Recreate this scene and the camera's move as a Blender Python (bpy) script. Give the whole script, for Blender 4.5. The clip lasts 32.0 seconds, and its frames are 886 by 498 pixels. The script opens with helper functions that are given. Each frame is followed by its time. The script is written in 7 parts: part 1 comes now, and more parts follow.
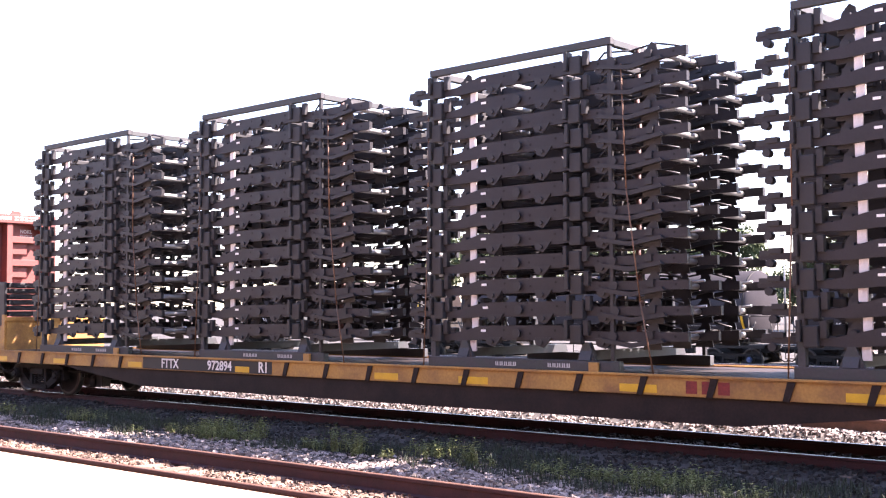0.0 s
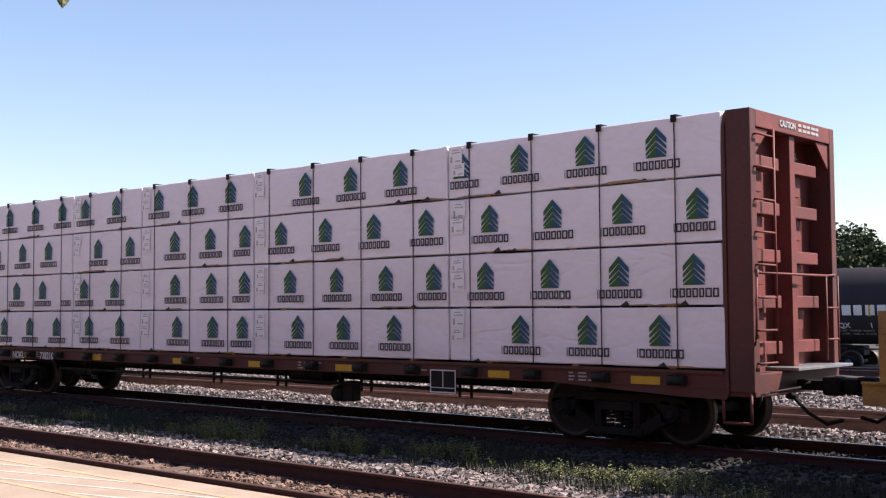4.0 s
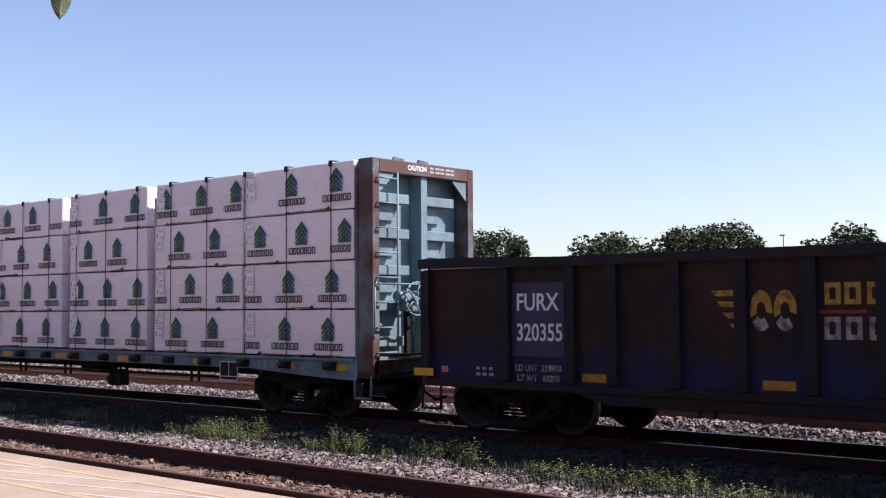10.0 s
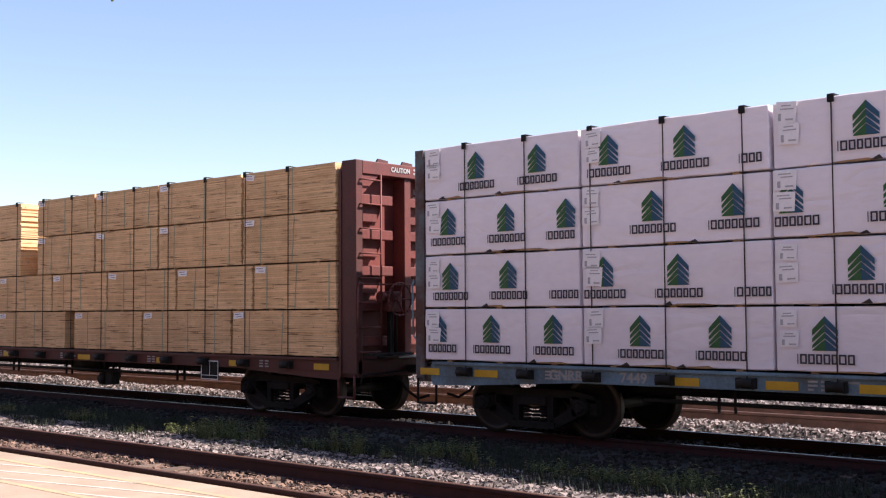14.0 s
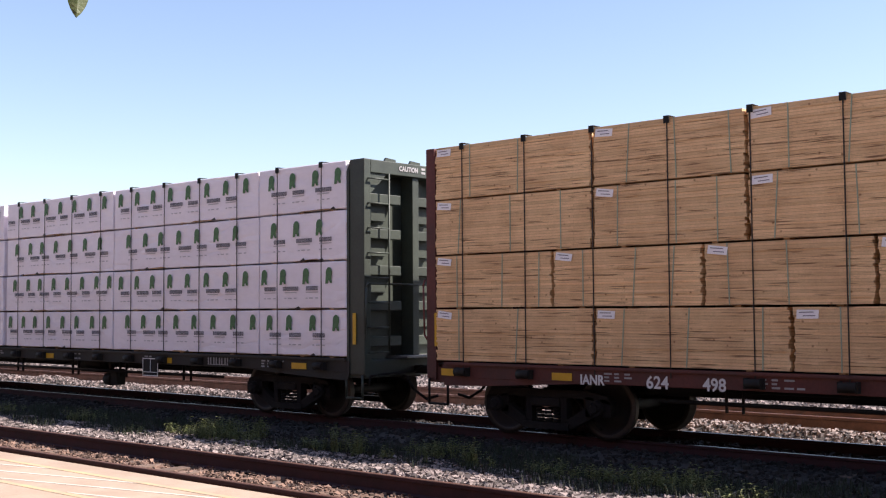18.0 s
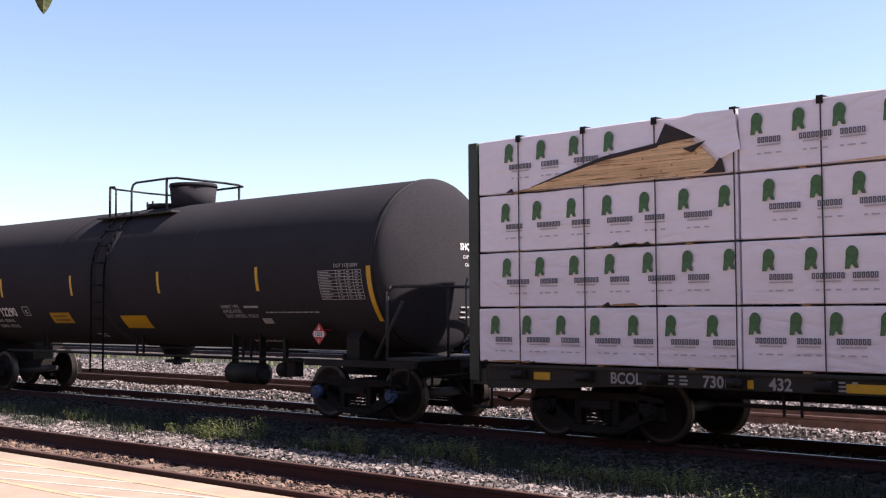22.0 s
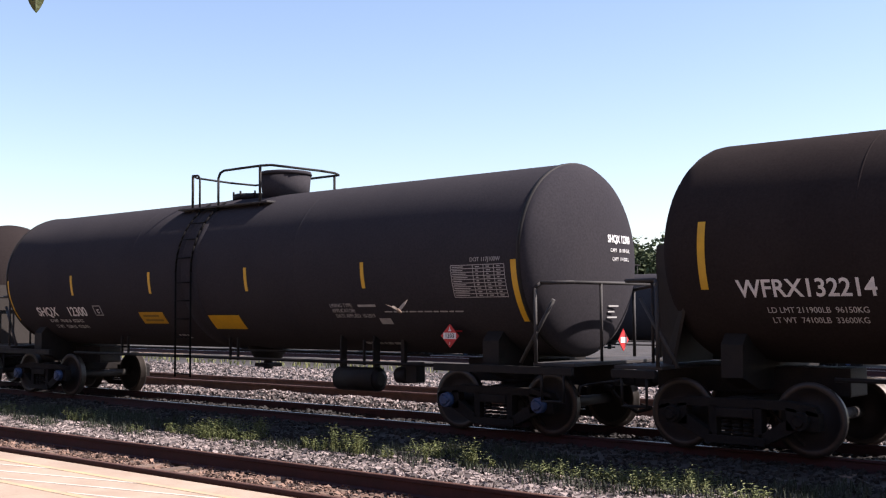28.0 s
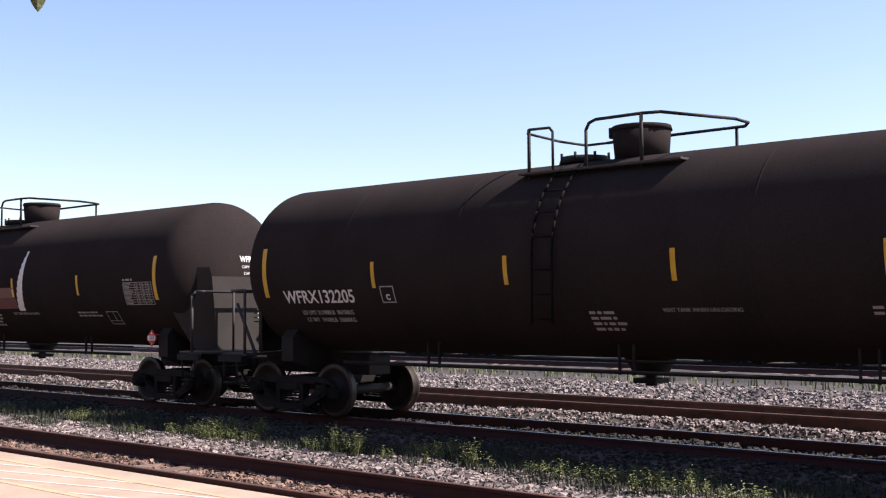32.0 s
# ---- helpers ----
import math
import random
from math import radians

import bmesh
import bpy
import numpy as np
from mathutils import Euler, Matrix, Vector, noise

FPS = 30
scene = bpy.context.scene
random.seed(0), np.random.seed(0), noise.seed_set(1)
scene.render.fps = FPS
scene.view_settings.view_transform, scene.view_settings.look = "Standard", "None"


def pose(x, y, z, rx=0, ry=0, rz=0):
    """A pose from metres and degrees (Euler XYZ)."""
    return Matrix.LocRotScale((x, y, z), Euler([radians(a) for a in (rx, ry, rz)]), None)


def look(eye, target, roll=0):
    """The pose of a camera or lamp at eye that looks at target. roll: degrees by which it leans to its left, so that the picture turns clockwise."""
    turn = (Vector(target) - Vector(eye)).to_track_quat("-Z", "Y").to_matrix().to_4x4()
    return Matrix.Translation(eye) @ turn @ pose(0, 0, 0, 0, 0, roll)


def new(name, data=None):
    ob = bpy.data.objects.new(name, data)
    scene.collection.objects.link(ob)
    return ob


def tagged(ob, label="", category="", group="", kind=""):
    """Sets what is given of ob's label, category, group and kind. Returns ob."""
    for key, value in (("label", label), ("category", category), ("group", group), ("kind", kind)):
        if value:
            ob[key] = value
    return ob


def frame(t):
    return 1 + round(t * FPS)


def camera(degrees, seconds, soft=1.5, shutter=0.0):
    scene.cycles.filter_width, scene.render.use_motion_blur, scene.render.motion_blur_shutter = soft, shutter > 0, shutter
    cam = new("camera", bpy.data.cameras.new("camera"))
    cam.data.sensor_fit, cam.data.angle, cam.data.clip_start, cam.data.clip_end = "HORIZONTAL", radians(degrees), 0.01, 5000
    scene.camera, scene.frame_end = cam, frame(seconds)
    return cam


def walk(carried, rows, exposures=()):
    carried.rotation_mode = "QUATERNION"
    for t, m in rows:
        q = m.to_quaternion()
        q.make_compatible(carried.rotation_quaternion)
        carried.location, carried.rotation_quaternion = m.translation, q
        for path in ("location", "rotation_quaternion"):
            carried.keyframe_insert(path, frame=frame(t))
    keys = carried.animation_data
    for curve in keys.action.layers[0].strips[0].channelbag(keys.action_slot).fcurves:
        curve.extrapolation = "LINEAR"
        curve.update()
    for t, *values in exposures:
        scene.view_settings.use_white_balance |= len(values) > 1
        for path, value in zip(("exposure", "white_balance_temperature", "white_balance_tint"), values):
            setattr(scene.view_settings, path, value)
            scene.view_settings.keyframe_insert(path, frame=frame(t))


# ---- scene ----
# camera: stands still on the platform beside the line
cam = camera(42.05, 32.0, soft=1.2)
EYE = (0.0, 0.0, 1.90)
YAW, PITCH, ROLL = radians(41.8), radians(3.04), -0.363
AIM = (-math.sin(YAW) * math.cos(PITCH), math.cos(YAW) * math.cos(PITCH), EYE[2] + math.sin(PITCH))
VIEW = look(EYE, AIM, ROLL)
walk(cam, [(0.0, VIEW), (32.0, VIEW)],
     exposures=[(0.0, 3.05, 6900, 30), (1.2, 2.85, 6900, 30), (1.6, 2.15, 6900, 28), (2.1, 1.50, 7000, 26), (2.8, 0.97, 6350, 24), (4.5, 1.02, 6700, 20), (6.5, 0.95, 6700, 21), (7.2, 0.86, 6600, 21), (8.5, 0.59, 6000, 27), (9.3, 0.60, 6000, 27), (10.0, 0.80, 6350, 24), (10.8, 0.98, 6550, 22), (12.0, 1.12, 6700, 20), (32.0, 1.10, 6600, 21)])

# world and sun: the sun stands behind the train, to the right
SUN_FROM = Vector((0.72, 0.58, 1.0)).normalized()
world = bpy.data.worlds.new("sky")
scene.world = world
world.use_nodes = True
wn = world.node_tree.nodes
sky = wn.new("ShaderNodeTexSky")
sky.sky_type = "NISHITA"
sky.sun_disc = False
sky.sun_elevation = math.asin(SUN_FROM.z)
sky.sun_rotation = math.atan2(SUN_FROM.x, SUN_FROM.y)
sky.air_density, sky.dust_density, sky.ozone_density = 1.0, 0.6, 1.6
wn["Background"].inputs["Strength"].default_value = 0.10
world.node_tree.links.new(sky.outputs[0], wn["Background"].inputs["Color"])
sun = new("sun", bpy.data.lights.new("sun", "SUN"))
sun.data.energy, sun.data.angle, sun.data.color = 5.0, radians(0.53), (1.0, 0.95, 0.88)
sun.matrix_basis = look((0, 0, 30), tuple(Vector((0, 0, 30)) - SUN_FROM))

# the line: x runs along the track, y away from the platform, rail tops of the main line at z = 0
YC = 15.17          # centre of the main track
GAUGE = 1.565       # between rail heads
# metres run by the train at each whole second
RUN = [0.0, 5.53, 11.07, 16.62, 22.05, 27.35, 32.70, 38.20, 43.87, 49.63, 55.42, 61.27, 67.15, 73.06, 78.96, 84.94,
       90.93, 96.95, 103.06, 109.24, 115.38, 121.55, 127.82, 134.18, 140.67, 147.15, 153.67, 160.23, 166.85, 173.5, 180.22,
       186.92, 193.8]
R_WHEEL = 0.457


def run_at(t):
    """Metres run at t seconds, smoothly between the whole seconds."""
    i = min(int(t), 31)
    a = t - i
    p0, p1, p2, p3 = (RUN[max(i - 1, 0)] if i else 2 * RUN[0] - RUN[1]), RUN[i], RUN[i + 1], (RUN[i + 2] if i < 31 else 2 * RUN[32] - RUN[31])
    m1, m2 = (p2 - p0) / 2, (p3 - p1) / 2
    return (2 * a ** 3 - 3 * a * a + 1) * p1 + (a ** 3 - 2 * a * a + a) * m1 + (-2 * a ** 3 + 3 * a * a) * p2 + (a ** 3 - a * a) * m2


# ---------- materials ----------
def mat(name, color, rough=0.6, metal=0.0, vary=0.25, scale=3.0, fine=40.0, bump=0.15, second=None, cover=0.5, spec=0.5, random_tint=0.0, stretch=(1, 1, 1), coat=0.0):
    """Painted or natural surface: broad stains (second colour), fine grain and relief."""
    m = bpy.data.materials.new(name)
    m.use_nodes = True
    n, l = m.node_tree.nodes, m.node_tree.links
    b = n["Principled BSDF"]
    b.inputs["Roughness"].default_value, b.inputs["Metallic"].default_value = rough, metal
    b.inputs["Specular IOR Level"].default_value = spec
    b.inputs["Coat Weight"].default_value = coat
    b.inputs["Coat Roughness"].default_value = 0.12
    co = n.new("ShaderNodeTexCoord")
    mp = n.new("ShaderNodeMapping")
    mp.inputs["Scale"].default_value = stretch
    l.new(co.outputs["Object"], mp.inputs["Vector"])
    big, small = n.new("ShaderNodeTexNoise"), n.new("ShaderNodeTexNoise")
    big.inputs["Scale"].default_value, big.inputs["Detail"].default_value, big.inputs["Roughness"].default_value = scale, 6, 0.62
    small.inputs["Scale"].default_value, small.inputs["Detail"].default_value = fine, 3
    l.new(mp.outputs[0], big.inputs["Vector"])
    l.new(mp.outputs[0], small.inputs["Vector"])
    ramp = n.new("ShaderNodeValToRGB")
    ramp.color_ramp.elements[0].position, ramp.color_ramp.elements[1].position = cover - 0.12, cover + 0.14
    l.new(big.outputs[0], ramp.inputs[0])
    c2 = second or tuple(c * (1 - vary) for c in color)
    ramp.color_ramp.elements[0].color, ramp.color_ramp.elements[1].color = (*c2, 1), (*color, 1)
    hsv = n.new("ShaderNodeHueSaturation")
    l.new(ramp.outputs[0], hsv.inputs["Color"])
    rng = n.new("ShaderNodeMapRange")
    rng.inputs["From Min"].default_value, rng.inputs["From Max"].default_value = 0.25, 0.75
    rng.inputs["To Min"].default_value, rng.inputs["To Max"].default_value = 1 - vary * 0.5, 1 + vary * 0.5
    l.new(small.outputs[0], rng.inputs[0])
    val = rng.outputs[0]
    if random_tint:
        oi, ma = n.new("ShaderNodeObjectInfo"), n.new("ShaderNodeMapRange")
        ma.inputs["To Min"].default_value, ma.inputs["To Max"].default_value = 1 - random_tint, 1 + random_tint
        l.new(oi.outputs["Random"], ma.inputs[0])
        mu = n.new("ShaderNodeMath")
        mu.operation = "MULTIPLY"
        l.new(val, mu.inputs[0]), l.new(ma.outputs[0], mu.inputs[1])
        val = mu.outputs[0]
    l.new(val, hsv.inputs["Value"])
    l.new(hsv.outputs[0], b.inputs["Base Color"])
    rr = n.new("ShaderNodeMapRange")
    rr.inputs["To Min"].default_value, rr.inputs["To Max"].default_value = max(rough - 0.12, 0.05), min(rough + 0.12, 1)
    l.new(big.outputs[0], rr.inputs[0]), l.new(rr.outputs[0], b.inputs["Roughness"])
    if bump:
        bp = n.new("ShaderNodeBump")
        bp.inputs["Strength"].default_value, bp.inputs["Distance"].default_value = bump, 0.01
        l.new(small.outputs[0], bp.inputs["Height"]), l.new(bp.outputs[0], b.inputs["Normal"])
    return m


M_RAIL = mat("rail_side_rust", (0.06, 0.02, 0.022), 0.75, 0.2, 0.4, 4, 60, 0.4)
M_RAILBROWN = mat("rail_side_brown_rust", (0.15, 0.075, 0.052), 0.75, 0.1, 0.4, 4, 60, 0.4)
M_SHINE = mat("rail_head_steel", (0.26, 0.24, 0.235), 0.36, 1.0, 0.1, 2, 20, 0.0)
M_HEADRUST = mat("rail_head_dull", (0.16, 0.08, 0.055), 0.6, 0.4, 0.3, 4, 60, 0.2)
M_TIE = mat("tie_wood", (0.20, 0.135, 0.10), 0.9, 0, 0.5, 5, 40, 0.6, random_tint=0.3, stretch=(1, 0.15, 1))
M_PLAT = mat("platform_concrete", (0.37, 0.29, 0.215), 0.85, 0, 0.2, 1.5, 50, 0.25, second=(0.31, 0.235, 0.17))
M_TANK = mat("tank_black_paint", (0.036, 0.034, 0.0385), 0.62, 0, 0.3, 0.8, 30, 0.03, second=(0.040, 0.0375, 0.0415), spec=0.0)
M_TANKBROWN = mat("tank_weathered_black_paint", (0.024, 0.0195, 0.0190), 0.65, 0, 0.3, 0.8, 30, 0.03, second=(0.029, 0.0235, 0.0225), spec=0.0)
# a film of pale dust brightens the paint at grazing angles
for _m, _w in ((M_TANK, 0.02), (M_TANKBROWN, 0.02)):
    _m.node_tree.nodes["Principled BSDF"].inputs["Sheen Weight"].default_value = _w
    _m.node_tree.nodes["Principled BSDF"].inputs["Sheen Roughness"].default_value = 0.35
    _m.node_tree.nodes["Principled BSDF"].inputs["Sheen Tint"].default_value = (1.0, 0.9, 0.86, 1)
M_LADDER = mat("grimy_black_steel", (0.006, 0.0055, 0.0055), 0.8, 0.0, 0.3, 3, 40, 0.05, spec=0.08)
M_BLACK = mat("black_steel", (0.008, 0.0075, 0.0075), 0.72, 0.0, 0.4, 3, 40, 0.2, second=(0.014, 0.011, 0.009), spec=0.3)
M_TRUCK = mat("truck_cast_steel", (0.010, 0.0085, 0.008), 0.8, 0.0, 0.5, 3, 30, 0.3, second=(0.016, 0.013, 0.011), spec=0.2)
M_WHEEL = mat("wheel_steel", (0.016, 0.013, 0.012), 0.7, 0.0, 0.4, 4, 40, 0.2)
M_TREAD = mat("wheel_rim_bright", (0.07, 0.06, 0.052), 0.5, 0.6, 0.3, 4, 40, 0.1)
M_BLUE = mat("bearing_cap_blue", (0.03, 0.07, 0.17), 0.5, 0, 0.3, 8, 40, 0.1)
M_YELLOW = mat("reflector_yellow", (0.62, 0.35, 0.015), 0.45, 0, 0.12, 6, 60, 0.05)
M_WHITE = mat("stencil_white", (0.74, 0.73, 0.71), 0.6, 0, 0.12, 8, 60, 0.05)
M_RED = mat("placard_red", (0.55, 0.03, 0.03), 0.5, 0, 0.1, 8, 60, 0.05)
M_GREYSTEEL = mat("galvanised_steel", (0.33, 0.33, 0.33), 0.45, 0.7, 0.2, 4, 50, 0.1)


# ---------- mesh helpers ----------
def box(bm, x0, x1, y0, y1, z0, z1, bevel=0.0, mi=0):
    m = Matrix.Translation(((x0 + x1) / 2, (y0 + y1) / 2, (z0 + z1) / 2)) @ Matrix.Diagonal((abs(x1 - x0), abs(y1 - y0), abs(z1 - z0), 1))
    r = bmesh.ops.create_cube(bm, size=1, matrix=m)
    fs = {f for v in r["verts"] for f in v.link_faces}
    for f in fs:
        f.material_index = mi
    if bevel:
        es = list({e for v in r["verts"] for e in v.link_edges})
        bmesh.ops.bevel(bm, geom=es, offset=bevel, segments=2, affect="EDGES", profile=0.6)
    return bm


def cyl(bm, p0, p1, r0, r1=None, seg=16, caps=True, mi=0):
    p0, p1 = Vector(p0), Vector(p1)
    d = p1 - p0
    m = Matrix.Translation((p0 + p1) / 2) @ d.to_track_quat("Z", "Y").to_matrix().to_4x4()
    r = bmesh.ops.create_cone(bm, cap_ends=caps, segments=seg, radius1=r0, radius2=r0 if r1 is None else r1, depth=d.length, matrix=m)
    for f in {f for v in r["verts"] for f in v.link_faces}:
        f.material_index = mi
        f.smooth = len(f.verts) == 4
    return bm


def bar_run(n, wide, gap, h, stroke, pair=2, base=0.008):
    """A run of plain uprights in groups, all standing on one thin line: one piece."""
    bm = bmesh.new()
    xs, x = [], 0.0
    for k in range(n):
        xs.append((x, x + stroke))
        x += wide if k % pair < pair - 1 else gap
    mid = (xs[0][0] + xs[-1][1]) / 2
    low = [[bm.verts.new((q - mid, -0.003, z)) for z in (-h / 2, -h / 2 + base)] for a in xs for q in a]
    for a, b in zip(low, low[1:]):
        bm.faces.new((a[0], b[0], b[1], a[1]))
    for k, (a, b) in enumerate(xs):
        u, v = low[2 * k][1], low[2 * k + 1][1]
        bm.faces.new((u, v, bm.verts.new((b - mid, -0.003, h / 2)), bm.verts.new((a - mid, -0.003, h / 2))))
    g = bmesh.ops.extrude_face_region(bm, geom=bm.faces[:])
    for v in g["geom"]:
        if isinstance(v, bmesh.types.BMVert):
            v.co.y = 0
    bmesh.ops.recalc_face_normals(bm, faces=bm.faces)
    return bm


def open_box(bm, x, w, h, stroke):
    """A letter-sized upright box drawn as a plain outline round x."""
    st = min(stroke, w / 2)
    if w <= 2.2 * stroke:
        box(bm, x - st / 2, x + st / 2, -0.003, 0, -h / 2, h / 2)
        return
    for e in (-1, 1):
        box(bm, x + e * (w / 2 - st / 2) - st / 2, x + e * (w / 2 - st / 2) + st / 2, -0.003, 0, -h / 2, h / 2)
        box(bm, x - w / 2 + st, x + w / 2 - st, -0.003, 0, e * (h / 2 - st / 2) - st / 2, e * (h / 2 - st / 2) + st / 2)


def box_run(widths, gap, h, stroke):
    """A word-sized run of open boxes, centred at the origin."""
    bm = bmesh.new()
    x = -(sum(widths) + gap * (len(widths) - 1)) / 2
    for w in widths:
        open_box(bm, x + w / 2, w, h, stroke)
        x += w + gap
    return bm


def pipe(bm, pts, r, seg=8):
    """A bent bar through the points."""
    for a, b in zip(pts, pts[1:]):
        cyl(bm, a, b, r, seg=seg)
    for p in pts[1:-1]:
        bmesh.ops.create_icosphere(bm, subdivisions=1, radius=r * 1.02, matrix=Matrix.Translation(p))
    return bm


def prism(bm, poly, y0, y1, mi=0):
    """A plate with an outline in x and z, from y0 to y1."""
    a = [bm.verts.new((x, y0, z)) for x, z in poly]
    b = [bm.verts.new((x, y1, z)) for x, z in poly]
    fs = [bm.faces.new(a), bm.faces.new(b[::-1])]
    for i in range(len(a)):
        j = (i + 1) % len(a)
        fs.append(bm.faces.new((a[i], b[i], b[j], a[j])))
    for f in fs:
        f.material_index = mi
    bmesh.ops.recalc_face_normals(bm, faces=fs)
    return bm


def prism_x(bm, poly, x0, x1, mi=0):
    """A plate with an outline in y and z, from x0 to x1."""
    a = [bm.verts.new((x0, y, z)) for y, z in poly]
    b = [bm.verts.new((x1, y, z)) for y, z in poly]
    fs = [bm.faces.new(a), bm.faces.new(b[::-1])]
    for i in range(len(a)):
        j = (i + 1) % len(a)
        fs.append(bm.faces.new((a[i], b[i], b[j], a[j])))
    for f in fs:
        f.material_index = mi
    bmesh.ops.recalc_face_normals(bm, faces=fs)
    return bm


def lathe_x(bm, profile, seg=64, yc=0.0, zc=0.0, smooth=True):
    """Turns a profile of (x, r) round the x axis."""
    rings = []
    for x, r in profile:
        rings.append([bm.verts.new((x, yc + r * math.cos(2 * math.pi * k / seg), zc + r * math.sin(2 * math.pi * k / seg))) for k in range(seg)] if r > 1e-4 else [bm.verts.new((x, yc, zc))])
    fs = []
    for a, b in zip(rings, rings[1:]):
        for k in range(seg):
            j = (k + 1) % seg
            q = [a[k % len(a)], a[j % len(a)], b[j % len(b)], b[k % len(b)]]
            q = list(dict.fromkeys(q))
            if len(q) > 2:
                f = bm.faces.new(q)
                f.smooth = smooth
                fs.append(f)
    bmesh.ops.recalc_face_normals(bm, faces=fs)
    return bm


def finish(bm, name, materials):
    me = bpy.data.meshes.new(name)
    bm.to_mesh(me)
    bm.free()
    for m in (materials if isinstance(materials, (list, tuple)) else [materials]):
        me.materials.append(m)
    return me


FINE_PRINT = ("tag_print", "table_print", "stencil_line", "notice_line")    # too small to pick apart


def part(name, bm, material, parent, label=""):
    """One mesh object under a thing or a part; bm may be a mesh that is shared."""
    me = bm if isinstance(bm, bpy.types.Mesh) else finish(bm, name, material)
    ob = new(name, me)
    ob.parent = parent
    return tagged(ob, label, kind="stuff") if name in FINE_PRINT else tagged(ob, label)


def thing(name, label, category, group="", at=(0, 0, 0), kind=""):
    ob = new(name)
    ob.location = at
    return tagged(ob, label, category, group, kind)


def single(name, bm, material, label, category, group="", kind="", at=(0, 0, 0)):
    ob = new(name, bm if isinstance(bm, bpy.types.Mesh) else finish(bm, name, material))
    ob.location = at
    return tagged(ob, label, category, group, kind)


MOVING = []     # things that ride with the train, with their place at the start
TURNING = []    # wheelsets, with their place in the truck


def ride(ob, x, y=YC, z=0.0, turn=0.0):
    MOVING.append((ob, x, y, z, turn))
    return ob


def written(body, size, align="CENTER", wide=1.0):
    """Flat letters as a mesh in the plane x, z, facing -y, centred at the origin."""
    cu = bpy.data.curves.new("letters", "FONT")
    cu.body, cu.size, cu.align_x, cu.align_y = body, size, align, "CENTER"
    cu.extrude = 0.002
    cu.offset = 0.0 if size < 0.11 else 0.005
    cu.resolution_u = 3
    ob = bpy.data.objects.new("letters", cu)
    me = bpy.data.meshes.new_from_object(ob)
    me.transform(Matrix.Rotation(radians(90), 4, "X") @ Matrix.Diagonal((wide, 1, 1, 1)))
    bpy.data.objects.remove(ob)
    bpy.data.curves.remove(cu)
    return me
# ---------- ground and tracks ----------
def ground_height(x, y):
    """Ballast banks under the tracks, lower cinder strips between."""
    z = -0.42
    for yc, top in ((9.48, -0.375), (YC, -0.17), (19.75, -0.17), (35.4, -0.17), (46.0, -0.42)):
        d = abs(y - yc)
        k = max(0.0, min(1.0, (2.15 - d) / 0.75))
        z = max(z, -0.42 + (top + 0.42) * k * k * (3 - 2 * k))
    if 10.3 < y < 13.6:     # level strip between the near and the main track
        k = max(0.0, min(1.0, (y - 10.33) / 0.3))
        z = max(z, -0.42 + 0.22 * k * k * (3 - 2 * k))
    if 16.6 < y < 19.0:
        z += 0.22 * max(0.0, 0.25 + noise.noise((x * 0.35, 2.0, 0))) * math.sin((y - 16.6) / 2.4 * math.pi)
    z += 0.05 * noise.noise((x * 0.6, y * 0.6, 0)) + 0.025 * noise.noise((x * 2.3, y * 2.3, 4))
    return z


def build_ground():
    xs = [-900, -400, -220, -140, -100] + list(np.arange(-80, 12.1, 0.5)) + [16, 24, 40, 80, 200, 500, 900]
    ys = [-400, -150, -60, -20, 0, 4] + list(np.arange(7.6, 37, 0.22)) + [38, 40, 42, 43, 43.5, 44, 45, 46, 47, 48, 48.5, 50, 60, 80, 110, 150, 220, 400, 900, 2500]
    near = [[ground_height(x, y) if 7 < y < 49 else -0.45 for x in xs] for y in ys]
    verts = [(x, y, near[j][i]) for j, y in enumerate(ys) for i, x in enumerate(xs)]
    w = len(xs)
    faces = [(j * w + i, j * w + i + 1, (j + 1) * w + i + 1, (j + 1) * w + i) for j in range(len(ys) - 1) for i in range(w - 1)]
    me = bpy.data.meshes.new("ground")
    me.from_pydata(verts, [], faces)
    me.materials.append(M_GROUND)
    for p in me.polygons:
        p.use_smooth = True
    tagged(new("ground", me), "gravel and weedy earth between the railway tracks", "ground", kind="structure")


M_GROUND = mat("gravel_and_earth", (0.055, 0.046, 0.040), 0.95, 0, 0.55, 1.1, 26, 1.0, second=(0.024, 0.020, 0.017))
build_ground()

# platform beside the first track
bm = bmesh.new()
box(bm, -300, 60, 3.2, 8.38, -0.46, -0.13, 0.015)
single("platform", bm, M_PLAT, "pale sunlit concrete platform beside the track", "platform", kind="structure")


# unseen floor added behind the camera, pale to bounce sun onto the train
bm = bmesh.new()
box(bm, -300, 60, -30, 3.19, -0.46, -0.14)
single("station_forecourt", bm, mat("bounce_floor_pale", (0.34, 0.29, 0.24), 0.9, 0, 0.2, 2, 40, 0.3), "added unseen pale floor behind the platform that bounces light", "pavement", kind="structure")
# unseen dark wall added to hold back sky and bounce light from behind
bm = bmesh.new()
box(bm, -70, 45, -5.3, -5.0, -0.2, 10.5)
single("wall_station", bm, mat("fill_blocker_dark", (0.10, 0.05, 0.04), 0.9, 0, 0.3, 3, 30, 0.3), "added unseen dark wall behind the platform that cuts fill light", "wall", kind="structure")


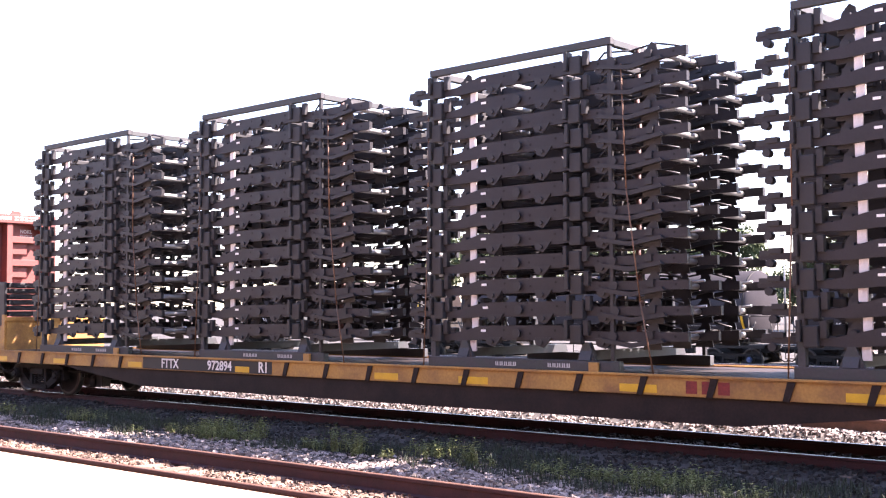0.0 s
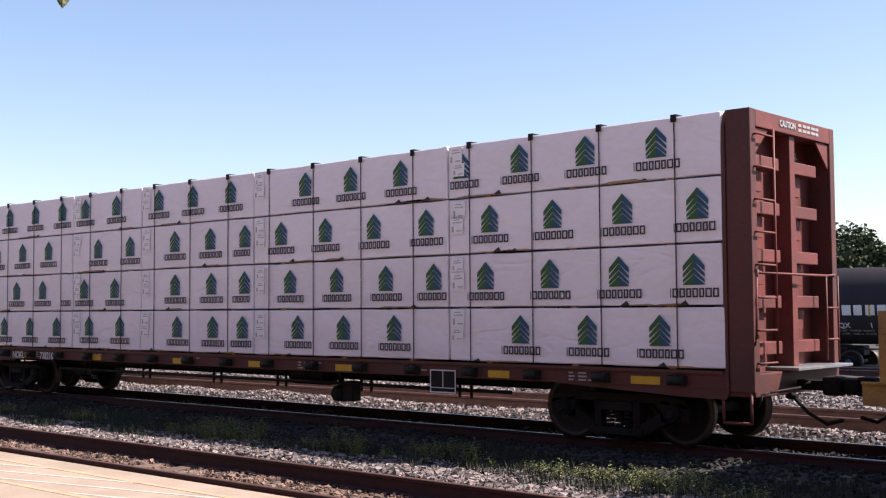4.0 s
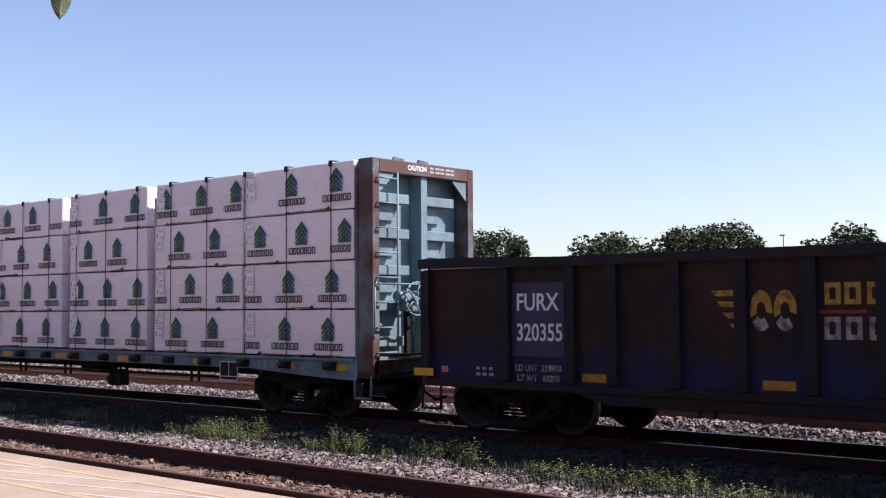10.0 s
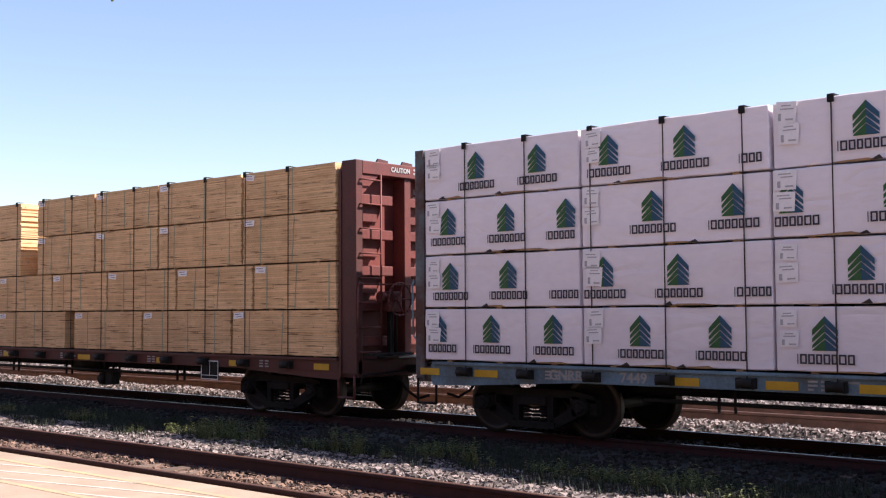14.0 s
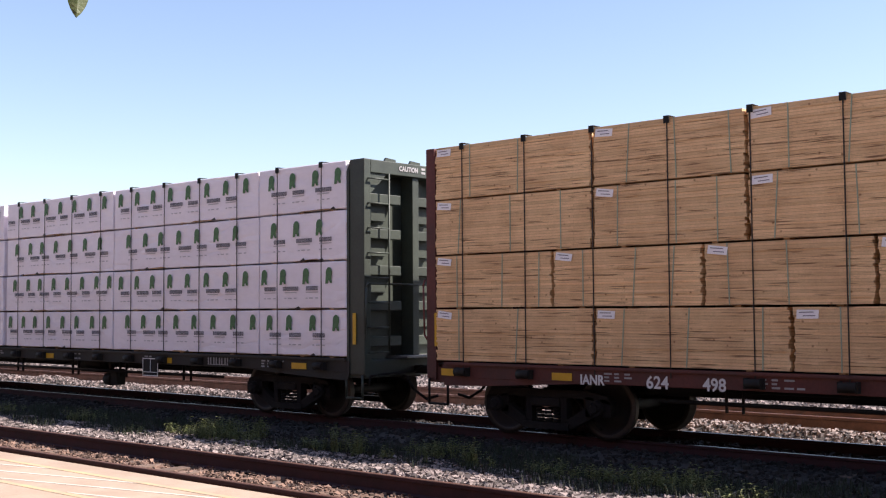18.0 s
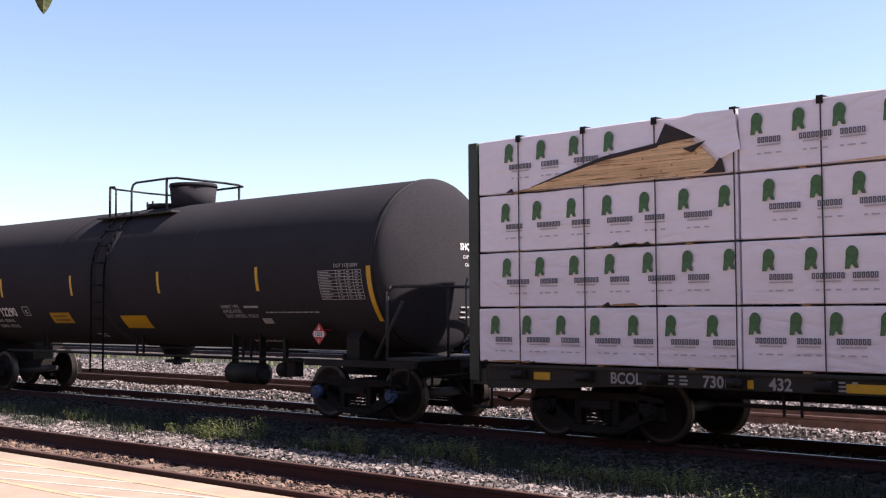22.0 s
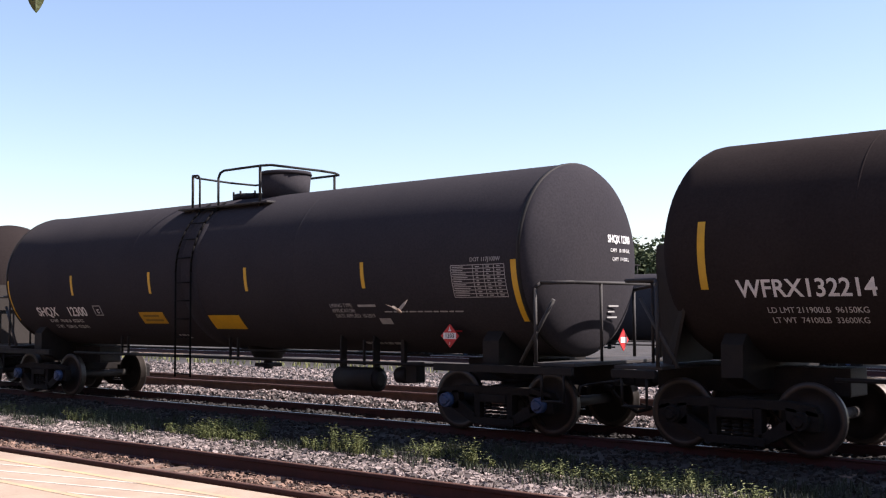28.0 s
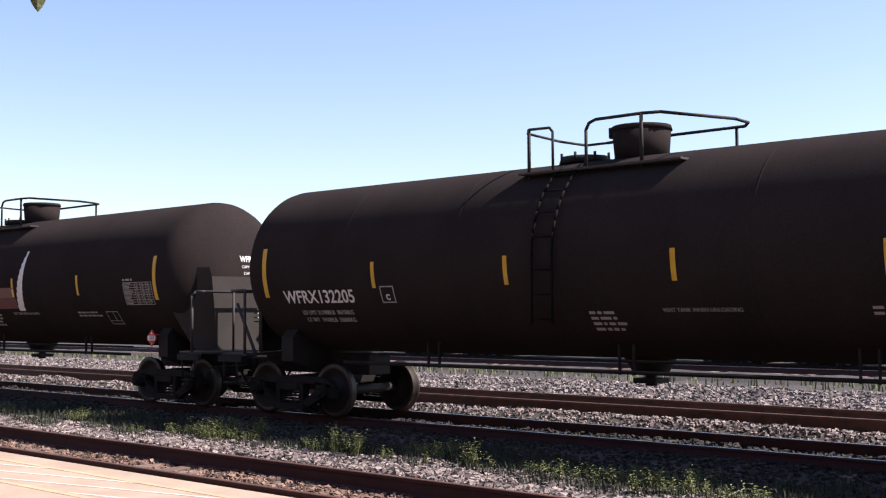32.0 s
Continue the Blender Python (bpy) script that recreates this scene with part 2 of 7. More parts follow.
def rail_mesh(x0, x1, tall=1.0):
    """A flat-bottomed rail: foot, web and head."""
    prof = [(-0.07, -0.175), (0.07, -0.175), (0.07, -0.16), (0.012, -0.145), (0.012, -0.045), (0.036, -0.035), (0.036, -0.006), (0.028, 0), (-0.028, 0), (-0.036, -0.006), (-0.036, -0.035), (-0.012, -0.045), (-0.012, -0.145), (-0.07, -0.16)]
    return prism_x(bmesh.new(), [(y, z * tall) for y, z in prof], x0, x1)


def track(name, yc, top, shiny, label):
    t = thing(name, label, "railway track", kind="structure", at=(0, yc, top))
    for s in (-1, 1):
        me = finish(rail_mesh(-220, 80, 1.3 if yc < 10 else 1.45 if yc == 19.75 else 1.0), "rail", [M_RAILBROWN if yc == 19.75 else M_RAIL, M_SHINE if shiny else M_HEADRUST])
        for p in me.polygons:
            if p.normal.z > 0.6 and p.center.z > -0.02:
                p.material_index = 1
        r = part("rail", me, None, t)
        r.location.y = s * GAUGE / 2
    return t


TRACKS = [track("track_near", 9.48, -0.13, False, "rusty little-used rails beside the platform"),
          track("track_main", YC, 0, True, "main line rails under the passing train"),
          track("track_behind", 19.75, 0.06, False, "rusty siding rails behind the train"),
          track("track_far", 35.4, 0.0, True, "polished siding rails across the yard"),
          track("track_yard", 46.0, -0.72, False, "yard rails under the parked tank cars")]


# ---------- running gear shared by the cars ----------
AXLE = 0.93      # half the wheelbase of a truck


def wheelset_mesh():
    bm = bmesh.new()
    prof = [(-0.065, 0.0), (-0.065, 0.10), (-0.03, 0.13), (0.0, 0.36), (-0.05, 0.385), (-0.055, 0.445), (-0.045, 0.457), (0.06, 0.462), (0.075, 0.487), (0.095, 0.487), (0.1, 0.40), (0.03, 0.36), (0.02, 0.13), (0.06, 0.1), (0.06, 0.0)]
    for s in (-1, 1):
        ring = bmesh.new()
        lathe_x(ring, [(s * x, r) for x, r in prof], 40)
        ring.transform(Matrix.Translation((0, s * -0.0, 0)))
        tmp = bpy.data.meshes.new("t")
        ring.to_mesh(tmp)
        ring.free()
        # the flange faces inwards on both sides
        tmp.transform(Matrix.Rotation(radians(90), 4, "Z"))
        tmp.transform(Matrix.Translation((0, s * GAUGE / 2, 0)) if s < 0 else Matrix.Translation((0, GAUGE / 2, 0)))
        bm.from_mesh(tmp)
        bpy.data.meshes.remove(tmp)
    cyl(bm, (0, -1.0, 0), (0, 1.0, 0), 0.08, seg=16)
    for f in bm.faces:
        c = f.calc_center_median()
        rr = math.hypot(c.x, c.z)
        f.material_index = 1 if 0.40 < rr < 0.50 else 0
        if rr < 0.30 and abs(c.y) > 0.7 and abs(f.normal.y) > 0.5 and int(math.degrees(math.atan2(c.z, c.x)) // 60) % 3 == 0:
            f.material_index = 0
    return finish(bm, "wheelset", [M_WHEEL, M_TREAD])


def sideframe_mesh():
    bm = bmesh.new()
    y0, y1 = -0.075, 0.075
    prism(bm, [(-1.16, 0.52), (-1.10, 0.64), (-0.72, 0.70), (0.72, 0.70), (1.10, 0.64), (1.16, 0.52), (0.72, 0.585), (-0.72, 0.585)], y0, y1)
    for s in (-1, 1):
        prism(bm, [(s * 1.16, 0.34), (s * 1.16, 0.56), (s * 0.99, 0.60), (s * 0.99, 0.34)], y0, y1)
        prism(bm, [(s * 0.86, 0.33), (s * 0.86, 0.60), (s * 0.72, 0.62), (s * 0.72, 0.33)], y0, y1)
        prism(bm, [(s * 0.86, 0.33), (s * 0.72, 0.46), (s * 0.34, 0.24), (s * 0.34, 0.13), (s * 0.45, 0.13)], y0, y1)
        prism(bm, [(s * 0.38, 0.14), (s * 0.38, 0.60), (s * 0.27, 0.60), (s * 0.27, 0.14)], y0, y1)
    prism(bm, [(-0.42, 0.11), (-0.42, 0.21), (0.42, 0.21), (0.42, 0.11)], y0 - 0.03, y1 + 0.03)
    for x in (-0.16, 0.0, 0.16):
        for k in range(4):
            cyl(bm, (x, 0, 0.225 + k * 0.055), (x, 0, 0.26 + k * 0.055), 0.068, seg=10)
    box(bm, -0.27, 0.27, y0 - 0.04, y1 + 0.04, 0.45, 0.58, 0.02)
    return finish(bm, "side_frame", M_TRUCK)


ME_WHEEL, ME_SIDE = wheelset_mesh(), sideframe_mesh()
_bm = bmesh.new()
box(_bm, -0.17, 0.17, -1.0, 1.0, 0.50, 0.72, 0.03)
box(_bm, -0.85, -0.75, -0.85, 0.85, 0.36, 0.44, 0.01)
box(_bm, 0.75, 0.85, -0.85, 0.85, 0.36, 0.44, 0.01)
for _x in (-0.42, 0.42):
    for _y in (-0.78, 0.78):
        box(_bm, _x - 0.05, _x + 0.05, _y - 0.05, _y + 0.05, 0.30, 0.62, 0.01)
cyl(_bm, (0.9, -1.0, 0.14), (0.35, -0.95, 0.62), 0.022, seg=8)
ME_BOLSTER = finish(_bm, "bolster", M_TRUCK)


def cap_mesh(material):
    bm = bmesh.new()
    cyl(bm, (0, -0.02, 0), (0, -0.16, 0), 0.125, 0.115, 18)
    cyl(bm, (0, -0.16, 0), (0, -0.18, 0), 0.075, 0.06, 14)
    for k in range(3):
        a = k * 2.094
        cyl(bm, (0.085 * math.cos(a), -0.15, 0.085 * math.sin(a)), (0.085 * math.cos(a), -0.185, 0.085 * math.sin(a)), 0.018, seg=6)
    return finish(bm, "bearing_cap", material)


ME_CAP = {"blue": cap_mesh(M_BLUE), "black": cap_mesh(M_TRUCK)}


def truck(car, x, cap="black"):
    t = part("truck", ME_BOLSTER, None, car, "cast steel truck with two axles")
    t.location = (x, 0, 0)
    for s in (-1, 1):
        f = part("side_frame", ME_SIDE, None, t)
        f.location = (0, s * 1.06, 0)
    for s in (-1, 1):
        w = part("wheelset", ME_WHEEL, None, t, "steel wheels with a bright worn rim")
        w.location = (s * AXLE, 0, R_WHEEL)
        TURNING.append((w, s * AXLE))
        c = part("bearing_cap", ME_CAP[cap], None, t, "blue bearing end cap" if cap == "blue" else "dark bearing end cap")
        c.location = (s * AXLE, -1.07, R_WHEEL)
    return t


def coupler_mesh():
    bm = bmesh.new()
    box(bm, -0.2, 0.42, -0.09, 0.09, 0.78, 0.92, 0.03)
    box(bm, 0.36, 0.62, -0.17, 0.10, 0.72, 0.98, 0.05)
    box(bm, 0.55, 0.76, -0.02, 0.16, 0.74, 0.96, 0.05)
    pipe(bm, [(0.05, -0.35, 0.70), (0.25, -0.36, 0.50), (0.5, -0.33, 0.36), (0.7, -0.26, 0.42)], 0.025)
    cyl(bm, (-0.05, -0.35, 0.72), (0.1, -0.35, 0.70), 0.045, seg=10)
    return finish(bm, "coupler", M_TRUCK)


ME_COUPLER = coupler_mesh()


def couplers(car, half):
    for s in (-1, 1):
        c = part("coupler", ME_COUPLER, None, car, "cast steel knuckle coupler with an air hose")
        c.location.x = s * half
        if s < 0:
            c.rotation_euler.z = math.pi


def uncoupling_lever(car, half, y0=-1.25):
    bm = bmesh.new()
    pipe(bm, [(half + 0.02, y0, 0.62), (half + 0.06, y0, 0.78), (half + 0.08, y0 + 0.15, 0.80), (half + 0.08, -0.15, 0.82), (half + 0.2, -0.1, 0.9)], 0.016)
    part("uncoupling_lever", bm, M_BLACK, car)


def stirrup(car, x, y, z, material, depth=0.42, wide=0.4):
    bm = bmesh.new()
    pipe(bm, [(x - wide / 2, y, z), (x - wide / 2, y, z - depth), (x + wide / 2, y, z - depth), (x + wide / 2, y, z)], 0.02)
    part("step_stirrup", bm, material, car)


def plate(x0, x1, z0, z1, y=0.0, t=0.004):
    bm = bmesh.new()
    return box(bm, x0, x1, y - t, y, z0, z1)


def stencil(parent, body, size, x, y, z, material=None, wide=1.0, name="stencil", face="near"):
    me = written(body, size, wide=wide)
    me.materials.append(material or M_WHITE)
    ob = part(name, me, None, parent, "white stencilled lettering" if material is None else "")
    ob.location = (x, y, z)
    if face == "end":
        ob.rotation_euler.z = math.pi / 2
    return ob


def underframe_gear(car, x0, x1, y, z_pipe, seed, stems=6, xr=None, tank=True):
    """Brake pipe with hangers, reservoirs and rods below the car between the trucks."""
    rnd = random.Random(seed)
    bm = bmesh.new()
    cyl(bm, (x0, y, z_pipe), (x1, y, z_pipe), 0.03, seg=8)
    cyl(bm, (x0 + 0.5, y + 0.4, z_pipe + 0.14), (x1 - 0.5, y + 0.4, z_pipe + 0.14), 0.022, seg=8)
    part("brake_pipe", bm, M_BLACK, car)
    for k in range(stems):
        x = x0 + (k + 0.5) * (x1 - x0) / stems + rnd.uniform(-0.3, 0.3)
        bm = bmesh.new()
        box(bm, x - 0.013, x + 0.013, y - 0.02, y + 0.03, z_pipe - (0.12 if xr is None else 0.04), z_pipe + 0.4, 0.004)
        box(bm, x + 0.23, x + 0.255, y - 0.02, y + 0.03, z_pipe - (0.12 if xr is None else 0.04), z_pipe + 0.4, 0.004)
        part("pipe_hanger", bm, M_BLACK, car)
    if not tank:
        return
    dy, dz = (0.45, 0.12) if xr is None else (0.12, -0.29)
    xr = x0 + (x1 - x0) * 0.62 if xr is None else xr
    bm = bmesh.new()
    cyl(bm, (xr - 0.48, y + dy, z_pipe + dz), (xr + 0.48, y + dy, z_pipe + dz), 0.21, seg=18)
    for e in (-1, 1):
        cyl(bm, (xr + e * 0.48, y + dy, z_pipe + dz), (xr + e * 0.55, y + dy, z_pipe + dz), 0.2, 0.1, 18)
    for e in (-0.42, 0.42):
        box(bm, xr + e - 0.02, xr + e + 0.02, y + dy - 0.06, y + dy + 0.08, z_pipe + dz + 0.18, z_pipe + 0.5)
    part("air_reservoir", bm, M_BLACK, car)
    bm = bmesh.new()
    cyl(bm, (xr + 0.9, y + 0.2, z_pipe - 0.2), (xr + 1.15, y + 0.2, z_pipe - 0.2), 0.14, seg=16)
    box(bm, xr + 1.14, xr + 1.4, y + 0.1, y + 0.32, z_pipe - 0.32, z_pipe + 0.03, 0.02)
    box(bm, xr + 0.98, xr + 1.06, y + 0.16, y + 0.24, z_pipe - 0.06, z_pipe + 0.5)
    part("brake_cylinder", bm, M_BLACK, car)


# ---------- tank cars ----------
TR, TZ = 1.54, 2.69     # radius and height of the axis of a tank


def on_tank(me_or_bm, x0=0.0, z0=0.0, lift=0.006):
    """Bends flat work (facing -y) onto the near side of the tank."""
    for v in (me_or_bm.vertices if isinstance(me_or_bm, bpy.types.Mesh) else me_or_bm.verts):
        z = z0 + v.co.z
        y = -math.sqrt(max(TR * TR - (z - TZ) ** 2, 0.01)) - lift + v.co.y
        v.co = (x0 + v.co.x, y, z)
    return me_or_bm


def tank_patch(x0, x1, z0, z1, lean=0.0, n=8):
    bm = bmesh.new()
    for i in range(n):
        za, zb = (z0 + (z1 - z0) * i / n), (z0 + (z1 - z0) * (i + 1) / n)
        p = [bm.verts.new((x, 0.0, z)) for x, z in ((x0, za), (x1, za), (x1, zb), (x0, zb))]
        bm.faces.new(p)
    bmesh.ops.remove_doubles(bm, verts=bm.verts, dist=1e-5)
    r = bmesh.ops.extrude_face_region(bm, geom=bm.faces[:])
    for v in r["geom"]:
        if isinstance(v, bmesh.types.BMVert):
            v.co.y -= 0.004
    bmesh.ops.recalc_face_normals(bm, faces=bm.faces)
    return on_tank(bm, lift=0.003)


def tank_text(car, body, size, x, z, wide=1.0, material=None, name="stencil"):
    me = written(body, size, wide=wide)
    me.materials.append(material or M_WHITE)
    on_tank(me, x, z, 0.006)
    return part(name, me, None, car, "white stencilled lettering")


def tank_bars(car, x, z, rows, length, h=0.035, gap=0.06, seed=0):
    """Lines of fine lettering too small to read."""
    rnd = random.Random(seed)
    for r in range(rows):
        bm = bmesh.new()
        a = 0.0
        ln = length * rnd.uniform(0.75, 1.0)
        while a < ln:
            w = rnd.uniform(0.05, 0.2)
            box(bm, x + a, x + a + w, -0.003, 0, z - r * gap - h / 2, z - r * gap + h / 2)
            a += w + 0.035
        part("stencil_line", on_tank(bm), M_STENCIL_DIM, car)


M_STENCIL_DIM = mat("stencil_faded_white", (0.38, 0.37, 0.36), 0.7, 0, 0.2, 8, 60, 0.05)
M_STENCIL_MID = mat("stencil_dusty_white", (0.55, 0.54, 0.52), 0.7, 0, 0.2, 8, 60, 0.05)
M_DECK = mat("worn_dark_deck_steel", (0.035, 0.032, 0.03), 0.75, 0.0, 0.3, 5, 40, 0.1)
M_SHIELD = mat("head_shield_dusty_black_paint", (0.038, 0.033, 0.03), 0.65, 0, 0.25, 1.5, 30, 0.05, second=(0.03, 0.026, 0.023), spec=0.2)


def data_table(car, x0, x1, z0, z1, rows=9, seed=1):
    """White ruled qualification table with small entries."""
    bm = bmesh.new()
    t = 0.011
    for k in range(rows + 1):
        z = z0 + (z1 - z0) * k / rows
        box(bm, x0, x1, -0.003, 0, z - t / 2, z + t / 2)
    for fx in (0, 0.42, 0.62, 0.81, 1.0):
        x = x0 + (x1 - x0) * fx
        for k in range(rows):
            a, b = z0 + (z1 - z0) * k / rows + t / 2 + 0.001, z0 + (z1 - z0) * (k + 1) / rows - t / 2 - 0.001
            box(bm, x - t / 2, x + t / 2, -0.003, 0, a, b)
    table = part("data_table", on_tank(bm), M_STENCIL_DIM, car, "white ruled test data table")
    bm = bmesh.new()
    rnd = random.Random(seed)
    for k in range(rows):
        z = z0 + (z1 - z0) * (k + 0.5) / rows
        for a, b in ((0.03, 0.36), (0.47, 0.55), (0.67, 0.75), (0.86, 0.94)):
            bb = a + (b - a) * rnd.uniform(0.5, 0.95)
            box(bm, x0 + (x1 - x0) * a, x0 + (x1 - x0) * bb, -0.003, 0, z - 0.008, z + 0.008)
    part("table_print", on_tank(bm), M_STENCIL_DIM, table)


def hazard_placard(car, x, z, s=0.2):
    bm = bmesh.new()
    prism(bm, [(-s, 0), (0, s), (s, 0), (0, -s)], -0.02, -0.006)
    # hangs clear of the bolster on a short bracket
    yf = min(-math.sqrt(TR * TR - (z - TZ) ** 2) - 0.10, -1.30)
    box(bm, -0.03, 0.03, -0.006, 0.25, s * 0.3, s * 0.45)
    for v in bm.verts:
        v.co += Vector((x, yf, z))
    p = part("hazard_placard", bm, M_RED, car, "red diamond placard with a white number panel")
    y = yf - 0.02
    part("number_panel", plate(x - 0.135, x + 0.135, z - 0.05, z + 0.05, y - 0.001, 0.003), M_WHITE, p)
    me = written("1203", 0.1)
    me.materials.append(M_BLACK)
    t = part("number", me, None, p)
    t.location = (x, y - 0.005, z)
    bm = bmesh.new()
    prism(bm, [(x - 0.035, z + 0.075), (x + 0.035, z + 0.075), (x + 0.012, z + 0.105), (x, z + 0.15), (x - 0.012, z + 0.105)], y - 0.004, y)
    part("flame_mark", bm, M_WHITE, p)
    me = written("3", 0.06)
    me.materials.append(M_WHITE)
    t = part("class_number", me, None, p)
    t.location = (x, y - 0.004, z - 0.12)


def end_writing(car, x, mark, style):
    """Marks on the end of the tank that faces the direction of travel."""
    for body, size, z, w, y in ((mark, 0.17, 3.02 if style == "flat" else 2.99, 0.85, 0.64 if style == "flat" else 0.30), ("CAPY   30 100 GAL", 0.085, 2.84 if style == "flat" else 2.83, 1.0, 0.66 if style == "flat" else 0.32), ("CAPY  114 000 L", 0.085, 2.70 if style == "flat" else 2.69, 1.0, 0.66 if style == "flat" else 0.32)):
        me = written(body, size, wide=w)
        me.materials.append(M_WHITE)
        for v in me.vertices:
            yy, zz = y + v.co.x, z + v.co.z
            v.co = (tank_head_x(x, yy, zz, style) + 0.008 - v.co.y, yy, zz)
        part("stencil", me, None, car, "white stencilled lettering")
    for k in range(3):
        bm = bmesh.new()
        z = 1.95 - k * 0.09
        xx = tank_head_x(x, 0.5, z, style) + 0.03 if style == "flat" else 8.34
        box(bm, xx, xx + 0.003, 0.30, 0.58 - 0.1 * (k % 2), z - 0.012, z + 0.012)
        part("stencil_line", bm, M_STENCIL_DIM, car)


def tank_head_x(x_end, y, z, style):
    r = min(math.hypot(y, z - TZ) / TR, 0.995)
    return x_end + (0.42 if style == "flat" else 0.80) * math.sqrt(1 - r * r)


def tank_car(x, mark, style, label, seed, logo=False, parked=False, strips=None, notice=-3.07):
    """style flat: jacketed tank with shallow heads; round: deep heads with half-height head shields."""
    car = thing("tank_car", label, "tank car", "tank cars of the train" if not parked else "tank cars parked in the yard")
    paint = M_TANK if style == "flat" else M_TANKBROWN
    end = 7.78 if style == "flat" else 7.42
    deep = 0.42 if style == "flat" else 0.80
    heads = [(math.sin(a) , math.cos(a)) for a in np.linspace(0, math.pi / 2, 12)]
    prof = [(-end - deep * s, TR * c) for s, c in reversed(heads)]
    n = 10
    prof += [(-end + 2 * end * k / n, TR) for k in range(1, n)]
    prof += [(end + deep * s, TR * c) for s, c in heads]
    prof = [(px, max(r, 0)) for px, r in prof]
    prof[0] = (prof[0][0], 0)
    prof[-1] = (prof[-1][0], 0)
    tank = part("tank_shell", lathe_x(bmesh.new(), prof, 96, 0, TZ), paint, car)
    for xw in ([-5.1, -2.55, 0.0, 2.55, 5.1] if style == "round" else [-2.6, 2.6]):
        bm = bmesh.new()
        lathe_x(bm, [(xw - 0.02, TR - 0.01), (xw - 0.012, TR + 0.003), (xw + 0.012, TR + 0.003), (xw + 0.02, TR - 0.01)], 96, 0, TZ)
        part("weld_seam", bm, paint, tank)
    if style == "flat":
        for s in (-1, 1):
            bm = bmesh.new()
            lathe_x(bm, [(s * (end - 0.05), TR - 0.01), (s * (end - 0.045), TR + 0.012), (s * (end + 0.02), TR + 0.012), (s * (end + 0.03), TR - 0.04)], 96, 0, TZ)
            part("jacket_rim", bm, M_BLACK, tank)
        bm = bmesh.new()
        lathe_x(bm, [(-0.74, TR - 0.01), (-0.73, TR + 0.012), (-0.25, TR + 0.012), (-0.24, TR - 0.01)], 96, 0, TZ)
        part("jacket_band", bm, paint, tank)
    # stub sills, bolsters, end platforms
    for s in (-1, 1):
        bm = bmesh.new()
        box(bm, s * 5.7, s * 8.62, -0.28, 0.28, 0.72, 1.10, 0.02)
        xt = s * 6.93 if style == "flat" or s < 0 else 7.09     # truck centre
        prism_x(bm, [(-1.18, 0.98), (-1.18, 1.42), (-1.02, 1.60), (-0.5, 1.2), (0.5, 1.2), (1.02, 1.60), (1.18, 1.42), (1.18, 0.98), (0.7, 0.80), (-0.7, 0.80)], xt - 0.16, xt + 0.16)
        part("stub_sill", bm, M_BLACK, car)
        bm = bmesh.new()
        box(bm, s * 7.9, s * 8.66, -1.36, 1.36, 1.06, 1.11, 0.008)
        part("end_platform", bm, M_DECK, car, "worn dark steel end platform")
        bm = bmesh.new()
        box(bm, s * (5.95 if style == "flat" else 7.95), s * 8.66, -1.45, -1.38, 0.94, 1.055, 0.008)
        part("side_beam", bm, M_BLACK, car)
        bm = bmesh.new()
        xe, xi = s * 8.60, s * (7.95 if style == "flat" or s < 0 else 8.33)
        pipe(bm, [(xi, -1.36, 1.1), (xi, -1.36, 2.22), (xi + s * 0.06, -1.3, 2.3), (xe - s * 0.05, -1.2, 2.3), (xe - s * 0.05, 1.2, 2.3), (xi, 1.36, 2.22), (xi, 1.36, 1.1)], 0.028)
        cyl(bm, (xe - s * 0.05, -0.5, 1.1), (xe - s * 0.05, -0.5, 2.3), 0.024)
        cyl(bm, (xe - s * 0.05, 1.2, 1.1), (xe - s * 0.05, 1.2, 2.3), 0.024)
        if style == "flat" or s < 0:
            cyl(bm, (xi - s * 0.3, -1.34, 1.1), (xe - s * 0.35, -1.3, 2.05), 0.03)
        part("end_handrail", bm, M_DECK, car, "dark steel pipe handrail")
        stirrup(car, s * 8.3, -1.42, 1.0, M_BLACK, 0.45)
        if style == "round":
            bm = bmesh.new()
            low = [bm.verts.new((s * 8.28, py, 1.12)) for py in (-0.68, 0.68)]
            mid = [bm.verts.new((s * 8.28, py, 2.62)) for py in (-0.84, 0.84)]
            bm.faces.new((mid[0], mid[1], low[1], low[0]))
            for k, py in enumerate((-1, 1)):        # wings folded back along the head, cut away below
                wing = [bm.verts.new((s * px, py * yy, zz)) for px, yy, zz in ((8.24, 0.87, 2.80), (7.42, 1.40, 2.83), (7.42, 1.42, 2.28), (7.96, 0.98, 1.12))]
                bm.faces.new([mid[k]] + wing + [low[k]])
            r = bmesh.ops.extrude_face_region(bm, geom=bm.faces[:])
            for v in r["geom"]:
                if isinstance(v, bmesh.types.BMVert):
                    v.co.x -= s * 0.05
            bmesh.ops.recalc_face_normals(bm, faces=bm.faces)
            part("head_shield", bm, M_SHIELD, car, "faceted half-height head shield in dusty paint")
    uncoupling_lever(car, 8.62)
    for s in (-1, 1):
        truck(car, s * 6.93 if style == "flat" or s < 0 else 7.09, "blue" if style == "flat" else "black")
    couplers(car, 8.55)
    # top: housing, manway, walkway and rails
    xd, rd, xm, xp, xc = (0.64, 0.53, -0.40, 0.88, 1.12) if style == "flat" else (0.0, 0.47, -1.05, 0.53, 0.80)
    top = TZ + TR
    bm = bmesh.new()
    cyl(bm, (xd, 0, top - 0.12), (xd, 0, top + 0.42), rd * 0.87, rd * 0.96, seg=40)
    cyl(bm, (xd, 0, top + 0.40), (xd, 0, top + 0.47), rd, rd * 0.96, 40)
    box(bm, xd - rd - 0.07, xd - rd + 0.06, -0.10, 0.10, top + 0.33, top + 0.50, 0.01)
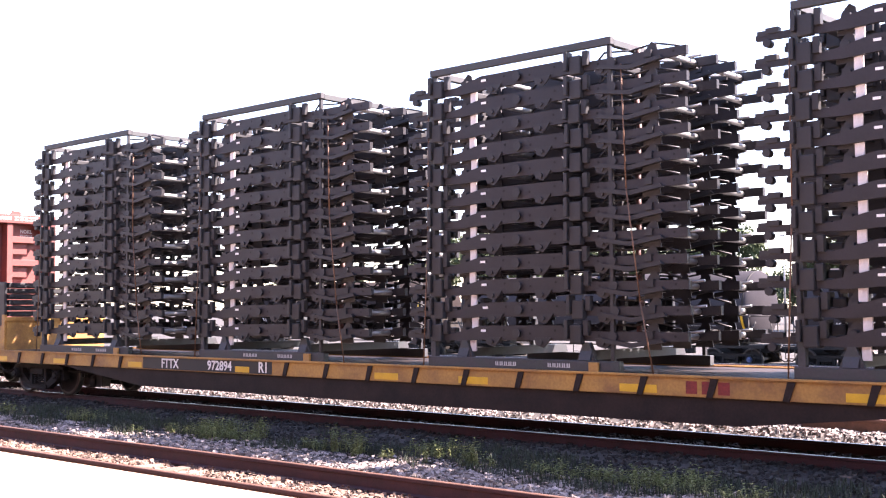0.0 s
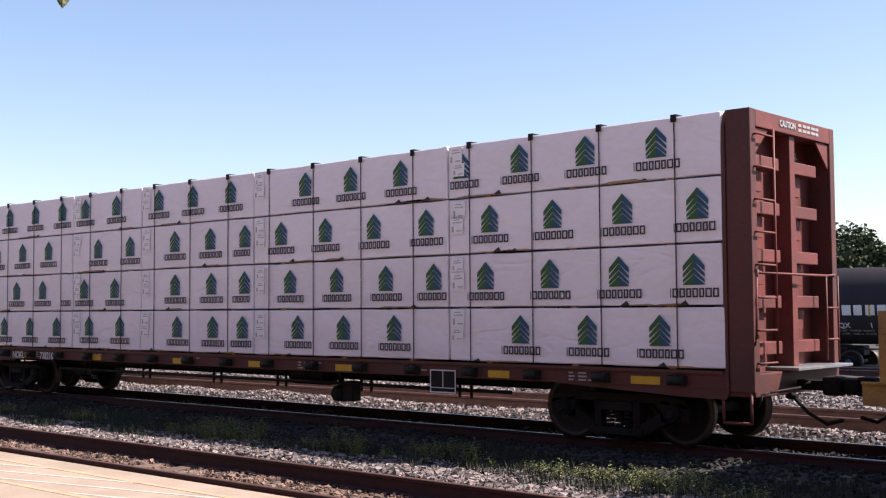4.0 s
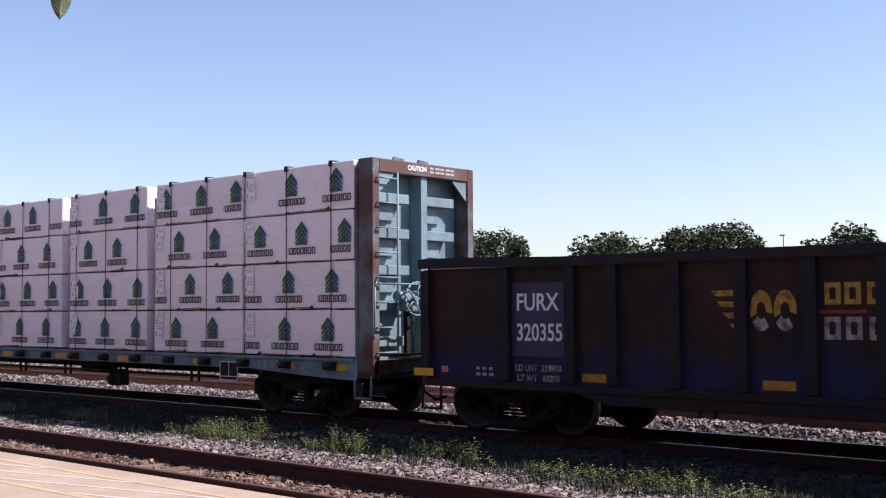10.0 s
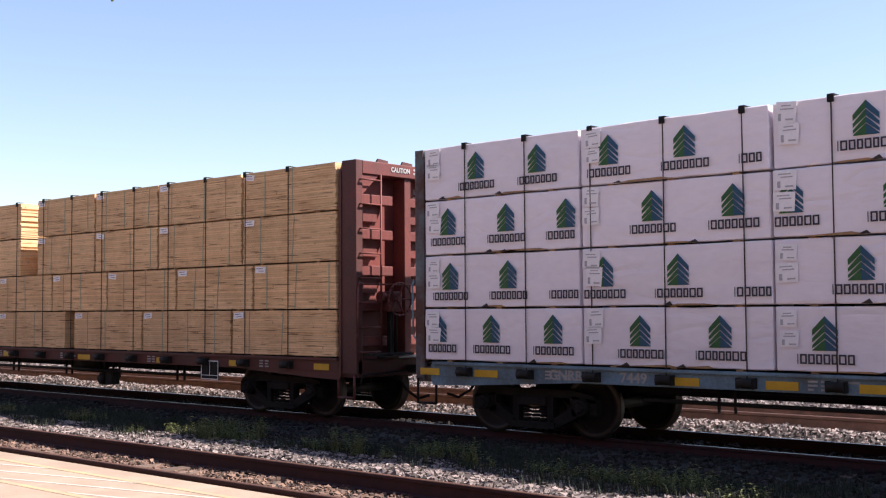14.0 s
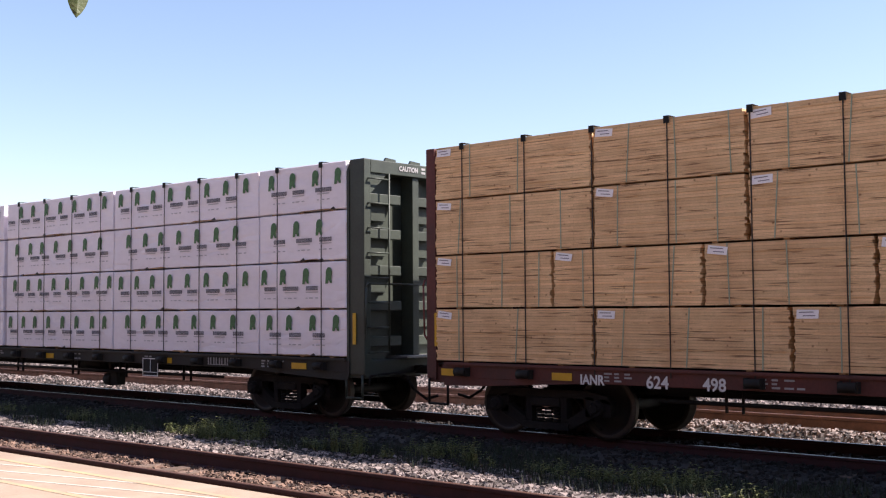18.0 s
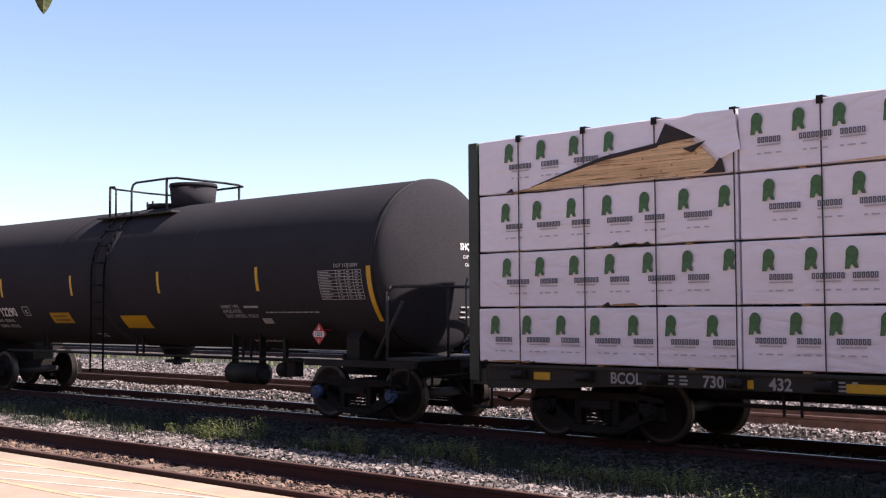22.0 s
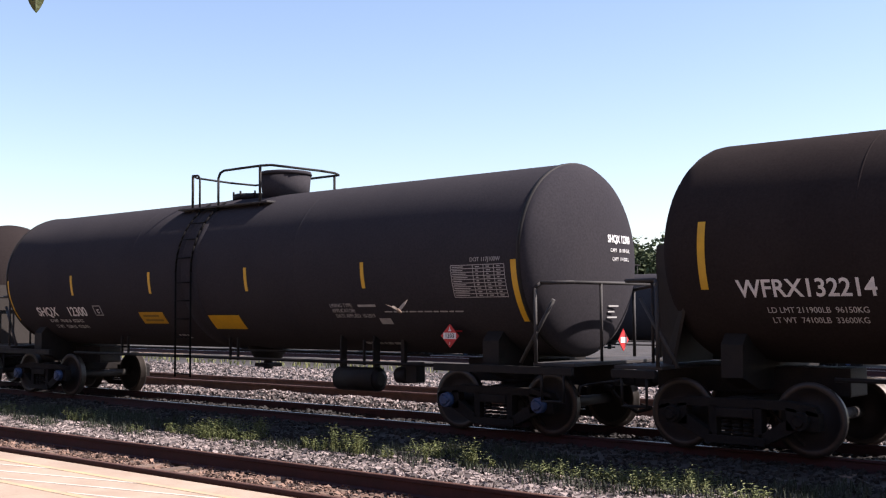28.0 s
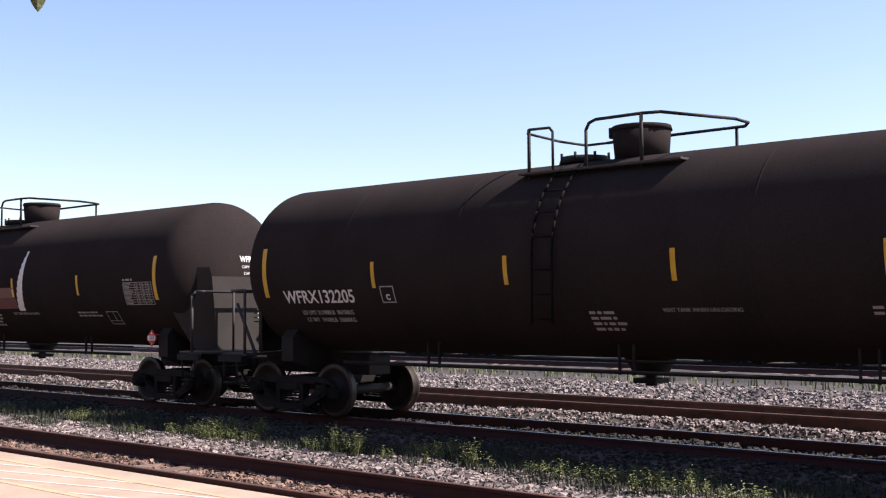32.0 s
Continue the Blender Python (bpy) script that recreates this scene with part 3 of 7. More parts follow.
    part("valve_housing", bm, paint, car, "round black valve housing with a hinged lid")
    bm = bmesh.new()
    cyl(bm, (xm, 0, top - 0.02), (xm, 0, top + 0.09), 0.42, 0.39, 28)
    for k in range(8):
        a = k * math.pi / 4 + 0.2
        cyl(bm, (xm + 0.4 * math.cos(a), 0.4 * math.sin(a), top), (xm + 0.4 * math.cos(a), 0.4 * math.sin(a), top + 0.14), 0.022, seg=6)
    part("manway_cover", bm, M_BLACK, car, "bolted manway cover")
    for s in (-1, 1):
        bm = bmesh.new()
        x0w, x1w = (-1.63, 1.25)
        box(bm, x0w, x1w, s * 0.56, s * 1.0, top - 0.235, top - 0.20, 0.006)
        for xx in (x0w + 0.1, (x0w + x1w) / 2, x1w - 0.1):
            box(bm, xx - 0.03, xx + 0.03, s * 0.6, s * 0.84, top - 0.5, top - 0.23, 0.005)
        part("walkway", bm, M_DECK, car, "grated walkway beside the valve housing")
    zr = top + 0.51
    lx = -1.30 if style == "flat" else -1.52
    bm = bmesh.new()
    pipe(bm, [(-0.44, -0.86, top - 0.3), (-0.44, -0.86, zr - 0.14), (-0.38, -0.86, zr - 0.04), (-0.26, -0.86, zr), (xp, -0.86, zr), (xc, -0.78, zr), (1.46, 0.2, zr - 0.06), (1.5, 0.55, zr - 0.08), (1.3, 0.84, zr - 0.08), (-1.2, 0.86, zr - 0.08)], 0.025)
    cyl(bm, (xp, -0.86, top - 0.3), (xp, -0.86, zr), 0.028, seg=8)
    cyl(bm, (1.15, 0.86, top - 0.4), (1.15, 0.86, zr - 0.08), 0.026, seg=8)
    part("walkway_handrail", bm, M_BLACK, car, "bent pipe handrail round the valve housing")
    bm = bmesh.new()
    pipe(bm, [(-1.06, -0.86, top - 0.3), (-1.06, -0.86, zr - 0.1), (-1.12, -0.86, zr - 0.03), (lx, -0.86, zr - 0.02), (lx - 0.22, -0.6, zr - 0.03), (lx - 0.24, 0.3, zr - 0.06), (lx - 0.1, 0.86, zr - 0.08), (-1.2, 0.86, zr - 0.08), (-0.78, 0.86, zr - 0.05), (-0.74, 0.86, top - 0.3)], 0.022)
    cyl(bm, (lx, -0.86, top - 0.4), (lx, -0.86, zr - 0.02), 0.028, seg=8)
    cyl(bm, (-0.95, 0.86, top - 0.4), (-0.95, 0.86, zr - 0.08), 0.024, seg=8)
    part("walkway_handrail", bm, M_BLACK, car, "low pipe rail at the head of the ladder")
    la, lb = (-0.84, -0.34) if style == "flat" else (-0.93, -0.56)
    rl = TR + 0.06
    for xs_ in (la, lb):
        bm = bmesh.new()
        pipe(bm, [(xs_, rl * math.cos(radians(118 + k * 6.2)), TZ + rl * math.sin(radians(118 + k * 6.2))) for k in range(11)] + [(xs_, -rl, 0.62 if style == "flat" else 1.7)], 0.02, 8)
        part("ladder_rail", bm, M_LADDER, car)
    for k in range(4):
        a = radians(128 + k * 14)
        bm = bmesh.new()
        cyl(bm, (la, rl * math.cos(a), TZ + rl * math.sin(a)), (lb, rl * math.cos(a), TZ + rl * math.sin(a)), 0.013, seg=8)
        part("rung", bm, M_LADDER, car)
    for k in range(6) if style == "flat" else range(3, 6):
        bm = bmesh.new()
        cyl(bm, (la, -rl, 0.68 + k * 0.36), (lb, -rl, 0.68 + k * 0.36), 0.013, seg=8)
        part("rung", bm, M_LADDER, car)
    # outlet valve and pipes below
    bm = bmesh.new()
    cyl(bm, (0.1, 0, 0.95), (0.1, 0, TZ - TR + 0.05), 0.28, 0.42, 20)
    cyl(bm, (0.1, 0, 0.74), (0.1, 0, 0.96), 0.09, seg=14)
    box(bm, -0.1, 0.3, -0.2, 0.2, 0.78, 0.86, 0.02)
    part("outlet_valve", bm, M_BLACK, car)
    underframe_gear(car, -5.6, 5.6, -1.0, 0.99, seed, 3, 3.67, style == "flat")
    # reflectors, marks
    for k, xr in enumerate((strips or (-4.96, -1.80, 1.55, 4.71)) if style == "flat" else (-4.34, -1.49, 1.41, 4.3)):
        part("reflector_strip", tank_patch(xr - 0.04, xr + 0.04, 2.28, 2.72), M_YELLOW, car, "yellow reflective strip")
    for xr in (-7.74, 7.68) if style == "flat" else (-7.16, 7.27):
        part("reflector_strip", tank_patch(xr - 0.055, xr + 0.055, *((1.72, 2.66) if style == "flat" else (2.15, 3.05)), n=12), M_YELLOW, car, "long yellow reflective strip")
    if style == "flat":
        a, b = mark.split()
        tank_text(car, a, 0.285, -6.24, 1.91, 1.12)
        tank_text(car, b, 0.285, -4.96, 1.91, 1.12)
        tank_text(car, "LD LMT   193100 LB   87550 KG", 0.10, -5.62, 1.71, 1.06, M_STENCIL_MID)
        tank_text(car, "LT WT    92500 LB   42150 KG", 0.10, -5.55, 1.58, 1.06, M_STENCIL_MID)
        for za, zb, dx in ((2.03, 2.05, 0), (1.83, 1.85, 0)):
            part("plate_mark", tank_patch(-4.23, -3.93, za, zb, n=1), M_STENCIL_DIM, car)
        for xa in (-4.23, -3.95):
            part("plate_mark", tank_patch(xa, xa + 0.02, 1.855, 2.025, n=2), M_STENCIL_DIM, car)
        tank_text(car, "C", 0.12, -4.08, 1.92)
        for xa, xb, za, zb, m in ((notice, notice + 0.86, 1.66, 1.9, M_YELLOW2), (-0.2, 0.77, 1.56, 1.83, M_YELLOW)):
            sign = part("notice_panel", tank_patch(xa, xb, za, zb, n=4), m, car, "yellow notice panel")
            for r in range(2 if m is M_YELLOW2 else 0):
                bm = bmesh.new()
                box(bm, xa + 0.12, xb - 0.1 - 0.08 * r, -0.003, 0, za + 0.05 + r * 0.09, za + 0.09 + r * 0.09)
                part("notice_line", on_tank(bm, lift=0.009), M_OCHRE, sign)
        tank_text(car, "DOT 117J100W", 0.095, 7.12, 2.68, 0.95, M_STENCIL_DIM)
        data_table(car, 6.42, 7.50, 2.10, 2.60, 9, seed)
        hazard_placard(car, 6.2, 1.49, 0.19)
        tank_text(car, "LINING TYPE:", 0.095, 3.72, 1.99, 1.0, M_STENCIL_DIM)
        part("stencil_line", tank_patch(4.14, 4.57, 1.965, 2.005, n=1), M_STENCIL_DIM, car)
        tank_text(car, "APPLICATOR:", 0.095, 3.74, 1.90, 1.0, M_STENCIL_DIM)
        tank_text(car, "DATE APPLIED: 10-2019", 0.095, 3.98, 1.81, 1.0, M_STENCIL_DIM)
        tank_bars(car, 4.74, 1.88, 1, 1.7, 0.022, 0.07, seed + 1)
        tank_bars(car, 3.7, 1.33, 1, 1.0, 0.04, 0.07, seed + 4)
        part("small_plate", tank_patch(4.53, 4.80, 1.67, 1.77, n=2), M_STENCIL_DIM, car)
        tank_bars(car, -1.72, 1.42, 2, 0.4, 0.03, 0.05, seed + 2)
    else:
        tank_text(car, mark.replace(" ", ""), 0.315, -5.78, 2.14, 1.0)
        tank_text(car, "LD LMT 211900LB  96150KG", 0.105, -5.68, 1.87, 1.04, M_STENCIL_MID)
        tank_text(car, "LT WT  74100LB  33600KG", 0.105, -5.68, 1.74, 1.04, M_STENCIL_MID)
        for za, zb in ((2.29, 2.31), (2.03, 2.05)):
            part("plate_mark", tank_patch(-4.22, -3.90, za, zb, n=1), M_STENCIL_DIM, car)
        for xa in (-4.22, -3.92):
            part("plate_mark", tank_patch(xa, xa + 0.02, 2.055, 2.285, n=2), M_STENCIL_DIM, car)
        tank_text(car, "C", 0.13, -4.06, 2.12)
        data_table(car, 6.12, 7.16, 2.06, 2.52, 9, seed)
        tank_bars(car, 6.12, 2.58, 1, 0.4, 0.04, 0.07, seed)
        tank_text(car, "VENT TANK WHEN UNLOADING", 0.08, 1.72, 1.88, 1.0, M_STENCIL_DIM)
        tank_bars(car, -0.12, 1.85, 4, 0.52, 0.04, 0.08, seed + 3)
        tank_bars(car, 4.03, 1.90, 2, 0.9, 0.035, 0.07, seed + 5)
        hazard_placard(car, 6.88, 1.36, 0.18)
        bm = bmesh.new()
        for xa, xb, za, zb in ((5.36, 5.9, 1.865, 1.88), (5.36, 5.9, 1.60, 1.615), (5.36, 5.9, 1.67, 1.68), (5.36, 5.375, 1.616, 1.669), (5.36, 5.375, 1.681, 1.864), (5.885, 5.9, 1.616, 1.669), (5.885, 5.9, 1.681, 1.864), (5.66, 5.672, 1.681, 1.864)):
            box(bm, 5.36 + (xa - 5.36) * 0.85 - 0.19, 5.36 + (xb - 5.36) * 0.85 - 0.19, -0.003, 0, za + 0.04, zb + 0.04)
        part("inspection_table", on_tank(bm), M_STENCIL_DIM, car)
        if logo:
            bm = bmesh.new()
            for k in range(10):
                za = 1.95 + k * 0.14
                box(bm, 1.50 + 0.045 * k, 1.78 + 0.04 * k - 0.002 * k * k, -0.003, 0, za, za + 0.14)
            bmesh.ops.remove_doubles(bm, verts=bm.verts, dist=1e-4)
            part("company_mark", on_tank(bm), M_WHITE, car, "white and maroon painted company mark")
            bm = bmesh.new()
            box(bm, 0.4, 1.48, -0.003, 0, 2.0, 2.25)
            box(bm, 0.4, 1.48, -0.003, 0, 2.255, 2.5)
            part("company_mark", on_tank(bm), M_MAROON, car)
    if parked:
        for k, w in enumerate((0.55, 0.5, 0.55, 0.5, 0.55, 0.5)):
            part("company_letter", tank_patch(-7.0 + k * 0.47, -7.0 + k * 0.47 + w * 0.66, 2.32, 2.72, n=3), M_WHITE, car, "white painted company lettering")
    else:
        end_writing(car, end, mark, style)
        # placard on the end
        me = bmesh.new()
        prism(me, [(-0.2, 0), (0, 0.24), (0.2, 0), (0, -0.24)], -0.012, 0)
        p = part("hazard_placard", me, M_RED, car, "red diamond placard with a white number panel")
        p.rotation_euler.z = math.pi / 2
        p.location = (8.10, 0.78, 1.40) if style == "flat" else (8.40, 0.55, 1.49)
        p.scale = (0.75, 1, 0.75)
        q = part("number_panel", plate(-0.12, 0.12, -0.06, 0.06, -0.014, 0.003), M_WHITE, p)
    return car


M_YELLOWDIM = mat("notice_yellow_dull", (0.40, 0.20, 0.014), 0.55, 0, 0.3, 5, 50, 0.05)
M_YELLOW2 = mat("notice_yellow", (0.52, 0.29, 0.014), 0.5, 0, 0.15, 5, 50, 0.05)
M_OCHRE = mat("notice_ochre_print", (0.22, 0.13, 0.02), 0.6, 0, 0.2, 5, 50, 0.05)
M_MAROON = mat("maroon_paint", (0.12, 0.02, 0.025), 0.5, 0, 0.2, 3, 40, 0.05)

for _x, _mark, _style, _seed, _logo in ((-149.38, "SHQX 12290", "flat", 3, False), (-167.3, "WFRX 132214", "round", 4, False), (-185.3, "SHQX 12300", "flat", 5, False),
                                        (-203.25, "WFRX 132205", "round", 6, False), (-221.2, "WFRX 1322", "round", 7, True)):
    ride(tank_car(_x, _mark, _style, "glossy black tank car with shallow heads and yellow reflectors" if _style == "flat" else "dusty black tank car with deep round heads and head shields", _seed, _logo,
                  strips=(-4.88, -1.87, 1.27, 4.41) if _seed == 5 else None, notice=-2.55 if _seed == 5 else -3.07), _x)


# ---------- centre-beam lumber cars ----------
M_CB_RED = mat("oxide_red_paint", (0.17, 0.036, 0.028), 0.65, 0, 0.35, 1.3, 25, 0.1, second=(0.11, 0.028, 0.023))
M_CB_MAROON = mat("dull_maroon_paint", (0.11, 0.028, 0.022), 0.65, 0, 0.35, 1.3, 25, 0.1, second=(0.07, 0.022, 0.018))
M_CB_TEAL = mat("faded_blue_grey_paint", (0.155, 0.25, 0.285), 0.6, 0, 0.35, 1.6, 25, 0.1, second=(0.12, 0.16, 0.17), cover=0.45)
M_CB_TEALRUST = mat("blue_grey_paint_with_rust", (0.16, 0.25, 0.28), 0.7, 0, 0.3, 0.9, 25, 0.2, second=(0.075, 0.03, 0.022), cover=0.56)
M_CB_RUST = mat("rusted_blue_paint", (0.09, 0.045, 0.035), 0.75, 0, 0.3, 1.2, 25, 0.2, second=(0.14, 0.12, 0.12), cover=0.36)
M_CB_GREEN = mat("dark_green_paint", (0.045, 0.058, 0.042), 0.55, 0, 0.3, 1.3, 25, 0.1, second=(0.032, 0.04, 0.03))
M_CB_GSILL = mat("grimy_green_black_sill", (0.016, 0.018, 0.015), 0.7, 0, 0.35, 1.3, 25, 0.1, second=(0.022, 0.017, 0.014))
M_TEALSILL = mat("blue_sill_paint", (0.14, 0.24, 0.31), 0.6, 0, 0.4, 1.2, 25, 0.15, second=(0.07, 0.10, 0.12), cover=0.45)
M_WRAP = mat("white_lumber_wrap", (0.88, 0.82, 0.86), 0.5, 0, 0.06, 0.9, 6, 0.35, second=(0.84, 0.78, 0.825), random_tint=0.03, stretch=(1, 1, 2.2))


def crease(m):
    """Long soft folds over the fine relief of a wrap."""
    n, l = m.node_tree.nodes, m.node_tree.links
    b = n["Principled BSDF"]
    old = b.inputs["Normal"].links[0].from_socket
    co, mp, nz, sb, ab, rp, bp = (n.new(k) for k in ("ShaderNodeTexCoord", "ShaderNodeMapping", "ShaderNodeTexNoise", "ShaderNodeMath", "ShaderNodeMath", "ShaderNodeMapRange", "ShaderNodeBump"))
    oi, ad = n.new("ShaderNodeObjectInfo"), n.new("ShaderNodeVectorMath")
    mp.inputs["Rotation"].default_value, mp.inputs["Scale"].default_value = (0, 0.5, 0), (0.55, 1, 1.5)
    l.new(co.outputs["Object"], ad.inputs[0])
    sc = n.new("ShaderNodeMath")
    sc.operation = "MULTIPLY"
    sc.inputs[1].default_value = 40.0
    l.new(oi.outputs["Random"], sc.inputs[0]), l.new(sc.outputs[0], ad.inputs[1])
    l.new(ad.outputs[0], mp.inputs["Vector"]), l.new(mp.outputs[0], nz.inputs["Vector"])
    nz.inputs["Scale"].default_value, nz.inputs["Detail"].default_value, nz.inputs["Distortion"].default_value = 1.3, 2.5, 0.6
    sb.operation, ab.operation = "SUBTRACT", "ABSOLUTE"
    sb.inputs[1].default_value = 0.5
    l.new(nz.outputs[0], sb.inputs[0]), l.new(sb.outputs[0], ab.inputs[0])
    rp.inputs["From Max"].default_value = 0.09
    l.new(ab.outputs[0], rp.inputs[0])
    bp.inputs["Strength"].default_value, bp.inputs["Distance"].default_value = 0.3, 0.03
    l.new(rp.outputs[0], bp.inputs["Height"]), l.new(old, bp.inputs["Normal"]), l.new(bp.outputs[0], b.inputs["Normal"])


crease(M_WRAP)
M_LOGO_G = mat("print_leaf_green", (0.022, 0.115, 0.03), 0.6, 0, 0.2, 6, 60, 0.05)
M_LOGO_T = mat("print_teal_blue", (0.012, 0.085, 0.16), 0.6, 0, 0.2, 6, 60, 0.05)
M_INK = mat("print_dark_ink", (0.045, 0.04, 0.055), 0.7, 0, 0.2, 6, 60, 0.05)
M_INKDIM = mat("print_grey_ink", (0.22, 0.20, 0.24), 0.7, 0, 0.2, 6, 60, 0.05)
M_INKMID = mat("print_charcoal_ink", (0.17, 0.165, 0.18), 0.7, 0, 0.2, 6, 60, 0.05)
M_TAGINK = mat("tag_pale_print", (0.50, 0.48, 0.52), 0.7, 0, 0.25, 30, 90, 0.0)
M_TAG = mat("paper_tag", (0.90, 0.88, 0.89), 0.7, 0, 0.08, 12, 60, 0.05)
M_STRAP = mat("strap_steel_and_fold_shade", (0.045, 0.034, 0.03), 0.6, 0.3, 0.3, 8, 60, 0.1)
M_STRAPG = mat("green_strap", (0.34, 0.42, 0.30), 0.5, 0, 0.2, 8, 60, 0.1)
M_STAKE = mat("weathered_stake_wood", (0.40, 0.33, 0.29), 0.85, 0, 0.3, 6, 40, 0.3, stretch=(1, 1, 0.1))
M_DUNNAGE = mat("dunnage_board", (0.42, 0.25, 0.12), 0.85, 0, 0.3, 6, 40, 0.3)


def board_material():
    """Sawn board edges in thin courses, each course with its own tone, knots and dark slits."""
    m = mat("sawn_lumber_edges", (0.78, 0.53, 0.29), 0.85, 0, 0.22, 2.0, 60, 0.3, second=(0.66, 0.42, 0.22), random_tint=0.08)
    n, l = m.node_tree.nodes, m.node_tree.links
    b = n["Principled BSDF"]
    src = b.inputs["Base Color"].links[0].from_socket
    co = n.new("ShaderNodeTexCoord")
    br = n.new("ShaderNodeTexBrick")
    br.inputs["Color1"].default_value, br.inputs["Color2"].default_value, br.inputs["Mortar"].default_value = (0.93, 0.92, 0.90, 1), (1.15, 1.15, 1.15, 1), (0.72, 0.69, 0.66, 1)
    br.inputs["Scale"].default_value, br.inputs["Mortar Size"].default_value, br.inputs["Mortar Smooth"].default_value = 1.0, 0.0035, 0.4
    br.inputs["Brick Width"].default_value, br.inputs["Row Height"].default_value = 2.4, 0.041
    mp = n.new("ShaderNodeMapping")
    mp.inputs["Rotation"].default_value = (radians(90), 0, 0)
    l.new(co.outputs["Object"], mp.inputs["Vector"])
    l.new(mp.outputs[0], br.inputs["Vector"])
    ms = n.new("ShaderNodeMapping")
    ms.inputs["Scale"].default_value = (1.5, 1, 46)
    l.new(co.outputs["Object"], ms.inputs["Vector"])
    st = n.new("ShaderNodeTexNoise")
    st.inputs["Scale"].default_value, st.inputs["Detail"].default_value = 1.0, 3
    l.new(ms.outputs[0], st.inputs["Vector"])
    cr = n.new("ShaderNodeValToRGB")
    cr.color_ramp.elements[0].position, cr.color_ramp.elements[1].position = 0.335, 0.40
    cr.color_ramp.elements[0].color, cr.color_ramp.elements[1].color = (0.34, 0.28, 0.24, 1), (1, 1, 1, 1)
    l.new(st.outputs[0], cr.inputs[0])
    kn = n.new("ShaderNodeTexVoronoi")
    kn.inputs["Scale"].default_value = 5.5
    l.new(co.outputs["Object"], kn.inputs["Vector"])
    kr = n.new("ShaderNodeValToRGB")
    kr.color_ramp.elements[0].position, kr.color_ramp.elements[1].position = 0.05, 0.12
    kr.color_ramp.elements[0].color, kr.color_ramp.elements[1].color = (0.5, 0.42, 0.36, 1), (1, 1, 1, 1)
    l.new(kn.outputs["Distance"], kr.inputs[0])
    out = src
    for tex in (br.outputs[0], cr.outputs[0], kr.outputs[0]):
        mx = n.new("ShaderNodeMix")
        mx.data_type, mx.blend_type = "RGBA", "MULTIPLY"
        mx.inputs[0].default_value = 1.0
        l.new(out, mx.inputs[6]), l.new(tex, mx.inputs[7])
        out = mx.outputs[2]
    l.new(out, b.inputs["Base Color"])
    return m


M_LUMBER = board_material()
SIDE = 1.36          # half the width of the load
ROWS = ((1.10, 1.925), (1.943, 2.775), (2.793, 3.668), (3.686, 4.535))


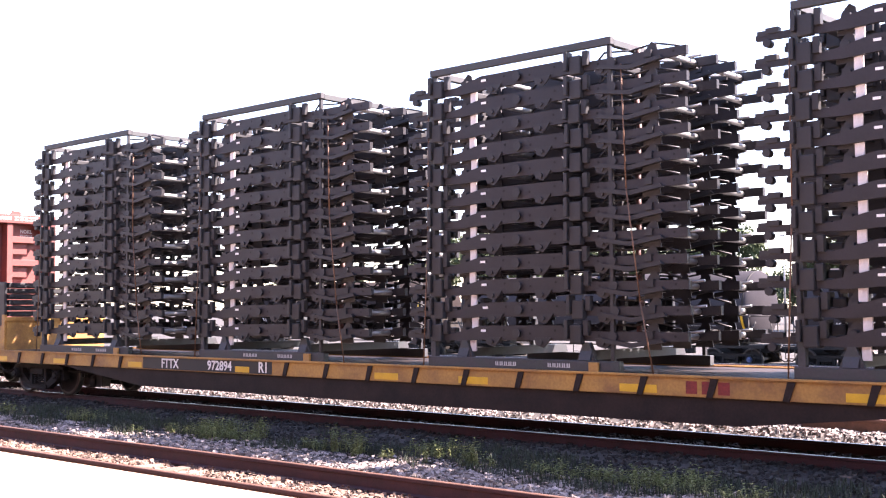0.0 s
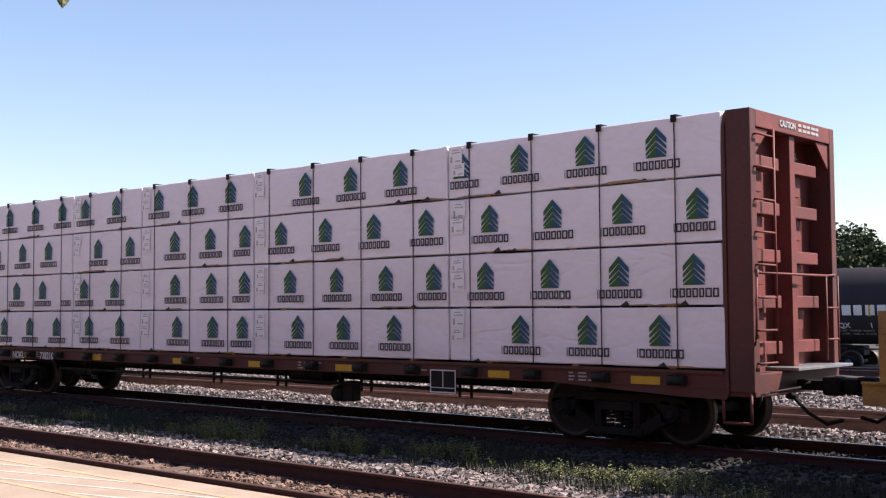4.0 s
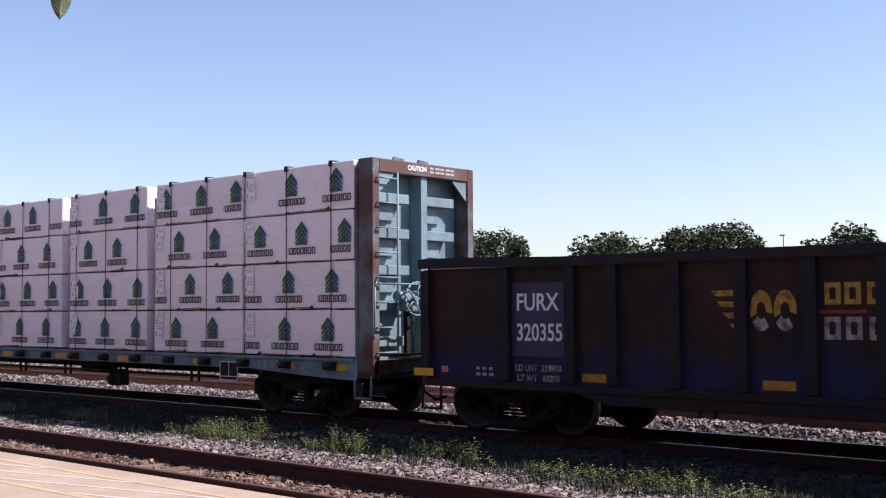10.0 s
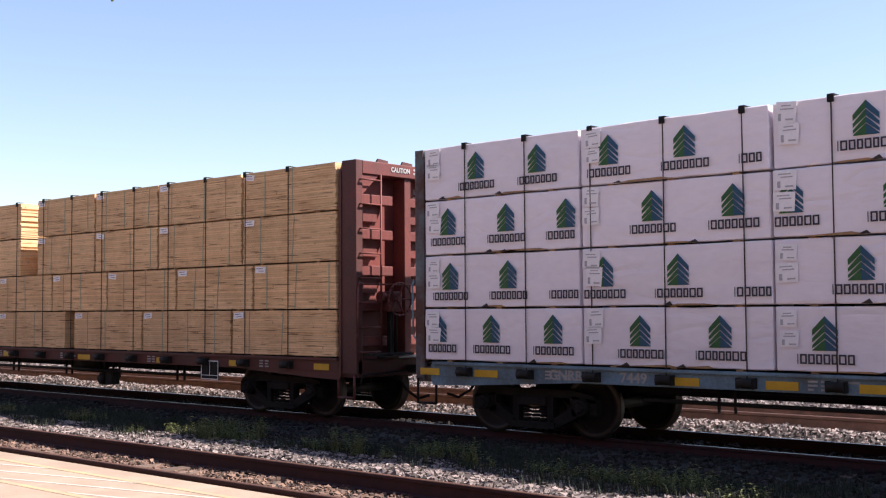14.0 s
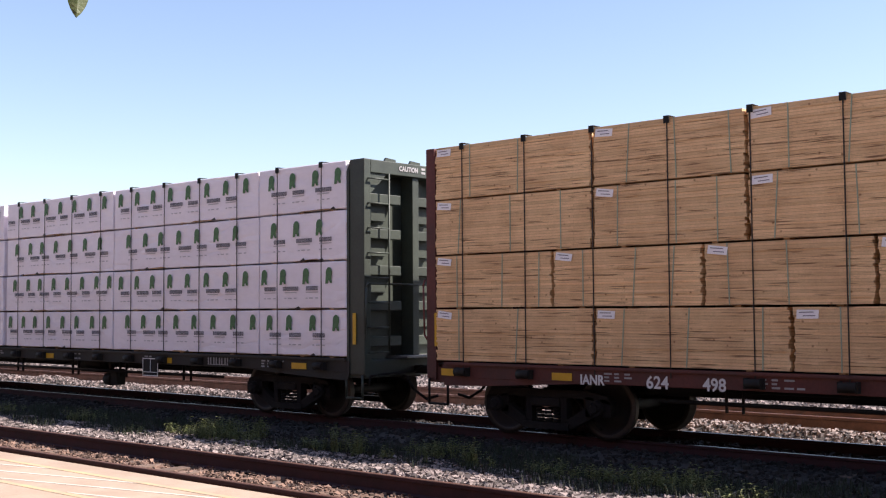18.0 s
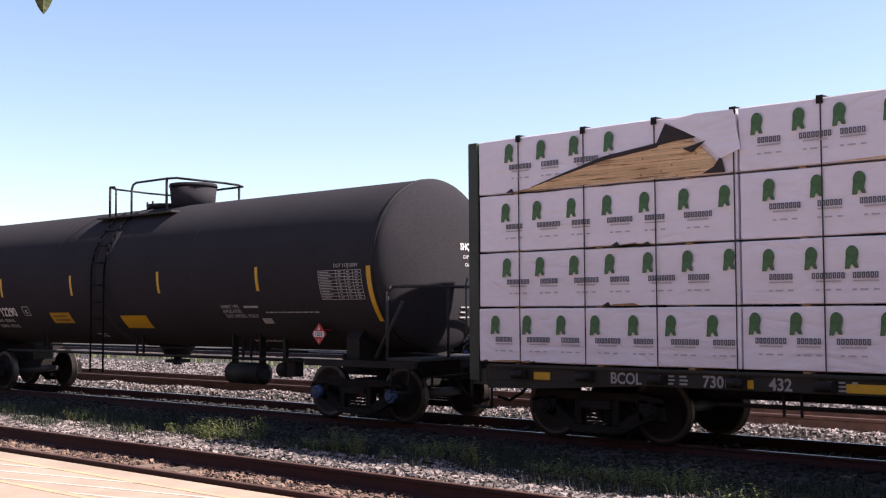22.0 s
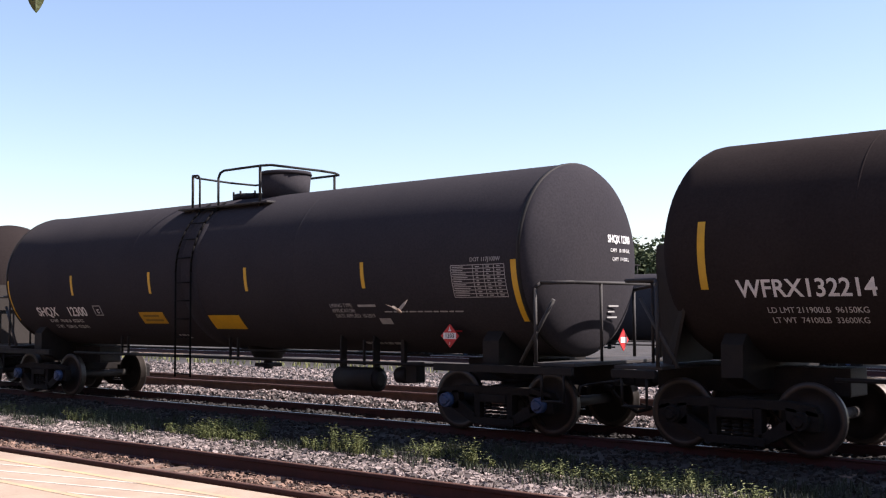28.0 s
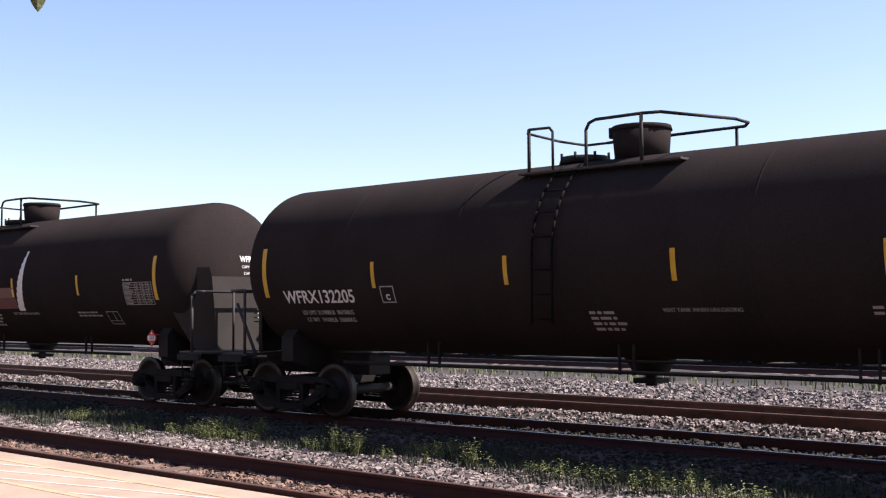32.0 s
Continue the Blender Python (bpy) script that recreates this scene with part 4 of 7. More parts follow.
def bulkhead(car, half, s, paint, column, brake, name):
    """Steel end wall with recessed panels, ribs, corner posts and a crossover platform."""
    e = half
    q = 1.0 if s > 0 else 0.5     # the trailing end is shallower
    wall = part("end_bulkhead", box(bmesh.new(), s * (e - 0.40 * q), s * (e - 0.34 * q), -1.30, 1.30, 1.10, 4.50), paint, car, name)
    for y0, y1 in ((-1.33, -1.17), (1.17, 1.33)):
        bm = bmesh.new()
        box(bm, s * (e - 0.36 * q), s * e, y0, y1, 0.80, 4.535, 0.015)
        part("corner_post", bm, column, wall)
    bm = bmesh.new()
    prism_x(bm, [(-1.345, 0.78), (-1.345, 4.34), (-1.25, 4.52), (-1.16, 4.52), (-1.16, 0.78)], s * (e - 0.42 * q), s * (e - 0.365 * q))
    part("side_flange", bm, column, wall)
    bm = bmesh.new()
    box(bm, s * (e - 0.36 * q), s * e, -1.165, 1.165, 4.30, 4.53, 0.012)
    part("header", bm, M_CB_RUST if column is M_CB_TEALRUST else paint, wall)
    bm = bmesh.new()
    box(bm, s * (e - 0.335 * q), s * (e - 0.05), -0.06, 0.10, 1.10, 4.295, 0.01)
    part("centre_post", bm, paint, wall)
    for z in (1.28, 1.90, 2.52, 3.16, 3.78):
        for y0, y1 in ((-1.16, -0.34), (0.105, 0.86)):
            bm = bmesh.new()
            box(bm, s * (e - 0.335 * q), s * (e - 0.08 * q), y0, y1, z, z + 0.17, 0.012)
            part("rib", bm, paint, wall)
            bm = bmesh.new()
            box(bm, s * (e - 0.335 * q), s * (e - 0.20 * q), y0, y1 - 0.28, z - 0.30, z - 0.004, 0.006)
            part("panel_plate", bm, paint, wall)
    for y0, y1, sg in ((0.75, 1.165, 1), (-1.165, -0.75, -1)):
        bm = bmesh.new()
        yo = y1 if sg > 0 else y0
        yi = y0 if sg > 0 else y1
        prism_x(bm, [(yo, 4.29), (yi, 4.29), (yo, 3.92)], s * (e - 0.06), s * (e - 0.03))
        part("corner_gusset", bm, paint, wall)
    for y in (-0.45, 0.2):
        bm = bmesh.new()
        prism_x(bm, [(y - 0.05, 4.50), (y + 0.30, 4.50), (y + 0.30, 4.64), (y + 0.05, 4.66)], s * (e - 0.42 * q), s * (e - 0.38 * q))
        part("top_fin", bm, column, wall)
    # ladder and grab irons
    bm = bmesh.new()
    x = s * (e + 0.06)
    cyl(bm, (x, -0.78, 1.15), (x, -0.78, 4.3), 0.018, seg=8)
    part("ladder_rail", bm, paint, wall)
    for k in range(8):
        z = 1.18 + k * 0.43
        bm = bmesh.new()
        pipe(bm, [(s * e, -1.24, z), (x, -1.24, z), (x, -0.78, z)], 0.015, 6)
        part("rung", bm, paint, wall)
    bm = bmesh.new()
    pipe(bm, [(s * e, -1.24, 2.38), (x, -1.2, 2.36), (x, 0.85, 2.36), (s * e, 1.25, 2.38)], 0.017, 6)
    part("grab_rail", bm, paint, wall)
    bm = bmesh.new()
    for y in (0.8, 1.2):
        cyl(bm, (x, y, 1.15), (x, y, 2.36), 0.015, seg=6)
    for z in (1.45, 1.9):
        cyl(bm, (x, 0.8, z), (x, 1.2, z), 0.014, seg=6)
    part("far_ladder", bm, paint, wall)
    bm = bmesh.new()
    box(bm, s * (e - 0.30), s * (e + 0.22), -0.5, 1.3, 1.06, 1.10, 0.006)
    part("crossover_platform", bm, M_GREYSTEEL if s > 0 else M_BLACK, wall, "worn steel crossover platform")
    bm = bmesh.new()
    box(bm, s * (e - 0.6), s * e, -1.30, 1.30, 0.74, 1.05, 0.02)
    part("end_sill", bm, column, wall)
    bm = bmesh.new()
    pipe(bm, [(x, -1.30, 2.4), (x, -1.34, 2.3), (x - s * 0.02, -1.34, 1.5), (s * e, -1.31, 1.42)], 0.016, 6)
    part("grab_iron", bm, paint, wall)
    if brake:
        bm = bmesh.new()
        r = 0.29
        ring = [(s * (e + 0.24), -0.49 + r * math.cos(2 * math.pi * k / 20), 2.10 + r * math.sin(2 * math.pi * k / 20)) for k in range(21)]
        pipe(bm, ring, 0.018, 6)
        for k in range(5):
            cyl(bm, (s * (e + 0.19), -0.49, 2.10), ring[k * 4], 0.014, seg=6)
        cyl(bm, (s * (e - 0.05), -0.49, 2.10), (s * (e + 0.24), -0.49, 2.10), 0.05, seg=12)
        part("brake_wheel", bm, paint, wall, "spoked hand brake wheel")
        bm = bmesh.new()
        box(bm, s * (e - 0.05), s * (e + 0.14), -0.66, -0.32, 1.88, 2.24, 0.04)
        cyl(bm, (s * (e + 0.02), -0.78, 2.16), (s * (e + 0.02), -0.60, 2.12), 0.09, seg=12)
        part("brake_gearbox", bm, paint, wall)
        bm = bmesh.new()
        box(bm, s * (e - 0.02), s * (e + 0.06), -0.56, -0.47, 1.1, 1.88, 0.01)
        cyl(bm, (s * (e + 0.08), -0.42, 1.12), (s * (e + 0.08), -0.42, 1.9), 0.014, seg=6)
        part("brake_rod", bm, M_BLACK, wall)
        bm = bmesh.new()
        box(bm, s * (e + 0.02), s * (e + 0.30), -1.2, -0.2, 1.12, 1.16, 0.006)
        part("brake_step", bm, M_BLACK, wall)
    if s > 0 and paint is M_CB_RED:
        stencil(wall, "NOKL" if not brake else "IANR", 0.13, e - 0.332, 0.62, 4.10, M_STENCIL_DIM, 0.95, face="end")
        stencil(wall, "738216" if not brake else "624498", 0.13, e - 0.332, 0.62, 3.96, M_STENCIL_DIM, 0.95, face="end")
    if s > 0:
        t = stencil(wall, "CAUTION", 0.12, e + 0.008, -0.22, 4.42, None if column is M_CB_TEALRUST else M_STENCIL_DIM, 0.9, face="end")
        for k, (y, z) in enumerate(((0.42, 4.46), (0.42, 4.39))):
            bm = bmesh.new()
            for j in range(5):
                box(bm, e + 0.002, e + 0.006, y - 0.30 + j * 0.14, y - 0.30 + j * 0.14 + 0.10 + 0.02 * (j % 2), z - 0.02, z + 0.02)
            part("stencil_line", bm, M_STENCIL_DIM, wall)
        for k, z in enumerate((2.05 + 0.62, 2.60)):
            bm = bmesh.new()
            for j in range(3):
                box(bm, e - 0.338, e - 0.334, 0.22 + j * 0.15, 0.34 + j * 0.15, z + 0.55, z + 0.59)
            part("stencil_line", bm, M_WHITE, wall)
    return wall


def centre_beam_car(x0, x1, label, paint, column, sill, seams_cables, reflectors, marks, brake, seed, posts=(), panel=None, group="lumber cars of the train"):
    """x0 right end, x1 left end at the start of the clip."""
    c, half = (x0 + x1) / 2, (x0 - x1) / 2
    car = thing("centre_beam_car", label, "freight car", group)
    name = "steel end wall with ribs and a ladder"
    for s in (-1, 1):
        bulkhead(car, half, s, paint, column, brake if s > 0 else False, name)
    # deck, centre beam
    bm = bmesh.new()
    box(bm, -half + 0.22, half - 0.42, -1.30, 1.30, 0.98, 1.06, 0.01)
    part("deck", bm, M_BLACK, car)
    bm = bmesh.new()
    box(bm, -half + 0.42, half - 0.42, -0.12, 0.12, 4.40, 4.58, 0.02)
    for k in range(13):
        xx = -half + 0.9 + k * (2 * half - 1.8) / 12
        box(bm, xx - 0.12, xx + 0.12, -0.05, 0.05, 1.06, 4.40)
    part("centre_beam", bm, column, car)
    bm = bmesh.new()
    box(bm, -half + 2.6, half - 2.6, -0.45, 0.45, 0.64, 0.98, 0.03)
    box(bm, -half + 0.2, half - 0.2, -0.30, 0.30, 0.70, 0.98, 0.02)
    part("centre_sill", bm, M_BLACK, car)
    bm = bmesh.new()
    box(bm, -half + 0.425, half - 0.425, -1.36, -1.30, 0.83, 1.075, 0.01)
    box(bm, -half + 0.425, half - 0.425, -1.40, -1.362, 1.03, 1.075, 0.006)
    part("side_sill", bm, sill, car, "long painted side sill")
    bm = bmesh.new()
    box(bm, -half + 0.425, half - 0.425, 1.30, 1.36, 0.83, 1.075, 0.01)
    part("side_sill", bm, sill, car)
    for s in (-1, 1):
        bm = bmesh.new()
        prism(bm, [(s * (half - 0.36), 0.80), (s * (half - 0.36), 1.03), (s * (half - 3.4), 1.03), (s * (half - 3.4), 0.84), (s * (half - 1.2), 0.72), (s * (half - 0.4), 0.70)], -1.355, -1.335)
        part("bolster_skirt", bm, sill, car)
    for s in (-1, 1):
        truck(car, s * (half - 2.25))
    couplers(car, half + 0.02)
    uncoupling_lever(car, half)
    stirrup(car, half - 0.25, -1.33, 0.8, paint, 0.4)
    stirrup(car, -half + 0.25, -1.33, 0.8, M_BLACK, 0.4)
    underframe_gear(car, -half + 4.2, half - 4.2, -1.1, 0.62, seed, 6)
    # straps with winches and corner protectors
    for xs, green in seams_cables:
        bm = bmesh.new()
        y = -SIDE - 0.012
        box(bm, -0.008, 0.008, y - 0.008, y, 0.95, 4.545)
        me = bm
        st = part("tie_down_cable", me, M_STRAP, car)
        st.location.x = xs - c
        st.rotation_euler.y = random.Random(seed * 31 + int(xs * 10)).uniform(-0.002, 0.002)
        bm = bmesh.new()
        box(bm, -0.045, 0.045, -SIDE - 0.035, -SIDE - 0.021, 4.45, 4.548, 0.004)
        box(bm, -0.045, 0.045, -SIDE - 0.03, -SIDE + 0.14, 4.5485, 4.556)
        p = part("corner_protector", bm, M_BLACK, car, "black corner protector under the cable")
        p.location.x = xs - c
        if any(abs(xs - m_[2]) < 0.34 for m_ in marks):
            continue
        bm = bmesh.new()
        cyl(bm, (-0.11, -1.44, 0.93), (0.11, -1.44, 0.93), 0.065, seg=12)
        box(bm, -0.13, -0.10, -1.46, -1.362, 0.86, 1.0)
        box(bm, 0.10, 0.13, -1.46, -1.362, 0.86, 1.0)
        w = part("cable_winch", bm, M_BLACK, car, "dark steel cable winch on the sill")
        w.location.x = xs - c
    for xr, wd in reflectors:
        bm = plate(xr - c - wd / 2, xr - c + wd / 2, 0.86, 0.97, -1.366, 0.006)
        part("reflector", bm, M_YELLOW, car, "yellow reflector plate")
    for body, size, xx, zz, wide in marks:
        stencil(car, body, size, xx - c, -1.369, zz, None if paint is M_CB_RED else M_STENCIL_DIM, wide)
    rnd = random.Random(seed + 9)
    for k in range(6):
        bm = bmesh.new()
        xx = -half + 3 + k * (2 * half - 6) / 5 + rnd.uniform(-0.5, 0.5)
        for j in range(3):
            for i in range(rnd.randint(2, 4)):
                box(bm, xx + i * 0.17, xx + i * 0.17 + rnd.uniform(0.07, 0.15), -1.369, -1.366, 0.87 + j * 0.05, 0.895 + j * 0.05)
        tagged(part("stencil_block", bm, M_STENCIL_DIM, car), kind="stuff")
    # hanging test-date panel
    xp = half * 0.48 if panel is None else panel - c - 0.27
    bm = bmesh.new()
    box(bm, xp, xp + 0.55, -1.375, -1.362, 0.58, 0.95)
    pnl = part("date_panel", bm, M_BLACK, car, "black panel with white ruled boxes")
    bm = bmesh.new()
    for a0, a1, b0, b1 in ((0, 0.55, 0.93, 0.95), (0, 0.55, 0.58, 0.60), (0, 0.02, 0.601, 0.929), (0.53, 0.55, 0.601, 0.929), (0.27, 0.285, 0.67, 0.929), (0.021, 0.529, 0.655, 0.668)):
        box(bm, xp + a0, xp + a1, -1.379, -1.376, b0, b1)
    part("panel_rules", bm, M_WHITE, pnl)
    for s, yes in posts:
        bm = bmesh.new()
        box(bm, s * (half - 0.27), s * (half - 0.19), -1.352, -1.347, 1.32, 1.86)
        part("reflector", bm, M_YELLOW, car, "tall yellow reflector strip on the end post")
    if sill is M_CB_GSILL:
        part("sill_mark", finish(bar_run(12, 0.075, 0.10, 0.14, 0.03, base=0.012), "sill_mark", M_STENCIL_DIM), None, car, "worn white railway mark as bars").location = (-121.1 - c, -1.3665, 0.94)
    ride(car, c)
    return car


# prints on wrapped bundles
def tree_mark():
    """A pointed fir-tree emblem of two halves, cut by slanting gaps that widen outwards."""
    bm = bmesh.new()
    for s, mi in ((-1, 0), (1, 1)):
        w = 0.165
        for poly in ([(0.0, 0.215), (w, 0.045), (w, -0.030), (0.0, 0.115)],
                     [(0.0, 0.104), (w, -0.064), (w, -0.112), (0.0, 0.022)],
                     [(0.0, 0.010), (w, -0.146), (w, -0.186), (0.0, -0.062)],
                     [(0.0, -0.074), (w, -0.206), (w, -0.215), (0.0, -0.215)]):
            prism(bm, [(s * x, z) for x, z in poly], -0.003, 0, mi)
    return finish(bm, "tree_emblem", [M_LOGO_G, M_LOGO_T])


def leaf_mark():
    """A round tree crown on a forked foot."""
    bm = bmesh.new()
    rim = [(-0.085, -0.135), (-0.025, -0.135), (-0.010, -0.085), (0.012, -0.080), (0.040, -0.125), (0.088, -0.125), (0.066, -0.045)]
    for a in np.linspace(-0.5, math.pi + 0.25, 13):
        rim.append((0.008 + 0.080 * math.cos(a), 0.055 + 0.098 * math.sin(a)))
    prism(bm, rim, -0.003, 0)
    return finish(bm, "tree_emblem", M_LOGO_L)


M_LOGO_L = mat("print_faded_leaf_green", (0.085, 0.20, 0.08), 0.6, 0, 0.45, 9, 60, 0.05)
ME_TREE, ME_LEAF = tree_mark(), leaf_mark()
WORDS = {}


LETTERS = (0.022, 0.088, 0.084, 0.076, 0.084, 0.074, 0.094, 0.084)      # widths along the printed word


def word_mesh(lo, hi):
    """Eight letter-sized dark boxes; only those between lo and hi, where the wrap is cut."""
    total = sum(LETTERS) + 0.019 * 7
    spans, x = [], -total / 2
    for w in LETTERS:
        spans.append((x, x + w))
        x += w + 0.019
    keep = [k for k, (a, b) in enumerate(spans) if lo < a and b < hi]
    if not keep:
        return None, 0
    if (keep[0], keep[-1]) not in WORDS:
        WORDS[keep[0], keep[-1]] = finish(box_run([LETTERS[k] for k in keep], 0.019, 0.125, 0.021), "brand_strip", M_INK)
    return WORDS[keep[0], keep[-1]], (spans[keep[0]][0] + spans[keep[-1]][1]) / 2


ME_WORD2 = [finish(box_run([0.042] * n, 0.012, 0.075, 0.015), "brand_strip", M_INKMID) for n in (8, 6)]
M_PALEPRINT = mat("print_pale_grey", (0.50, 0.48, 0.51), 0.7, 0, 0.1, 6, 60, 0.0)
_b = bmesh.new()
box(_b, -0.16, 0.16, -0.002, 0, -0.009, 0.009)
for _x, _w in ((-0.14, 0.05), (-0.02, 0.10), (0.13, 0.07)):
    box(_b, _x - _w / 2, _x + _w / 2, -0.002, 0, -0.115, -0.095)
ME_SUB = finish(_b, "fine_print", M_PALEPRINT)
ME_TAG = []
for _q in range(3):
    _rn = random.Random(30 + _q)
    _b, _b2 = bmesh.new(), bmesh.new()
    _w, _h = (0.30, 0.26, 0.28)[_q], (0.24, 0.20, 0.27)[_q]
    prism(_b, [(-_w / 2, -_h / 2), (_w / 2 - 0.01, -_h / 2 - 0.008), (_w / 2 + 0.006, _h / 2), (-_w / 2 + 0.01, _h / 2 + 0.006)], -0.004, 0)
    _t = finish(_b, "paper_tag", M_TAG)
    for _k in range(2):
        _z = _h * (0.32 - 0.16 * _k)
        box(_b2, -_w * _rn.uniform(0.2, 0.4), _w * _rn.uniform(0.2, 0.40), -0.0065, -0.0045, _z - 0.008, _z + 0.008)
    box(_b2, -_w * 0.36, -_w * 0.22, -0.0065, -0.0045, -_h * 0.40, -_h * 0.05)
    box(_b2, _w * 0.0, _w * 0.36, -0.0065, -0.0045, -_h * 0.38, -_h * 0.30)
    ME_TAG.append((_t, finish(_b2, "tag_print", M_TAGINK)))
_b, _b2 = bmesh.new(), bmesh.new()
prism(_b, [(-0.15, -0.055), (0.14, -0.06), (0.15, 0.05), (-0.14, 0.06)], -0.004, 0)
for _k in range(2):
    box(_b2, -0.11 + 0.05 * _k, 0.08 + 0.02 * _k, -0.0065, -0.0045, 0.018 - 0.045 * _k, 0.03 - 0.045 * _k)
ME_TAGS, ME_TAGSINK = finish(_b, "paper_tag", M_TAG), finish(_b2, "tag_print", M_INKDIM)


def wrapped_bundle(xa, xb, row, brand, seed, prints=None):
    """A paper-wrapped bundle of lumber; xa right end, xb left end."""
    rnd = random.Random(seed)
    z0, z1 = ROWS[row]
    xa, xb = xa - rnd.uniform(0, 0.03), xb + rnd.uniform(0, 0.02)
    ln = xa - xb - 0.012
    b = thing("lumber_bundle", "white wrapped lumber bundle printed with green tree emblems" if brand == "tree" else "white wrapped lumber bundle printed with small green tree emblems", "lumber bundle", "wrapped bundles on the lumber cars")
    bm = bmesh.new()
    off = rnd.uniform(-0.012, 0.012)
    box(bm, -ln / 2, ln / 2, -SIDE + off, -0.15, z0, z1)
    bmesh.ops.subdivide_edges(bm, edges=[e for e in bm.edges if abs(e.verts[0].co.x - e.verts[1].co.x) > 1], cuts=14)
    bmesh.ops.subdivide_edges(bm, edges=[e for e in bm.edges if abs(e.verts[0].co.z - e.verts[1].co.z) > 0.4], cuts=4)
    for v in bm.verts:
        q = Vector((v.co.x + seed * 3.1, v.co.z * 1.3, seed * 0.7))
        k = 0.012 if abs(v.co.y + SIDE) < 0.05 else 0.0
        v.co.y += k * noise.noise(q * 1.7)
        if v.co.z > z1 - 0.01 or v.co.z < z0 + 0.01:
            v.co.z += 0.010 * noise.noise(q * 2.3) - (0.006 if v.co.z > z1 - 0.01 else -0.006)
    es = [e for e in bm.edges if len(e.link_faces) == 2 and e.calc_face_angle(0) > 1.0]
    bmesh.ops.bevel(bm, geom=es, offset=0.014, segments=1, affect="EDGES")
    for f in bm.faces:
        f.smooth = True
    for e in bm.edges:
        e.smooth = not (len(e.link_faces) == 2 and e.calc_face_angle(0) > 0.35)
    part("wrapped_body", bm, M_WRAP, b)
    y = -SIDE + off - 0.016
    # dunnage strips below
    for k in range(3):
        bm = bmesh.new()
        xx = -ln / 2 + (k + 0.5) * ln / 3
        box(bm, xx - 0.05, xx + 0.05, -SIDE + 0.02, -0.2, z0 - 0.036, z0 - 0.001)
        part("dunnage_strip", bm, M_DUNNAGE, b)
    step = 1.2 if brand == "tree" else 0.62
    cx = (xa + xb) / 2
    drop = rnd.uniform(-0.02, 0.02)
    zc = (z0 + z1) / 2
    if prints is None:
        first = rnd.uniform(0.2, step)
        prints = [xb + first + k * step for k in range(int((ln - first) / step) + 1)]
    for x in [px - cx for px in prints if xb + 0.05 < px < xa - 0.05]:
        if brand == "tree":
            if x - 0.18 > -ln / 2 and x + 0.18 < ln / 2:
                part("tree_emblem", ME_TREE, None, b, "green and teal fir-tree emblem").location = (x, y, zc + 0.085 + drop)
            wm, dx = word_mesh(-ln / 2 - x, ln / 2 - x)
            if wm:
                part("brand_strip", wm, None, b, "row of dark printed boxes").location = (x + dx, y, zc - 0.235 + drop)
        else:
            k = (round(x / 0.61) + row) % 2
            if x - 0.10 > -ln / 2 and x + 0.10 < ln / 2:
                part("tree_emblem", ME_LEAF, None, b, "small green tree emblem").location = (x, y, zc + 0.165 + drop)
            xw = x + (0.22 if k == 0 else 0.17)
            if xw - 0.22 > -ln / 2 and xw + 0.22 < ln / 2:
                part("brand_strip", ME_WORD2[k], None, b, "row of grey printed boxes").location = (xw, y, zc - 0.045 + drop)
                part("fine_print", ME_SUB, None, b).location = (xw, y, zc - 0.115 + drop)
    if brand == "tree":
        for q, zz in ((rnd.randrange(3), z1 - 0.16), (rnd.randrange(3), z1 - 0.41)):
            t = part("paper_tag", ME_TAG[q][0], None, b, "white paper tag stapled to the wrap")
            t.location = (-ln / 2 + 0.17 + rnd.uniform(-0.01, 0.05), y - 0.004, zz + rnd.uniform(-0.02, 0.02))
            t.rotation_euler.y = rnd.uniform(-0.06, 0.06)
            part("tag_print", ME_TAG[q][1], None, t)
    # wrap pulled up along the bottom edge, with the boards and a dark fold showing
    for k in range(rnd.choice((1, 1, 2))):
        xx, w = rnd.uniform(-ln / 2 + 0.5, ln / 2 - 0.45), rnd.uniform(0.35, 1.0)
        w = min(w, 2 * (ln / 2 - abs(xx)) - 0.05)
        bm = bmesh.new()
        prism(bm, [(xx - w / 2, z0 + 0.002), (xx + w / 2, z0 + 0.002), (xx + w * 0.3, z0 + rnd.uniform(0.015, 0.04)), (xx - w * 0.3, z0 + rnd.uniform(0.012, 0.03))], y + 0.002, y + 0.022)
        part("bare_edge", bm, M_DUNNAGE, b, "bare board edge under lifted wrap")
        bm = bmesh.new()
        xf = xx + rnd.choice((-1, 1)) * w / 2
        prism(bm, [(xf - 0.09, z0 + 0.004), (xf + 0.07, z0 + 0.002), (xf + 0.02, z0 + rnd.uniform(0.03, 0.075))], y - 0.004, y + 0.0015)
        part("wrap_fold", bm, M_STRAP, b, "dark folded flap of wrap")
    return ride(b, (xa + xb) / 2)


